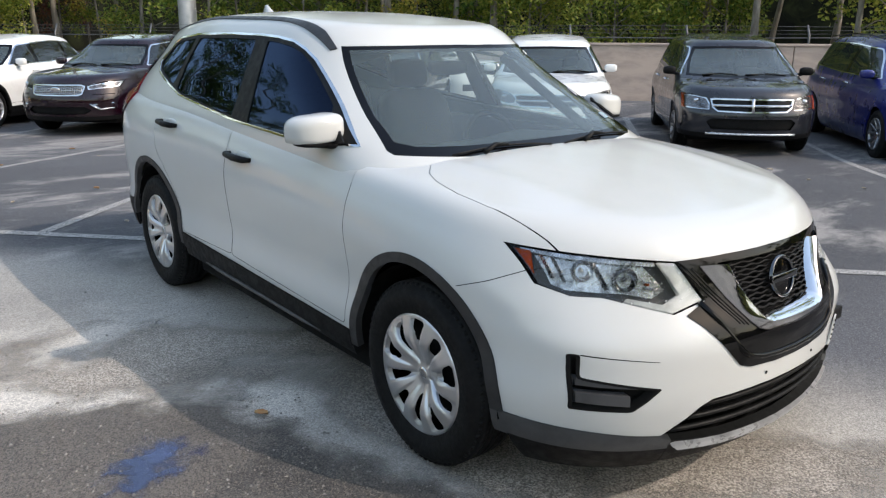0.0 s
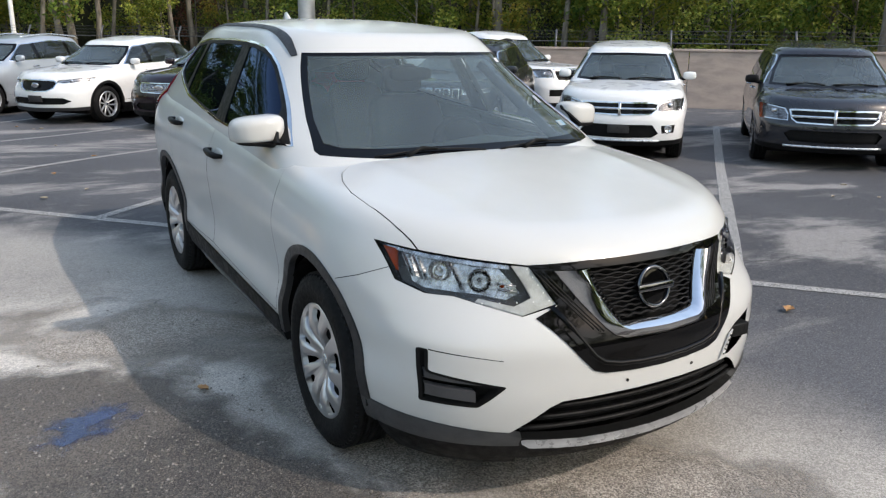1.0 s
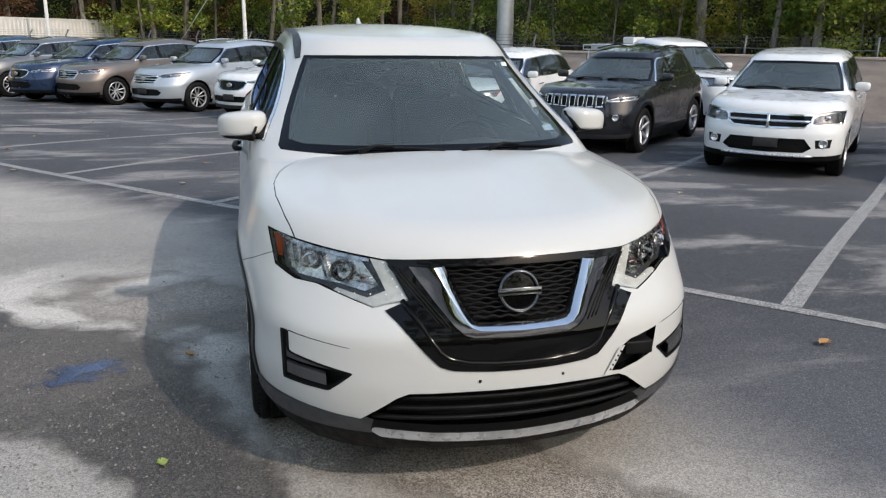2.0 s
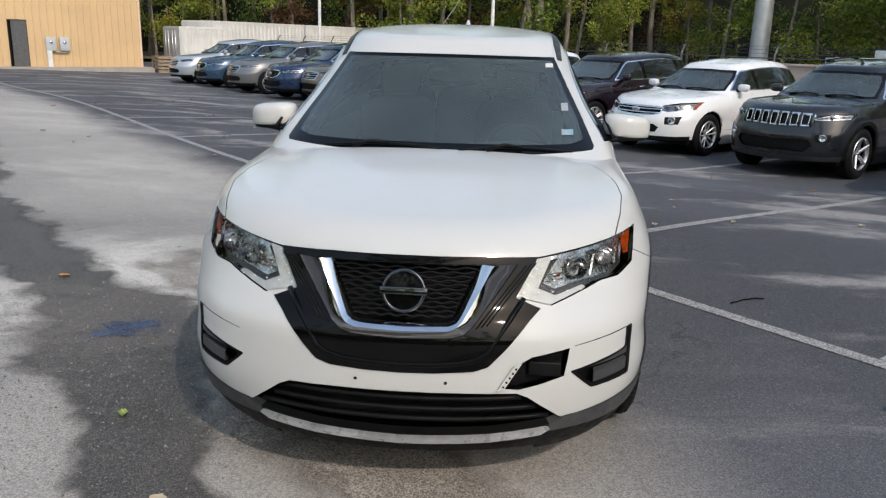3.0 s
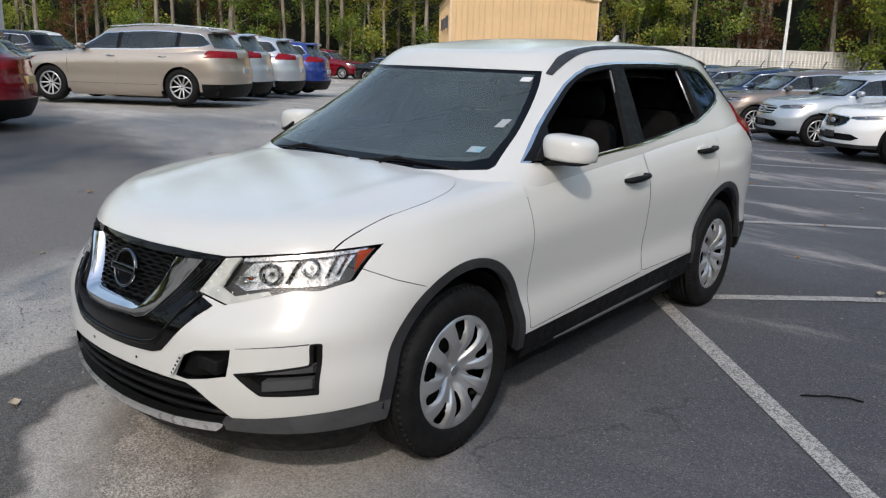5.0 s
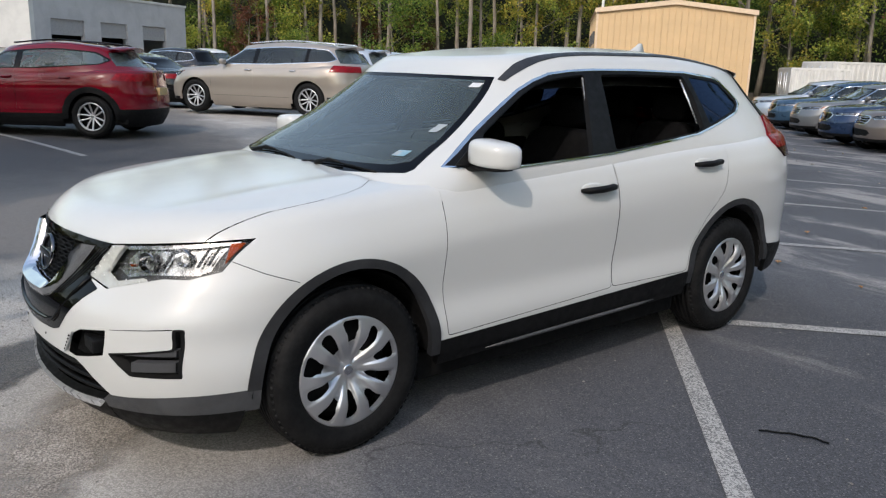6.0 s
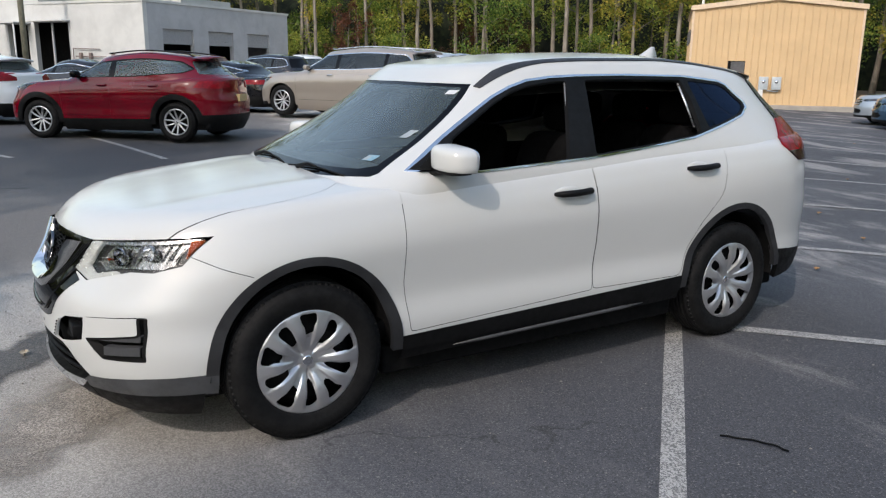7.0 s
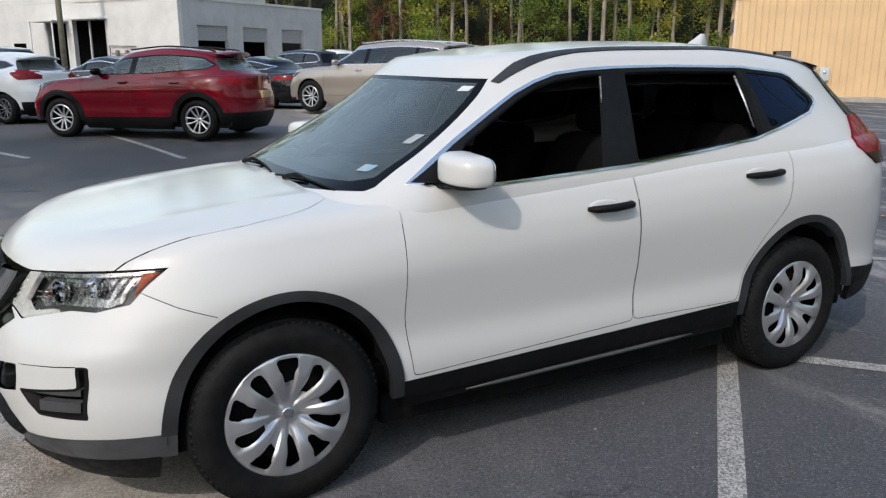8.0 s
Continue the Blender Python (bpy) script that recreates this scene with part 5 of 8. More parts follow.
def make_car(name, label, paint, B, m, style, wheel=(0.35, 0.22, 0.235), rim="twin", spokes=10, lamps=None, grille=None, bars=3, low=None, fogs=None, cladding=False, trim=CHROME, rails=None, tails=None, rear=False, plate=False, frontview=True, rim_mat=None, mirror_mat=None, arch=0.095, pane_glass=None):
    car = thing(name, label, "car", m)
    low_sheet, cab = B.lower(), B.cabin()
    F, R = B.lf(0.5), B.lr(0.5)
    belt, roof = B.zt, B.gzt
    cowl, wtop, rtop, rbot = B.gf(B.gz0 + 0.15 * (roof - B.gz0)), B.gf(roof - 0.05), B.gr(roof - 0.05), B.gr(B.gz0 + 0.1)
    w = B.lw(belt * 0.6)
    r = wheel[0]
    deck = [(x * 0.94, y) for x, y in B.outline(w * 0.91, cowl + 0.1, rbot - 0.08, cowl + 0.6, rbot - 0.6, 4, 3, 2.6, 3, 8, 6, 8)]
    cut(low_sheet, deck, (0, 1), lambda f: f.normal.z > 0.3 and f.calc_center_median().z > belt * 0.85).free()
    for s in (1, -1):
        for y in B.axles:
            ring = cut(low_sheet, circle(y, r + 0.005, r + arch, 30, 0.1), (1, 2), side(s, 0.3))
            cut(ring, circle(y, r + 0.005, r + 0.042, 30, 0.0), (1, 2), side(s, 0.3)).free()
            cut(ring, [(y - 0.8, 0.29), (y + 0.8, 0.29), (y + 0.8, -0.1), (y - 0.8, -0.1)], (1, 2), lambda f: True).free()
            part("wheel_arch", skirt(shift(ring, 0.007 if cladding else 0.0), 0.03), BLACK_PLASTIC if cladding else paint, car)
            liner = [[(s * (w - 0.06), y + (r + 0.06) * math.cos(a), r + (r + 0.06) * math.sin(a)), (s * 0.45, y + (r + 0.06) * math.cos(a), r + (r + 0.06) * math.sin(a))] for a in [math.pi * i / 10 for i in range(11)]]
            part("arch_liner", from_rows(liner), DARK_INSIDE, car)
        a0, a1 = B.axles[0] + r + arch, B.axles[1] - r - arch
        sill = cut(low_sheet, [(a0, 0.36), (a0, 0.1), (a1, 0.1), (a1, 0.38)], (1, 2), side(s, 0.3))
        part("sill_trim", skirt(shift(sill, 0.006), 0.03), BLACK_PLASTIC if cladding else (paint if not cladding and style != "dark" else BLACK_PLASTIC), car)
        # doors
        dy0, dy1, dy2 = a0 - 0.03, (a0 + a1) / 2 + 0.08, a1 + 0.12
        for poly, nm in (([(dy0, belt + .12), (dy0, .42), (dy1 - .004, .42), (dy1 - .004, belt + .12)], "front_door"), ([(dy1, belt + .12), (dy1, .42), (a1 - .02, .42), (a1 + .08, .62), (dy2 + .12, belt - .15), (dy2 + .12, belt + .12)], "rear_door")):
            d = cut(low_sheet, poly, (1, 2), side(s, 0.3))
            inner = cut(d, inset(poly, 0.005), (1, 2), side(s, 0.3))
            d.free()
            door = part(nm, skirt(inner, 0.02), paint, car)
            hy = (dy1 if nm == "front_door" else dy2 + 0.10) - 0.14
            hx = B.lw(belt - 0.09) + 0.012
            part("door_handle", tube([(s * (hx - 0.01), hy - 0.09, belt - 0.085), (s * (hx + 0.022), hy - 0.06, belt - 0.08), (s * (hx + 0.022), hy + 0.06, belt - 0.075), (s * (hx - 0.01), hy + 0.09, belt - 0.075)], 0.013, 6), trim if not cladding else paint, door)
        # side windows
        zb, zr = belt + 0.035, roof - 0.085
        y_f0, y_f1 = cowl + 0.27, wtop + 0.16
        y_r1, y_r0 = rtop - 0.34, rbot - 0.50
        top_at = [(y_f1 + (y_r1 - y_f1) * k / 6, zr - 0.012 + B.gdrop(y_f1 + (y_r1 - y_f1) * k / 6) * 0.9) for k in range(7)]
        dlo = rounded([(y_f0, zb)] + top_at + [(y_r0 + 0.04, zb + 0.17), (y_r0 - 0.12, zb + 0.10), ((y_f0 + y_r0) / 2, zb + 0.025)], 0.05, 3)
        d = cut(cab, dlo, (1, 2), side(s, 0.2))
        inner = cut(d, inset(dlo, 0.014), (1, 2), side(s, 0.2))
        part("window_trim", skirt(shift(d, 0.004), 0.02), trim, car)
        top0, top1 = y_f1, y_r1
        b1 = dy1 + 0.02
        quarter = top1 - 0.45 if top1 - top0 > 1.5 else None
        spans = [(y_f0 - 0.1, b1 - 0.05, "front_side_window"), (b1 + 0.05, (quarter or top1 + 0.6) - 0.04, "rear_side_window")]
        if quarter:
            spans.append((quarter + 0.04, y_r0 + 0.6, "quarter_window"))
        for ya, yb, nm in spans:
            pane = cut(inner, [(ya, zb - 0.2), (yb, zb - 0.2), (yb, zr + 0.2), (ya, zr + 0.2)], (1, 2), side(s, 0.2))
            if len(pane.faces):
                part(nm, shift(pane, -0.004), pane_glass or SIDE_PANE, car)
            else:
                pane.free()
        for piece in islands(inner):
            part("pillar_trim", skirt(piece, 0.02), GLOSS_BLACK, car)
        # mirror
        mx, my = B.gw(belt) + 0.09, cowl + 0.45
        mir = part("door_mirror", bilobe((s * mx, my, belt + 0.10), (0.10, 0.06, 0.062), 0.6, 0.6, 18, 10), mirror_mat or paint, car)
        part("mirror_foot", tube([(s * (mx - 0.18), my, belt + 0.03), (s * (mx - 0.06), my, belt + 0.06)], 0.03, 6), BLACK_PLASTIC, mir)
        if rails:
            ys = [wtop + 0.35 + (rtop - wtop - 0.6) * i / 6 for i in range(7)]
            rx = B.gw(roof) * 0.95
            part("roof_rail", tube([(s * rx, ys[0] - 0.08, roof - 0.02)] + [(s * rx, y, roof + 0.040 + B.gdrop(y)) for y in ys] + [(s * rx * 0.98, ys[-1] + 0.1, roof - 0.06)], 0.013, 8), rails, car)
    # windscreen and rear glass
    zt = roof - 0.075 + B.gdrop(wtop) * 0.95
    zb = belt + 0.02
    wb_, wt_ = B.gw(belt) * 0.86, B.gw(roof - 0.1) * 0.86
    ws = mirror_poly([(0, zb - 0.01), (wb_ * 0.6, zb), (wb_, zb + 0.02), ((wb_ + wt_) / 2 + 0.02, (zb + zt) / 2), (wt_, zt - 0.01), (0, zt)])
    d = cut(cab, ws, (0, 2), facing_front_cabin)
    inner = cut(d, inset(ws, 0.035), (0, 2), lambda f: True)
    part("windscreen_edge", skirt(shift(d, -0.002), 0.02), GLOSS_BLACK, car)
    part("windscreen", shift(inner, -0.002), PLAIN_GLASS, car)
    if frontview:
        for x0, x1 in ((0.04, wb_ * 0.80), (-wb_ * 0.72, -0.05)):
            blade = []
            for i in range(7):
                x = x0 + (x1 - x0) * i / 6
                z = zb + 0.035 + 0.018 * math.sin(i * 0.5)
                blade.append((x, cabin_front(B, x, z) - 0.012, z))
            wiper = part("wiper", tube(blade, 0.007, 5), BLACK_PLASTIC, car)
            k = blade[2]
            part("wiper_arm", tube([(k[0] - 0.16, k[1] - 0.03, k[2] - 0.02), k], [0.014, 0.008], 6), BLACK_PLASTIC, wiper)
    ztb = roof - 0.12
    rear_poly = mirror_poly([(0, belt + 0.10), (B.gw(belt) * 0.74, belt + 0.12), (B.gw(roof - 0.1) * 0.74, ztb - 0.02), (0, ztb)])
    d = cut(cab, rear_poly, (0, 2), lambda f: f.normal.y > 0.2 and f.calc_center_median().y > rtop - 0.6)
    part("rear_window", shift(d, 0.002), GLOSS_BLACK if not rear else PLAIN_GLASS, car)
    # front: lamps, grille, intakes
    if frontview:
        for s in (1, -1):
            mx_, mz_ = sum(a for a, b in lamps) / len(lamps), sum(b for a, b in lamps) / len(lamps)
            poly = [(s * w * min(.95, mx_ + (a - mx_) * 1.22), mz_ + (b - mz_) * (1.45 if max(q for _, q in lamps) - min(q for _, q in lamps) < 0.14 else 1.2)) for a, b in lamps]
            d = cut(low_sheet, poly, (0, 2), facing_front)
            lamp = new("headlamp")
            lamp.parent = car
            part("housing", skirt(shift(d.copy(), -0.03), 0.0), LAMP_CHROME, lamp)
            inner = cut(d.copy(), inset(poly, 0.02), (0, 2), lambda f: True)
            part("reflector", skirt(shift(inner, -0.02), 0.02), surface("dark lamp tray", (0.22, 0.22, 0.23), (0.05, 0.05, 0.055), 0.2, 0.8, scale=12), lamp)
            if style == "chrome" or mirror_mat:
                hi = max(abs(p[0]) for p in poly)
                corner = cut(d.copy(), [(s * (hi - 0.035), mz_ - 0.3), (s * (hi + 0.2), mz_ - 0.3), (s * (hi + 0.2), mz_ + 0.3), (s * (hi - 0.02), mz_ + 0.3)], (0, 2), lambda f: True)
                part("amber_corner", shift(corner, -0.012), AMBER, lamp)
            cx, cz = sum(p[0] for p in poly) / len(poly), sum(p[1] for p in poly) / len(poly)
            part("bulb", bilobe((cx, body_front(B, cx, cz) + 0.016, cz), (0.045, 0.02, 0.032), 1, 1, 12, 8), LAMP_CHROME, lamp)
            ob = part("lens", skirt(d, 0.01), LAMP_GLASS, lamp)
            ob.visible_shadow = False
            for a, b, rr in (fogs or ()):
                y = body_front(B, a * w, b)
                bezel = [(s * (a * w + rr * p), b + rr * q) for p, q in ((-2.5, 1.2), (-2.1, -1.5), (1.9, -1.3), (2.3, 1.5))]
                part("fog_bezel", skirt(shift(cut(low_sheet, bezel, (0, 2), facing_front), -0.008), 0.02), BLACK_PLASTIC, car)
                part("fog_lamp", lathe([(0.0, rr * 1.5), (0.012, rr * 1.4), (0.0, rr), (-0.006, rr * 0.6), (-0.008, 0.001)], 20), LAMP_CHROME, car, m=Matrix.Translation((s * a * w, y - 0.002, b)) @ Matrix.Rotation(math.radians(-90 + s * 18), 4, "Z"))
        g = mirror_poly([(a * w, b) for a, b in grille])
        d = cut(low_sheet, g, (0, 2), facing_front)
        inner = cut(d, inset(g, 0.016), (0, 2), lambda f: True)
        part("grille_frame", skirt(shift(d, 0.008), 0.03), trim if style != "shield" else CHROME, car)
        part("grille_back", skirt(shift(inner, -0.025), 0.0), GLOSS_BLACK, car)
        z0, z1 = min(b for a, b in grille), max(b for a, b in grille)

        def half_at(z):
            pts = [(a * w, b) for a, b in grille]
            best = 0.0
            for (x0, b0), (x1, b1) in zip(pts, pts[1:]):
                if (b0 - z) * (b1 - z) <= 0 and abs(b1 - b0) > 1e-6:
                    best = max(best, x0 + (x1 - x0) * (z - b0) / (b1 - b0))
            return best - 0.012
        if style == "slots":
            for i in range(7):
                x = (i - 3) * w * 0.155
                zc, hz = (z0 + z1) / 2, (z1 - z0) / 2 - 0.012
                pts = [(x + w * 0.050 * math.copysign(abs(math.cos(t)) ** 0.55, math.cos(t)), zc + hz * math.copysign(abs(math.sin(t)) ** 0.55, math.sin(t))) for t in [2 * math.pi * k / 24 for k in range(24)]]
                part("grille_slot", tube([(px, body_front(B, px, pz) - 0.010, pz) for px, pz in pts], 0.0065, 6, True), CHROME, car)
            for i in range(8):
                x = (i - 3.5) * w * 0.155
                part("grille_divider", tube([(x, body_front(B, x, z) - 0.002, z) for z in (z0, (z0 + z1) / 2, z1)], 0.020, 6), paint, car)
        elif style == "mesh":
            for j in range(7):
                z = z0 + (z1 - z0) * (j + 0.5) / 7
                hw = half_at(z)
                part("grille_bar", tube([(x, body_front(B, x, z) + 0.004, z) for x in [hw * (i / 8 - 1) for i in range(17)]], 0.006, 5), CHROME, car)
            for i in range(25):
                x = half_at((z0 + z1) / 2) * (i / 12 - 1) * 0.96
                part("grille_rib", tube([(x, body_front(B, x, z) + 0.004, z) for z in (z0 + 0.02, (z0 + z1) / 2, z1 - 0.02)], 0.005, 4), CHROME, car)
        else:
            mat = CHROME if style in ("cross", "chrome") else (SATIN_SILVER if style == "bars" else GLOSS_BLACK)
            for j in range(bars):
                z = z0 + (z1 - z0) * (j + 1) / (bars + 1)
                hw = half_at(z)
                part("grille_bar", tube([(x, body_front(B, x, z) - 0.001, z) for x in [hw * (i / 8 - 1) for i in range(17)]], 0.019 if style == "cross" and bars == 1 else 0.012, 6), mat, car)
            if style == "cross":
                part("grille_post", tube([(0, body_front(B, 0, z) - 0.004, z) for z in (z0, (z0 + z1) / 2, z1)], 0.024, 6), CHROME, car)
        if style == "mesh":
            for s in (1, -1):
                loop = [(.64, .535), (.90, .555), (.90, .475), (.74, .455)]
                front_strip(B, [(s * w * a, b) for a, b in loop] + [(s * w * .64, .535)], 0.011, CHROME, car, "bumper_strip")
                front_strip(B, [(s * w * .60, .545), (s * w * .66, .50), (s * w * .73, .455)], 0.022, CHROME, car, "bumper_blade", 0.6)
                front_strip(B, [(s * w * a, .705) for a in (.62, .75, .90)], 0.008, paint, car, "bumper_crease")
        if style in ("bars", "shield", "chrome", "mesh"):
            ze = (z0 + z1) / 2 + 0.01
            part("emblem", lathe([(0.0, 0.07), (0.012, 0.066), (0.014, 0.05), (0.012, 0.001)], 24), CHROME, car, m=Matrix.Translation((0, body_front(B, 0, ze) - 0.008, ze)) @ Matrix.Rotation(math.radians(-90), 4, "Z") @ Matrix.Diagonal((1, 1.15, 0.7, 1)))
        if low:
            g2 = mirror_poly([(a * w, b) for a, b in low])
            d = cut(low_sheet, g2, (0, 2), facing_front)
            part("lower_intake", skirt(shift(d, -0.03), 0.0), BLACK_PLASTIC, car)
        cut(low_sheet, mirror_poly([(0, .255), (w * 1.1, .285), (w * 1.1, .02), (0, .02)]), (0, 2), lambda f: f.calc_center_median().y < B.axles[0] - r - 0.08).free()
        chin = mirror_poly([(0, .33), (w * .8, .34), (w * 1.1, .36), (w * 1.1, .1), (0, .1)])
        d = cut(low_sheet, chin, (0, 2), lambda f: f.calc_center_median().y < B.axles[0] - r - 0.08)
        part("chin_trim", skirt(shift(d, 0.006), 0.03), GREY_PLASTIC if cladding else (BLACK_PLASTIC), car)
        if style == "cross":
            part("chin_strip", tube([(x, body_front(B, x, 0.335) - 0.012, 0.335) for x in [w * 0.62 * (i / 10 - 1) for i in range(21)]], 0.016, 6), SATIN_SILVER, car)
        if plate:
            y = F
            part("plate_holder", boxes(((-0.15, y - 0.02, 0.44), (0.15, y + 0.02, 0.56)), bevel=0.006), PLATE_BLACK, car)
    if tails:
        for s in (1, -1):
            for sheet in (low_sheet, cab):
                d = cut(sheet, [(y, z) for y, z in tails], (1, 2), lambda f: f.calc_center_median().x * s > w * 0.42 and f.calc_center_median().y > B.axles[1] + 0.2)
                if len(d.faces):
                    part("tail_lamp", skirt(shift(d, 0.008), 0.03), RED_LENS, car)
                else:
                    d.free()
        bumper = [(B.axles[1] + r + 0.097, 0.46), (R + 0.2, 0.46), (R + 0.2, 0.1), (B.axles[1] + r + 0.097, 0.1)]
        for s in (1, -1):
            d = cut(low_sheet, bumper, (1, 2), lambda f: f.calc_center_median().x * s > 0 and f.calc_center_median().y > B.axles[1] + r)
            if len(d.faces):
                part("rear_bumper_trim", skirt(shift(d, 0.006), 0.03), BLACK_PLASTIC, car)
            else:
                d.free()
        part("plate_panel", boxes(((-0.16, R - 0.10, 0.68), (0.16, R + 0.012, 0.80)), bevel=0.005), PAPER if not cladding else surface("plate tan", (0.5, 0.35, 0.15), (0.4, 0.3, 0.15), 0.5), car)
        if rear:
            rows = []
            for i in range(13):
                x = B.gw(roof) * 0.92 * (i / 6 - 1)
                yy = rtop - 0.10 - 0.10 * (i / 6 - 1) ** 2
                zz = roof - 0.03 - 0.05 * (i / 6 - 1) ** 2
                rows.append([(x, yy, zz), (x, yy + 0.20, zz - 0.02), (x, yy + 0.21, zz - 0.045), (x, yy + 0.03, zz - 0.06)])
            part("roof_spoiler", from_rows(rows), paint if style != "darkspoiler" else GLOSS_BLACK, car)
            part("rear_wiper", tube([(0.0, rbot - 0.0, belt + 0.15), (0.18, rbot - 0.03, belt + 0.18), (0.30, rbot - 0.06, belt + 0.17)], 0.008, 5), BLACK_PLASTIC, car)
    part("lower_body", low_sheet, paint, car)
    part("cabin_body", cab, paint, car)
    part("underside", boxes(((-w * 0.85, F + 0.45, 0.2), (w * 0.85, R - 0.3, 0.32)), bevel=0.03), DARK_INSIDE, car)
    part("cabin_floor", boxes(((-w * 0.85, cowl - 0.1, 0.36), (w * 0.85, rbot - 0.15, 0.44)), bevel=0.02), DARK_INSIDE, car)
    part("dashboard", boxes(((-w * 0.8, cowl + 0.12, belt - 0.28), (w * 0.8, cowl + 0.55, belt - 0.02)), bevel=0.05), DARK_INSIDE, car)
    for x in (w * 0.42, -w * 0.42):
        seat(car, x, (cowl + wtop) / 2 + 0.75, roof - 1.10, 0.58)
    for x in (w * 0.45, -w * 0.45):
        seat(car, x, min((cowl + wtop) / 2 + 1.65, rtop - 0.95), roof - 1.14, 0.54)
    add_wheels(car, B.axles, w - wheel[1] / 2 - 0.012, wheel[0], wheel[1], wheel[2], rim, spokes, rim_mat or SILVER_PAINT)
    return car


# stall grid: along the painted base line and across it
P0, ALONG, ACROSS = Vector((0.86, 0.95, 0)), Vector((-0.672, 0.7406, 0)), Vector((0.7406, 0.672, 0))
ROW_TURN = math.degrees(math.atan2(-ACROSS.x, ACROSS.y))


def stall(s, r):
    return P0 + s * ALONG + r * ACROSS


def parked(s, r, wb, turn=0.0):
    """A car's pose in the row: its front axle r metres past the base line, nose towards that line."""
    p = stall(s, r + wb / 2)
    return pose(p.x, p.y, ground_z(p.x, p.y), 0, 0, ROW_TURN + turn)


def on_ground(front, back, lift=0.0, aside=0.0):
    """A car's pose from where its front and rear wheels stand; aside: how far its middle lies to the right of them."""
    f, b = Vector(front), Vector(back)
    d = (f - b).normalized()
    c = (f + b) / 2 + Vector((d.y, -d.x)) * aside
    return pose(c.x, c.y, ground_z(c.x, c.y) + lift, 0, 0, math.degrees(math.atan2(d.x, -d.y)))


def suv_body(wb=2.68, fo=0.92, ro=0.98, w=0.92, belt=1.08, roof=1.68, **k):
    return make_body(wb, fo, ro, w, belt, roof, k.pop("cowl", -0.98), k.pop("wtop", -0.28), k.pop("rtop", wb / 2 + ro - 0.45), k.pop("rbot", wb / 2 + ro - 0.08), **k)


LAMP_SLIM = [(.90, .93), (.88, .85), (.60, .80), (.50, .82), (.52, .87), (.75, .915)]


def build_row():
    burgundy = car_paint("burgundy metallic paint", (0.008, 0.001, 0.004), 0.1, 0.3, 0.005)
    white = car_paint("plain white paint", (0.70, 0.71, 0.71), 0, 0.3, 0.03)
    silver = car_paint("silver metallic paint", (0.42, 0.46, 0.50), 0.5, 0.35, 0.05)
    bronze = car_paint("bronze metallic paint", (0.16, 0.135, 0.12), 0.5, 0.35, 0.05)
    graphite = car_paint("graphite metallic paint", (0.013, 0.014, 0.017), 0.2, 0.3, 0.006)
    slate = car_paint("slate metallic paint", (0.020, 0.022, 0.028), 0.25, 0.3, 0.008)
    blue = car_paint("royal blue metallic paint", (0.010, 0.016, 0.13), 0.15, 0.3, 0.03)
    navy = car_paint("navy metallic paint", (0.012, 0.03, 0.075), 0.4, 0.3, 0.04)
    teal = car_paint("teal blue metallic paint", (0.03, 0.07, 0.12), 0.4, 0.3, 0.04)
    grey = car_paint("grey metallic paint", (0.16, 0.165, 0.17), 0.5, 0.35, 0.05)
    dark_rim = surface("dark machined rim", (0.25, 0.25, 0.26), (0.15, 0.15, 0.16), 0.3, 0.8, scale=30)

    vb = make_body(3.08, 0.97, 1.10, 0.995, 1.06, 1.72, -1.55, -0.72, 2.35, 2.60, nose=-0.10, tail=0.02, blunt=4.0, upright=0.04)
    cross = dict(lamps=[(.93, .86), (.93, .70), (.62, .69), (.62, .77), (.66, .835), (.80, .86)], grille=[(0, .83), (.52, .83), (.58, .82), (.55, .70), (.48, .645), (0, .635)], bars=1)
    make_car("minivan", "dark grey minivan with chrome cross grille", slate, vb, parked(-3.62, 7.2, 3.08), "cross", mirror_mat=BLACK_PLASTIC, wheel=(0.345, 0.22, 0.225), rim="spoke", spokes=8, low=[(0, .55), (.55, .55), (.62, .50), (.55, .40), (0, .39)], rim_mat=dark_rim, **cross)
    make_car("minivan", "royal blue minivan with roof rails", blue, vb, parked(-6.35, 6.6, 3.08), "cross", wheel=(0.345, 0.22, 0.225), rim="spoke", spokes=10, low=[(0, .55), (.55, .55), (.62, .50), (.55, .40), (0, .39)], rails=GLOSS_BLACK, rim_mat=dark_rim, **cross)
    jb = suv_body(2.89, 0.95, 1.05, 0.935, 1.08, 1.70, cowl=-1.2, wtop=-0.45, nose=-0.08, blunt=4.2, upright=0.03)
    make_car("suv", "white SUV with chrome cross grille and fog lamps", white, jb, parked(-0.67, 6.88, 2.89, 3), "cross", wheel=(0.36, 0.225, 0.24), low=[(0, .56), (.50, .56), (.60, .44), (.50, .38), (0, .37)], fogs=[(.74, .50, .04)], lamps=[(.92, .90), (.92, .77), (.68, .745), (.60, .76), (.60, .83), (.66, .87), (.80, .90)], grille=[(0, .87), (.50, .87), (.58, .86), (.56, .76), (.48, .695), (0, .685)], bars=1, plate=True)
    kb = suv_body(2.70, 0.90, 1.02, 0.93, 1.08, 1.68, nose=-0.07, blunt=3.8)
    make_car("suv", "dark graphite SUV with seven slot grille", graphite, kb, parked(2.26, 7.37, 2.70), "slots", wheel=(0.365, 0.225, 0.235), rim="spoke", spokes=5, lamps=[(.93, .92), (.92, .87), (.62, .85), (.60, .875), (.75, .915)], grille=[(0, .935), (.55, .925), (.58, .90), (.55, .755), (0, .74)], fogs=[(.74, .60, .035)], low=[(0, .56), (.56, .57), (.62, .50), (.52, .40), (0, .39)], cladding=True, rails=GLOSS_BLACK)
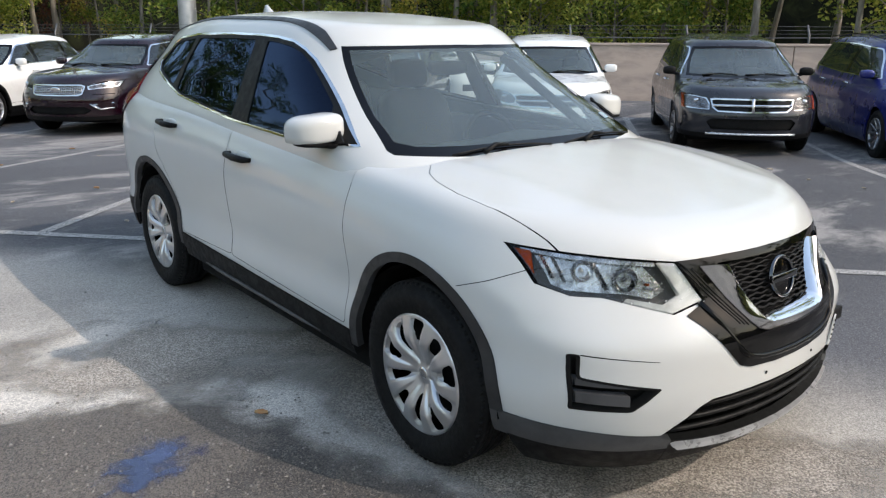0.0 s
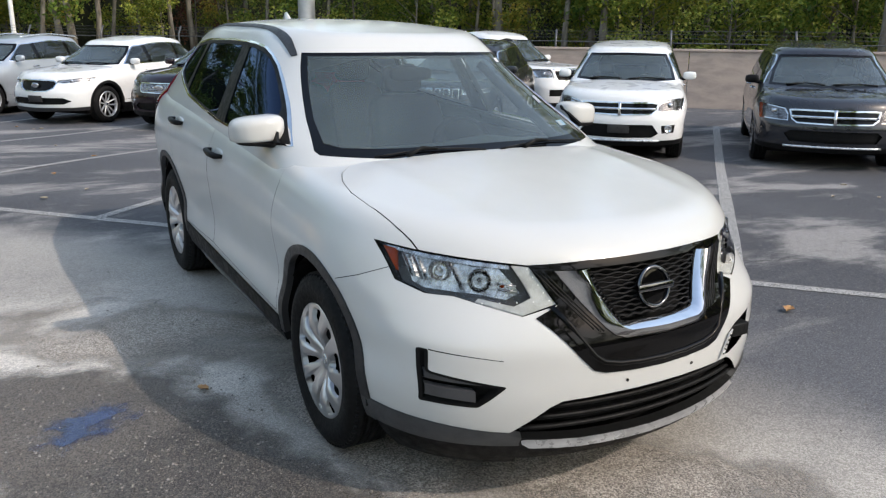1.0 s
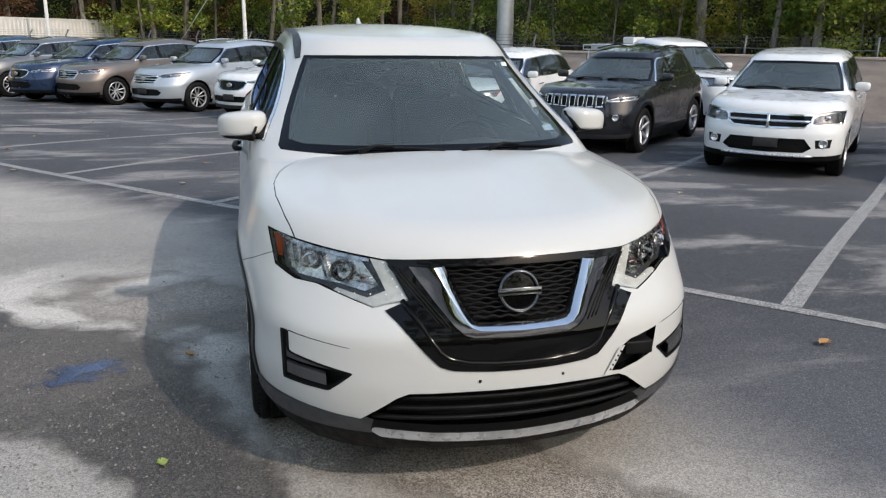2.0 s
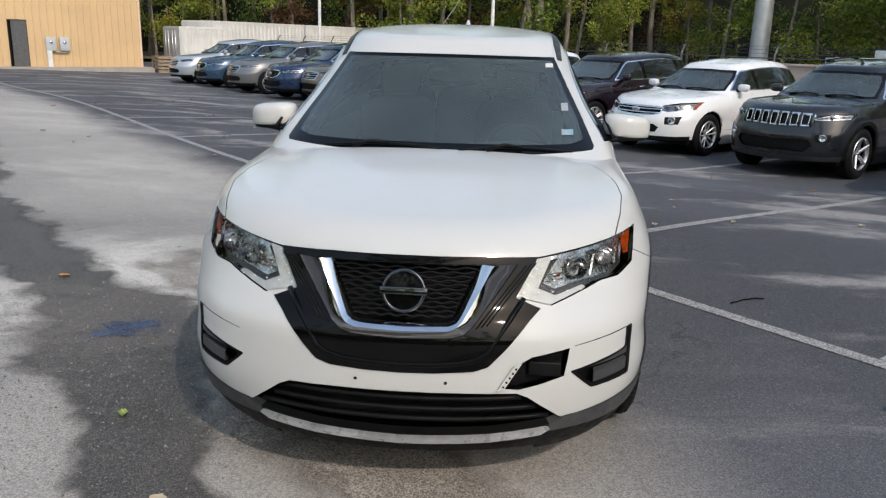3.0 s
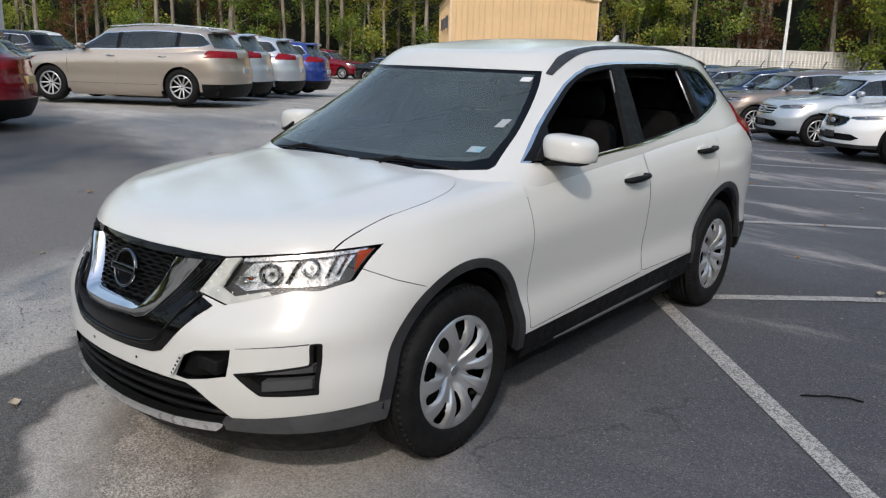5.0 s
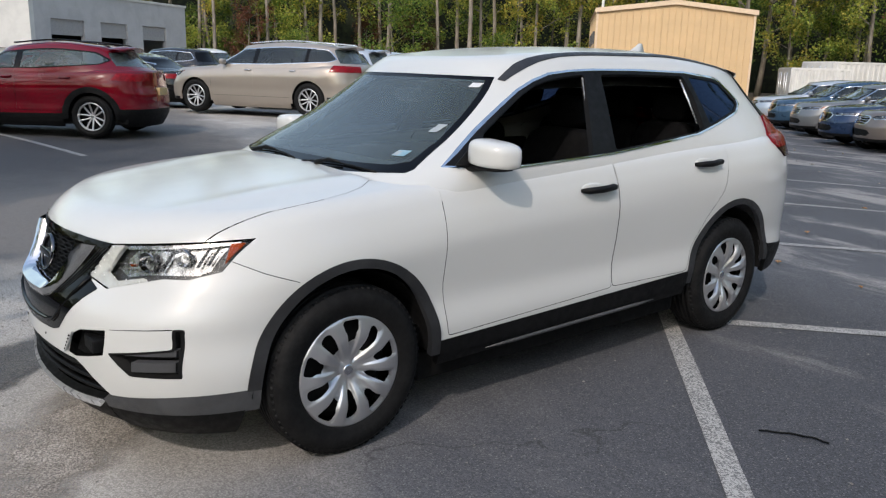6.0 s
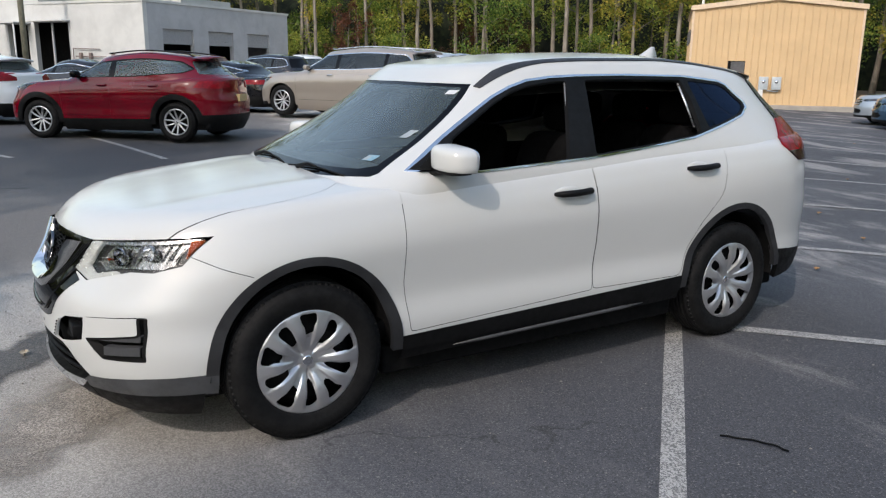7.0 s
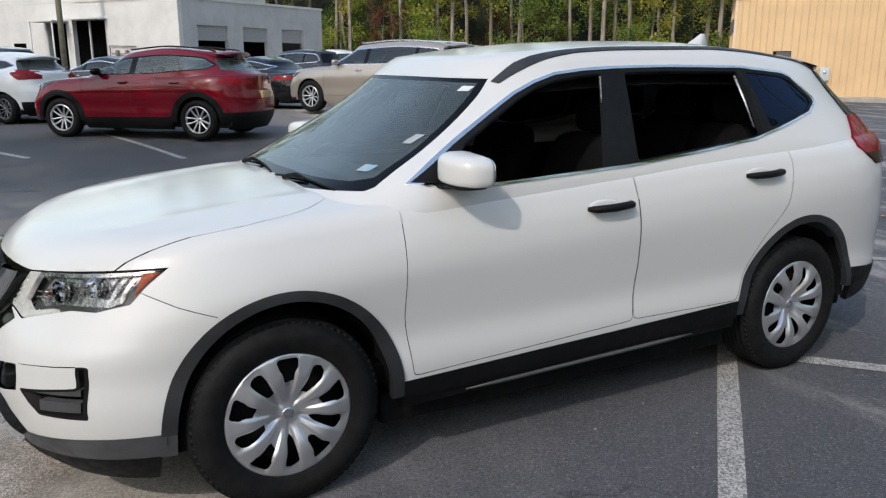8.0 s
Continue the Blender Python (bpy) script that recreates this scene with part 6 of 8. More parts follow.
    eb = suv_body(2.69, 0.90, 0.95, 0.92, 1.03, 1.61, nose=-0.12)
    make_car("suv", "white SUV with three bar chrome grille", white, eb, parked(4.83, 7.48, 2.69), "chrome", wheel=(0.355, 0.225, 0.23), lamps=[(.90, .875), (.89, .79), (.62, .755), (.52, .77), (.54, .83), (.75, .865)], grille=[(0, .825), (.44, .82), (.53, .80), (.49, .70), (.38, .67), (0, .655)], bars=2, low=[(0, .53), (.42, .53), (.52, .48), (.46, .40), (0, .39)], fogs=[(.72, .60, .045)], cladding=False, plate=True, rails=None)
    lb = suv_body(2.85, 0.95, 1.02, 0.96, 1.08, 1.68, nose=-0.09, cowl=-1.08, wtop=-0.35)
    make_car("suv", "dark burgundy luxury SUV with mesh chrome grille", burgundy, lb, parked(7.41, 7.48, 2.85), "mesh", wheel=(0.37, 0.235, 0.255), rim="twin", spokes=20, lamps=[(.92, .90), (.90, .83), (.58, .80), (.56, .85), (.75, .89)], grille=[(0, .86), (.44, .86), (.50, .83), (.46, .70), (.40, .68), (0, .675)], low=[(0, .50), (.50, .50), (.60, .44), (.50, .38), (0, .37)])
    mb = suv_body(2.70, 0.92, 0.93, 0.92, 1.06, 1.66, nose=-0.10)
    shield = dict(lamps=[(.92, .87), (.90, .82), (.60, .80), (.50, .81), (.52, .835), (.75, .86)], grille=[(0, .86), (.40, .85), (.48, .80), (.42, .69), (.28, .635), (0, .62)], bars=0)
    make_car("suv", "white SUV with black shield grille and silver wheels", white, mb, parked(10.13, 7.38, 2.70), "shield", wheel=(0.36, 0.225, 0.25), rim="twin", spokes=10, low=[(0, .52), (.6, .52), (.75, .46), (.6, .40), (0, .39)], cladding=True, plate=True, **shield)
    hex_ = dict(lamps=[(.91, .90), (.88, .83), (.60, .81), (.52, .84), (.60, .87), (.78, .89)], grille=[(0, .88), (.42, .87), (.48, .82), (.40, .66), (0, .65)], bars=3)
    hb = suv_body(2.67, 0.88, 0.92, 0.92, 1.07, 1.66, nose=-0.11)
    make_car("suv", "silver SUV with hexagonal barred grille", silver, hb, parked(13.02, 7.32, 2.67), "bars", wheel=(0.35, 0.225, 0.235), low=[(0, .55), (.5, .54), (.6, .47), (.5, .40), (0, .39)], plate=True, rails=SATIN_SILVER, **hex_)
    make_car("suv", "bronze grey SUV in a parked row", bronze, hb, parked(15.99, 7.21, 2.67), "chrome", wheel=(0.35, 0.225, 0.235), low=[(0, .55), (.5, .54), (.6, .47), (.5, .40), (0, .39)], **hex_)
    sb = suv_body(2.70, 0.92, 0.98, 0.92, 1.08, 1.66, nose=-0.11)
    for s, paint, lab, st in ((17.6, navy, "navy blue SUV in a parked row", "shield"), (20.4, grey, "grey SUV with black V grille", "chrome"), (23.1, teal, "teal blue SUV with shield grille", "shield"), (25.8, silver, "silver SUV in a parked row", "bars")):
        spec = shield if st == "shield" else hex_
        make_car("suv", lab, paint, sb, parked(s, 6.9, 2.70, random.uniform(-1, 1)), st, low=[(0, .55), (.5, .54), (.6, .47), (.5, .40), (0, .39)], **spec)
    # second line behind: white pickup, white van with a rack
    pb = make_body(3.43, 0.95, 1.1, 0.97, 1.13, 1.84, -1.25, -0.60, 0.85, 1.0, nose=-0.06, tail=0.08, blunt=4.6, upright=0.05)
    make_car("pickup_truck", "white pickup truck with dark grille", white, pb, on_ground(stall(1.5, 12.6).xy, stall(4.45, 14.35).xy), "dark", wheel=(0.40, 0.26, 0.235), lamps=[(.93, 1.03), (.93, .88), (.70, .88), (.70, 1.03)], grille=[(0, 1.05), (.62, 1.05), (.64, .95), (.60, .80), (0, .80)], bars=2, low=[(0, .62), (.8, .62), (.8, .48), (0, .48)])
    # ladder rack with a white tool case over the bed of the pickup
    rack_paint = surface("white basket steel", (0.62, 0.63, 0.63), (0.52, 0.53, 0.53), 0.45)
    rack = thing("ladder_rack", "white steel ladder rack with a tool case on the pickup bed", "rack", on_ground(stall(1.5, 12.6).xy, stall(4.45, 14.35).xy))
    rz, y0, y1, hx = 1.50, 0.55, 2.35, 0.80
    for z in (rz + 0.02, rz + 0.13):
        ring = [(-hx, y0, z), (0, y0 - 0.05, z), (hx, y0, z), (hx, y1, z), (-hx, y1, z)]
        part("basket_rail", tube(ring, 0.016, 6, True), rack_paint, rack)
    for i in range(8):
        y = y0 + 0.08 + (y1 - y0 - 0.16) * i / 7
        part("cross_bar", tube([(-hx, y, rz + 0.02), (hx, y, rz + 0.02)], 0.012, 6), rack_paint, rack)
    for s in (1, -1):
        for i in range(5):
            y = y0 + (y1 - y0) * i / 4
            part("basket_upright", tube([(s * hx, y, rz + 0.02), (s * hx, y, rz + 0.13)], 0.011, 6), rack_paint, rack)
        part("rack_foot", tube([(s * 0.82, 0.9, 1.12), (s * hx, 0.9, rz + 0.02)], 0.02, 6), rack_paint, rack)
        part("rack_foot", tube([(s * 0.82, 2.1, 1.12), (s * hx, 2.1, rz + 0.02)], 0.02, 6), rack_paint, rack)
    part("case", boxes(((-0.75, 0.7, rz + 0.035), (0.7, 2.1, rz + 0.16)), ((-0.15, 1.2, rz + 0.16), (0.2, 1.6, rz + 0.33)), bevel=0.02), rack_paint, rack, "white plastic case")


def build_far_side():
    red = car_paint("deep red metallic paint", (0.125, 0.0007, 0.007), 0.0, 0.2, 0.0, 0.01, 0.8)
    beige = car_paint("pepperdust metallic paint", (0.36, 0.315, 0.27), 0.5, 0.35, 0.05)
    white = MATS["plain white paint"]
    silver = MATS["silver metallic paint"]
    black = car_paint("black paint", (0.004, 0.004, 0.005), 0.0, 0.25, 0.004)
    blue = car_paint("bright blue metallic paint", (0.015, 0.04, 0.22), 0.3, 0.3, 0.03)
    front = dict(lamps=LAMP_SLIM, grille=[(0, .86), (.42, .85), (.46, .80), (.40, .66), (0, .65)], bars=2)
    cb = suv_body(2.57, 0.86, 0.86, 0.885, 1.02, 1.53, cowl=-0.95, wtop=-0.30, rtop=1.62, rbot=2.02, nose=-0.10, tail=0.06)
    # the crossover's pale panes have bright reflections put into their film
    make_car("crossover", "deep red crossover with black wheel arches and roof rails", red, cb, on_ground((-11.80, -1.21), (-10.12, 0.73), 0.0, 0.78), "shield", wheel=(0.335, 0.215, 0.225), rim="twin", spokes=10, cladding=True, rails=GLOSS_BLACK, tails=[(1.62, .92), (1.70, 1.03), (2.3, 1.01), (2.3, .93), (1.95, .90)], rear=True, trim=GLOSS_BLACK, mirror_mat=GLOSS_BLACK, arch=0.135, pane_glass=clear_glass("pale side window glass", (0.85, 0.93, 0.95), 0.72, 0.01, 0.10), **front)
    tb = make_body(3.07, 1.0, 1.12, 0.995, 1.10, 1.70, -1.15, -0.45, 2.2, 2.6, nose=-0.10, tail=0.06, blunt=3.8)
    tl = [(2.05, 1.02), (2.12, 1.17), (2.9, 1.14), (2.9, 1.02)]
    make_car("suv", "beige metallic large SUV seen from its side", beige, tb, on_ground((-15.35, 4.60), (-12.73, 6.19), 0.06, 0.87), "chrome", wheel=(0.385, 0.245, 0.255), rim="twin", spokes=10, rails=SATIN_SILVER, tails=tl, rear=True, **front)
    f = (Vector((-15.35, 4.60)) - Vector((-12.73, 6.19))).normalized()
    right = Vector((f.y, -f.x))
    right = right if right.y > 0 else -right
    sb = suv_body(2.72, 0.92, 1.0, 0.93, 1.10, 1.72)
    for i, (p, lab) in enumerate(((silver, "silver SUV seen from behind"), (silver, "pale silver SUV seen from behind"), (blue, "bright blue SUV seen from behind"))):
        back = Vector((-12.73, 6.19)) + right * (2.75 * (i + 1) + 0.87) + f * 0.35
        make_car("suv", lab, p, sb, on_ground(back + f * 2.72, back, 0.03), "bars", rear=True, tails=[(1.8, 1.05), (1.85, 1.22), (2.6, 1.18), (2.6, 1.05)], **front)
    se = make_body(2.85, 0.92, 1.05, 0.92, 0.93, 1.42, -0.85, -0.05, 1.25, 1.95, nose=-0.14, tail=0.03)
    make_car("sedan", "black sedan with bright wheels", black, se, on_ground((-24.26, 27.0), (-27.1, 26.34), 0.0, -0.8), "chrome", wheel=(0.335, 0.215, 0.235), **front)
    # rows towards the white workshop
    hat = make_body(2.49, 0.80, 0.70, 0.86, 0.98, 1.47, -0.92, -0.28, 1.45, 1.85, nose=-0.12, tail=0.08)
    make_car("hatchback", "white hatchback with tall red tail lamps", white, hat, on_ground((-17.8, -2.95), (-15.8, -1.45)), "chrome", wheel=(0.31, 0.2, 0.215), rim_mat=MATS["dark machined rim"], tails=[(1.62, .90), (1.44, 1.02), (1.40, 1.24), (1.60, 1.20), (1.92, .93)], rear=True, **front)
    make_car("suv", "black SUV beside the hatchback", black, sb, on_ground((-16.5, -7.6), (-15.0, -5.4)), "bars", tails=[(1.8, 1.05), (1.85, 1.22), (2.6, 1.18), (2.6, 1.05)], **front)
    make_car("sedan", "black sedan with red tail lamps", black, se, on_ground((-20.9, 3.6), (-18.3, 5.0)), "bars", tails=[(1.7, .78), (1.75, .90), (2.6, .90), (2.6, .78)], **front)
    make_car("sedan", "dark grey sedan near the workshop", MATS["slate metallic paint"], se, on_ground((-26.5, 2.5), (-24.2, 4.0)), "bars", **front)
    make_car("sedan", "dark sedan parked before the workshop", MATS["graphite metallic paint"], se, on_ground((-23.8, -0.4), (-21.9, 1.5)), "bars", **front)
    make_car("suv", "dark SUV far down the lot", MATS["graphite metallic paint"], sb, on_ground((-28.0, 7.2), (-25.6, 8.7)), "bars", **front)
    make_car("suv", "dark SUV behind the hatchback", MATS["slate metallic paint"], sb, on_ground((-27.5, -3.2), (-25.2, -1.7)), "bars", **front)
    make_car("pickup_truck", "white pickup at the lot's edge", white, make_body(3.6, 0.98, 1.2, 1.0, 1.16, 1.90, -1.25, -0.60, 0.85, 1.0, nose=-0.06, tail=0.08, blunt=4.6), on_ground((-30.0, 12.5), (-33.2, 11.0)), "dark", wheel=(0.40, 0.26, 0.235), **front)
    make_car("suv", "dark red SUV behind the black sedan", red, sb, on_ground((-31.5, 29.3), (-34.0, 28.6)), "bars", **front)
    make_car("sedan", "white car beside the tan building", white, se, on_ground((-27.0, 36.5), (-25.0, 38.3)), "bars", **front)
    make_car("pickup_truck", "dark pickup under the trees", MATS["graphite metallic paint"], make_body(3.4, 0.95, 1.2, .97, 1.12, 1.80, -1.2, -0.60, 0.85, 1.0, nose=-0.06, tail=0.08, blunt=4.6), on_ground((-33.5, 22.5), (-36.0, 24.5)), "dark", wheel=(0.40, 0.26, 0.235), **front)


build_row()
build_far_side()

# ---- paint lines, stains and litter on the ground ----


def wet_asphalt(name, tone, rough, spec, drying=False, fade=False, ragged=2.6):
    m, nt, p = nodes_of(name)
    co = nt.nodes.new("ShaderNodeTexCoord")
    vor = nt.nodes.new("ShaderNodeTexVoronoi")
    nt.links.new(co.outputs["Object"], vor.inputs["Vector"])
    vor.inputs["Scale"].default_value = 185.0
    sc = nt.nodes.new("ShaderNodeSeparateColor")
    nt.links.new(vor.outputs["Color"], sc.inputs["Color"])
    dark = mix_colour(nt, rangemap(nt, noise_of(nt, 1.4, 5.0, 0.6, 0.5), 0.35, 0.7), tone, tuple(c * 1.7 for c in tone))
    if drying:
        sp = nt.nodes.new("ShaderNodeVectorMath")
        sp.operation = "DISTANCE"
        nt.links.new(co.outputs["Object"], sp.inputs[0])
        sp.inputs[1].default_value = (-1.95, -0.75, 0)
        half = nt.nodes.new("ShaderNodeMath")
        half.operation = "ADD"
        nt.links.new(sp.outputs["Value"], half.inputs[0])
        nt.links.new(rangemap(nt, noise_of(nt, 2.0, 5.0, 0.65, 0.5), 0.3, 0.7, -0.5, 0.5), half.inputs[1])
        dark = mix_colour(nt, rangemap(nt, half.outputs[0], 0.3, 1.25, 1.0, 0.0), dark, (0.115, 0.10, 0.086))
    pit = nt.nodes.new("ShaderNodeVectorMath")
    pit.operation = "SCALE"
    nt.links.new(dark, pit.inputs[0])
    nt.links.new(rangemap(nt, sc.outputs["Green"], 0.0, 1.0, 0.45, 1.6), pit.inputs["Scale"])
    stones = mix_colour(nt, rangemap(nt, sc.outputs["Red"], 0.62, 0.98, 0.0, 0.7), pit.outputs[0], (0.24, 0.205, 0.17))
    nt.links.new(stones if rough > 0.2 else dark, p.inputs["Base Color"])
    p.inputs["Roughness"].default_value = rough
    p.inputs["Specular IOR Level"].default_value = spec
    bump(nt, p, rangemap(nt, vor.outputs["Distance"], 0.1, 0.7, 1.0, 0.0), 0.6 if rough > 0.2 else 0.03, 0.004)
    if drying or fade:
        # wet edges fade out raggedly into the dry surface
        wet = nt.nodes.new("ShaderNodeAttribute")
        wet.attribute_name = "wetness"
        edge = nt.nodes.new("ShaderNodeMath")
        edge.operation = "ADD"
        nt.links.new(wet.outputs["Fac"], edge.inputs[0])
        nt.links.new(rangemap(nt, noise_of(nt, ragged, 4.0, 0.55, 0.4), 0.25, 0.75, -0.36, 0.36), edge.inputs[1])
        clear = nt.nodes.new("ShaderNodeBsdfTransparent")
        mix = nt.nodes.new("ShaderNodeMixShader")
        nt.links.new(rangemap(nt, edge.outputs[0], 0.05, 0.80, 0.0, 0.9), mix.inputs[0])
        nt.links.new(clear.outputs[0], mix.inputs[1])
        nt.links.new(p.outputs[0], mix.inputs[2])
        nt.links.new(mix.outputs[0], nt.nodes["Material Output"].inputs["Surface"])
    MATS[name] = m
    return m


def strip_between(left, right, jag, lift=0.006):
    """A ragged sheet on the ground between two lines of points."""
    def resample(pts, n):
        pts = [Vector((*p, 0)) for p in pts]
        ls = [0.0]
        for a, b in zip(pts, pts[1:]):
            ls.append(ls[-1] + (b - a).length)
        out = []
        for i in range(n):
            d = ls[-1] * i / (n - 1)
            k = max(j for j in range(len(ls)) if ls[j] <= d + 1e-9)
            k = min(k, len(pts) - 2)
            out.append(pts[k].lerp(pts[k + 1], (d - ls[k]) / max(1e-9, ls[k + 1] - ls[k])))
        return out
    n = 1100
    a, b = resample(left, n), resample(right, n)
    rows = []
    for i in range(n):
        def ragged(p, sgn):
            w = jag * (noise.noise(p * 1.3) * 1.5 + noise.noise(p * 3.1) * 0.8 + noise.noise(p * 7.0) * 0.25)
            return p + Vector((w, w * 0.6, 0)) * sgn
        p, q = ragged(a[i], 1), ragged(b[i], -1)
        row = []
        for j in range(17):
            v = p.lerp(q, j * 1.16 / 16 - 0.08)
            row.append((v.x, v.y, ground_z(v.x, v.y) + lift))
        rows.append(row)
    return from_rows(rows)


def build_marks():
    paint, nt, p = nodes_of("worn line paint")
    wear = rangemap(nt, noise_of(nt, 14.0, 6.0, 0.7, 0.3), 0.42, 0.62)
    chips = rangemap(nt, noise_of(nt, 110.0, 3.0, 0.6), 0.46, 0.56)
    n = nt.nodes.new("ShaderNodeMath")
    n.operation = "MULTIPLY_ADD"
    nt.links.new(wear, n.inputs[0])
    n.inputs[1].default_value = 0.5
    nt.links.new(chips, n.inputs[2])
    nt.links.new(mix_colour(nt, rangemap(nt, n.outputs[0], 0.15, 1.15), (0.38, 0.37, 0.35), (0.13, 0.13, 0.127)), p.inputs["Base Color"])
    p.inputs["Roughness"].default_value = 0.8
    bump(nt, p, noise_of(nt, 150.0, 3.0), 0.4, 0.003)

    def stripe(a, b, w, name="parking_line"):
        a, b = Vector((a.x, a.y, 0)), Vector((b.x, b.y, 0))
        d = (b - a).normalized()
        s = Vector((d.y, -d.x, 0)) * w / 2
        k = max(2, int((b - a).length / 0.6))
        rows = []
        for i in range(k + 1):
            c = a.lerp(b, i / k)
            j = 0.006 * noise.noise(c * 4.0)
            l, r = c + s * (1 + j * 10), c - s * (1 + j * 10)
            rows.append([(l.x, l.y, ground_z(l.x, l.y) + 0.005), (r.x, r.y, ground_z(r.x, r.y) + 0.005)])
        ob = part(name, from_rows(rows), paint)
        return tagged(ob, "worn white painted parking line", "road marking", "painted lines", "structure")
    stripe(stall(-16, 0), stall(34, 0), 0.105)
    for k in range(-5, 13):
        s = -2.22 + 2.66 * k
        if k not in (0,):
            stripe(stall(s, 0.06), stall(s, 10.2), 0.105)
        else:
            stripe(stall(s, 0.06), stall(s, 11.5), 0.125)
    for a, b in (((-9.2, -1.9), (-14.5, -4.6)), ((-8.4, 0.1), (-12.0, -0.6)), ((-13.0, -4.2), (-17.5, -1.2))):
        stripe(Vector(a), Vector(b), 0.1)
    # dark wet run across the aisle
    left = [(-16, 16.4), (-11.6, 10.2), (-7.6, 5.5), (-4.95, 2.05), (-3.75, .85), (-2.72, -.2), (-2.22, -1.0), (-1.72, -1.52), (-1.35, -2.05), (-.93, -2.48), (-.5, -2.95), (.3, -3.7), (1.2, -4.6)]
    right = [(-15.6, 17.0), (-11.9, 11.5), (-7.5, 6.6), (-6.3, 5.2), (-4.5, 2.6), (-3.15, 1.2), (-2.73, .66), (-2.1, .02), (-1.55, -.18), (-1.24, -.42), (-1.10, -.68), (-1.15, -.95), (-1.07, -1.29), (-.95, -1.72), (-.69, -2.12), (-.44, -2.39), (-.15, -2.65), (.6, -3.3), (1.6, -4.3)]
    ob = part("wet_stain", strip_between(left, right, 0.07), wet_asphalt("damp asphalt", (0.050, 0.046, 0.042), 0.5, 0.45, True))
    wetness = ob.data.attributes.new("wetness", "FLOAT", "POINT")
    for i in range(len(ob.data.vertices)):
        wetness.data[i].value = 1.5 * (1 - abs(2 * (i % 17) / 16 - 1)) * min(1, 0.16 + 1.5 * ((i // 17) / 1100) ** 1.6)
    tagged(ob, "dark damp run across the pale asphalt", "stain", kind="structure")
    # pale dust dried along the edge of the damp run, under the car's nose
    inner = [(-2.55, .62), (-1.95, .06), (-1.45, -.2), (-1.16, -.45), (-1.04, -.75), (-1.06, -1.1), (-.93, -1.55), (-.66, -2.0), (-.40, -2.3), (-.12, -2.55), (.3, -2.9)]
    outer = [(-1.95, 1.2), (-1.25, .7), (-.75, .35), (-.42, -.05), (-.25, -.6), (-.25, -1.1), (-.1, -1.5), (.15, -1.8), (.4, -2.05), (.7, -2.3), (1.1, -2.65)]
    dust = part("dust_band", strip_between(inner, outer, 0.09, lift=0.004), wet_asphalt("dried dust", (0.25, 0.226, 0.198), 0.9, 0.3, False, True, 1.7))
    dry = dust.data.attributes.new("wetness", "FLOAT", "POINT")
    for i in range(len(dust.data.vertices)):
        dry.data[i].value = 0.72 * min(1, 1.7 * (1 - abs(2 * (i % 17) / 16 - 1))) * min(1, (i // 17) / 200, (1099 - i // 17) / 200)
    tagged(dust, "pale dried dust beside the damp run", "stain", kind="structure")
    puddle = bmesh.new()
    c = puddle.verts.new((-1.71, -0.76, 0.010))
    ring = []
    for i in range(72):
        t = 2 * math.pi * i / 72
        rr = 0.185 + 0.06 * math.sin(2 * t + 0.6) + 0.05 * noise.noise(Vector((math.cos(t) * 2, math.sin(t) * 2, 3)))
        rr += 0.02 * noise.noise(Vector((math.cos(t) * 9, math.sin(t) * 9, 7)))
        ring.append(puddle.verts.new((-1.71 + rr * 1.05 * math.cos(t), -0.76 + rr * 1.25 * math.sin(t), 0.010)))
    for a, b in zip(ring, ring[1:] + ring[:1]):
        puddle.faces.new((c, a, b))
    # blue of the reflected sky is put into the puddle's base colour
    pool = part("puddle", puddle, wet_asphalt("sky-tinted puddle film", (0.026, 0.040, 0.105), 0.09, 0.6, False, True, 11.0))
    damp = pool.data.attributes.new("wetness", "FLOAT", "POINT")
    for i in range(len(pool.data.vertices)):
        damp.data[i].value = 0.95 if i == 0 else 0.0
    tagged(pool, "thin puddle of water on the stained asphalt, sky blue painted in", "puddle", kind="structure")

    # fallen leaves, scraps and a twig
    leaf_mat = surface("dry leaf", (0.34, 0.15, 0.05), (0.42, 0.27, 0.12), 0.8, scale=30)
    green_mat = surface("green leaf", (0.22, 0.30, 0.06), (0.30, 0.34, 0.10), 0.7, scale=30)
    pale_mat = surface("pale leaf", (0.42, 0.36, 0.26), (0.35, 0.28, 0.2), 0.8, scale=30)

    def leaf(x, y, size, mat, turn):
        bm = bmesh.new()
        mid = [bm.verts.new((0.0, (i / 6 - 0.5) * size, 0.006 + 0.012 * size * math.sin(i * 1.2))) for i in range(7)]
        for s in (1, -1):
            edge = [bm.verts.new((s * size * 0.30 * math.sin(math.pi * (i + 0.35) / 6.7) * (1 + 0.35 * (i % 2)), (i / 6 - 0.5) * size, 0.012 + 0.10 * size)) for i in range(7)]
            for i in range(6):
                q = (mid[i], mid[i + 1], edge[i + 1], edge[i])
                bm.faces.new(q if s > 0 else q[::-1])
        ob = part("fallen_leaf", bm, mat, m=pose(x, y, ground_z(x, y) + 0.008, 0, 0, turn))
        return tagged(ob, "dry fallen leaf lying on the asphalt", "leaf", "fallen leaves")
    leaf(-1.21, -0.665, 0.06, leaf_mat, 40)
    leaf(2.15, -1.25, 0.09, leaf_mat, 110)
    leaf(-0.83, -2.35, 0.07, pale_mat, 80)
    leaf(-1.25, -1.75, 0.06, green_mat, 20)
    rnd = random.Random(5)
    for i in range(90):
        s, r = rnd.uniform(-5, 16), rnd.uniform(-0.5, 6.0) if i % 3 else rnd.uniform(-6, 0)
        v = stall(s, r)
        if abs(v.x) < 1.2 and abs(v.y) < 2.6:
            continue
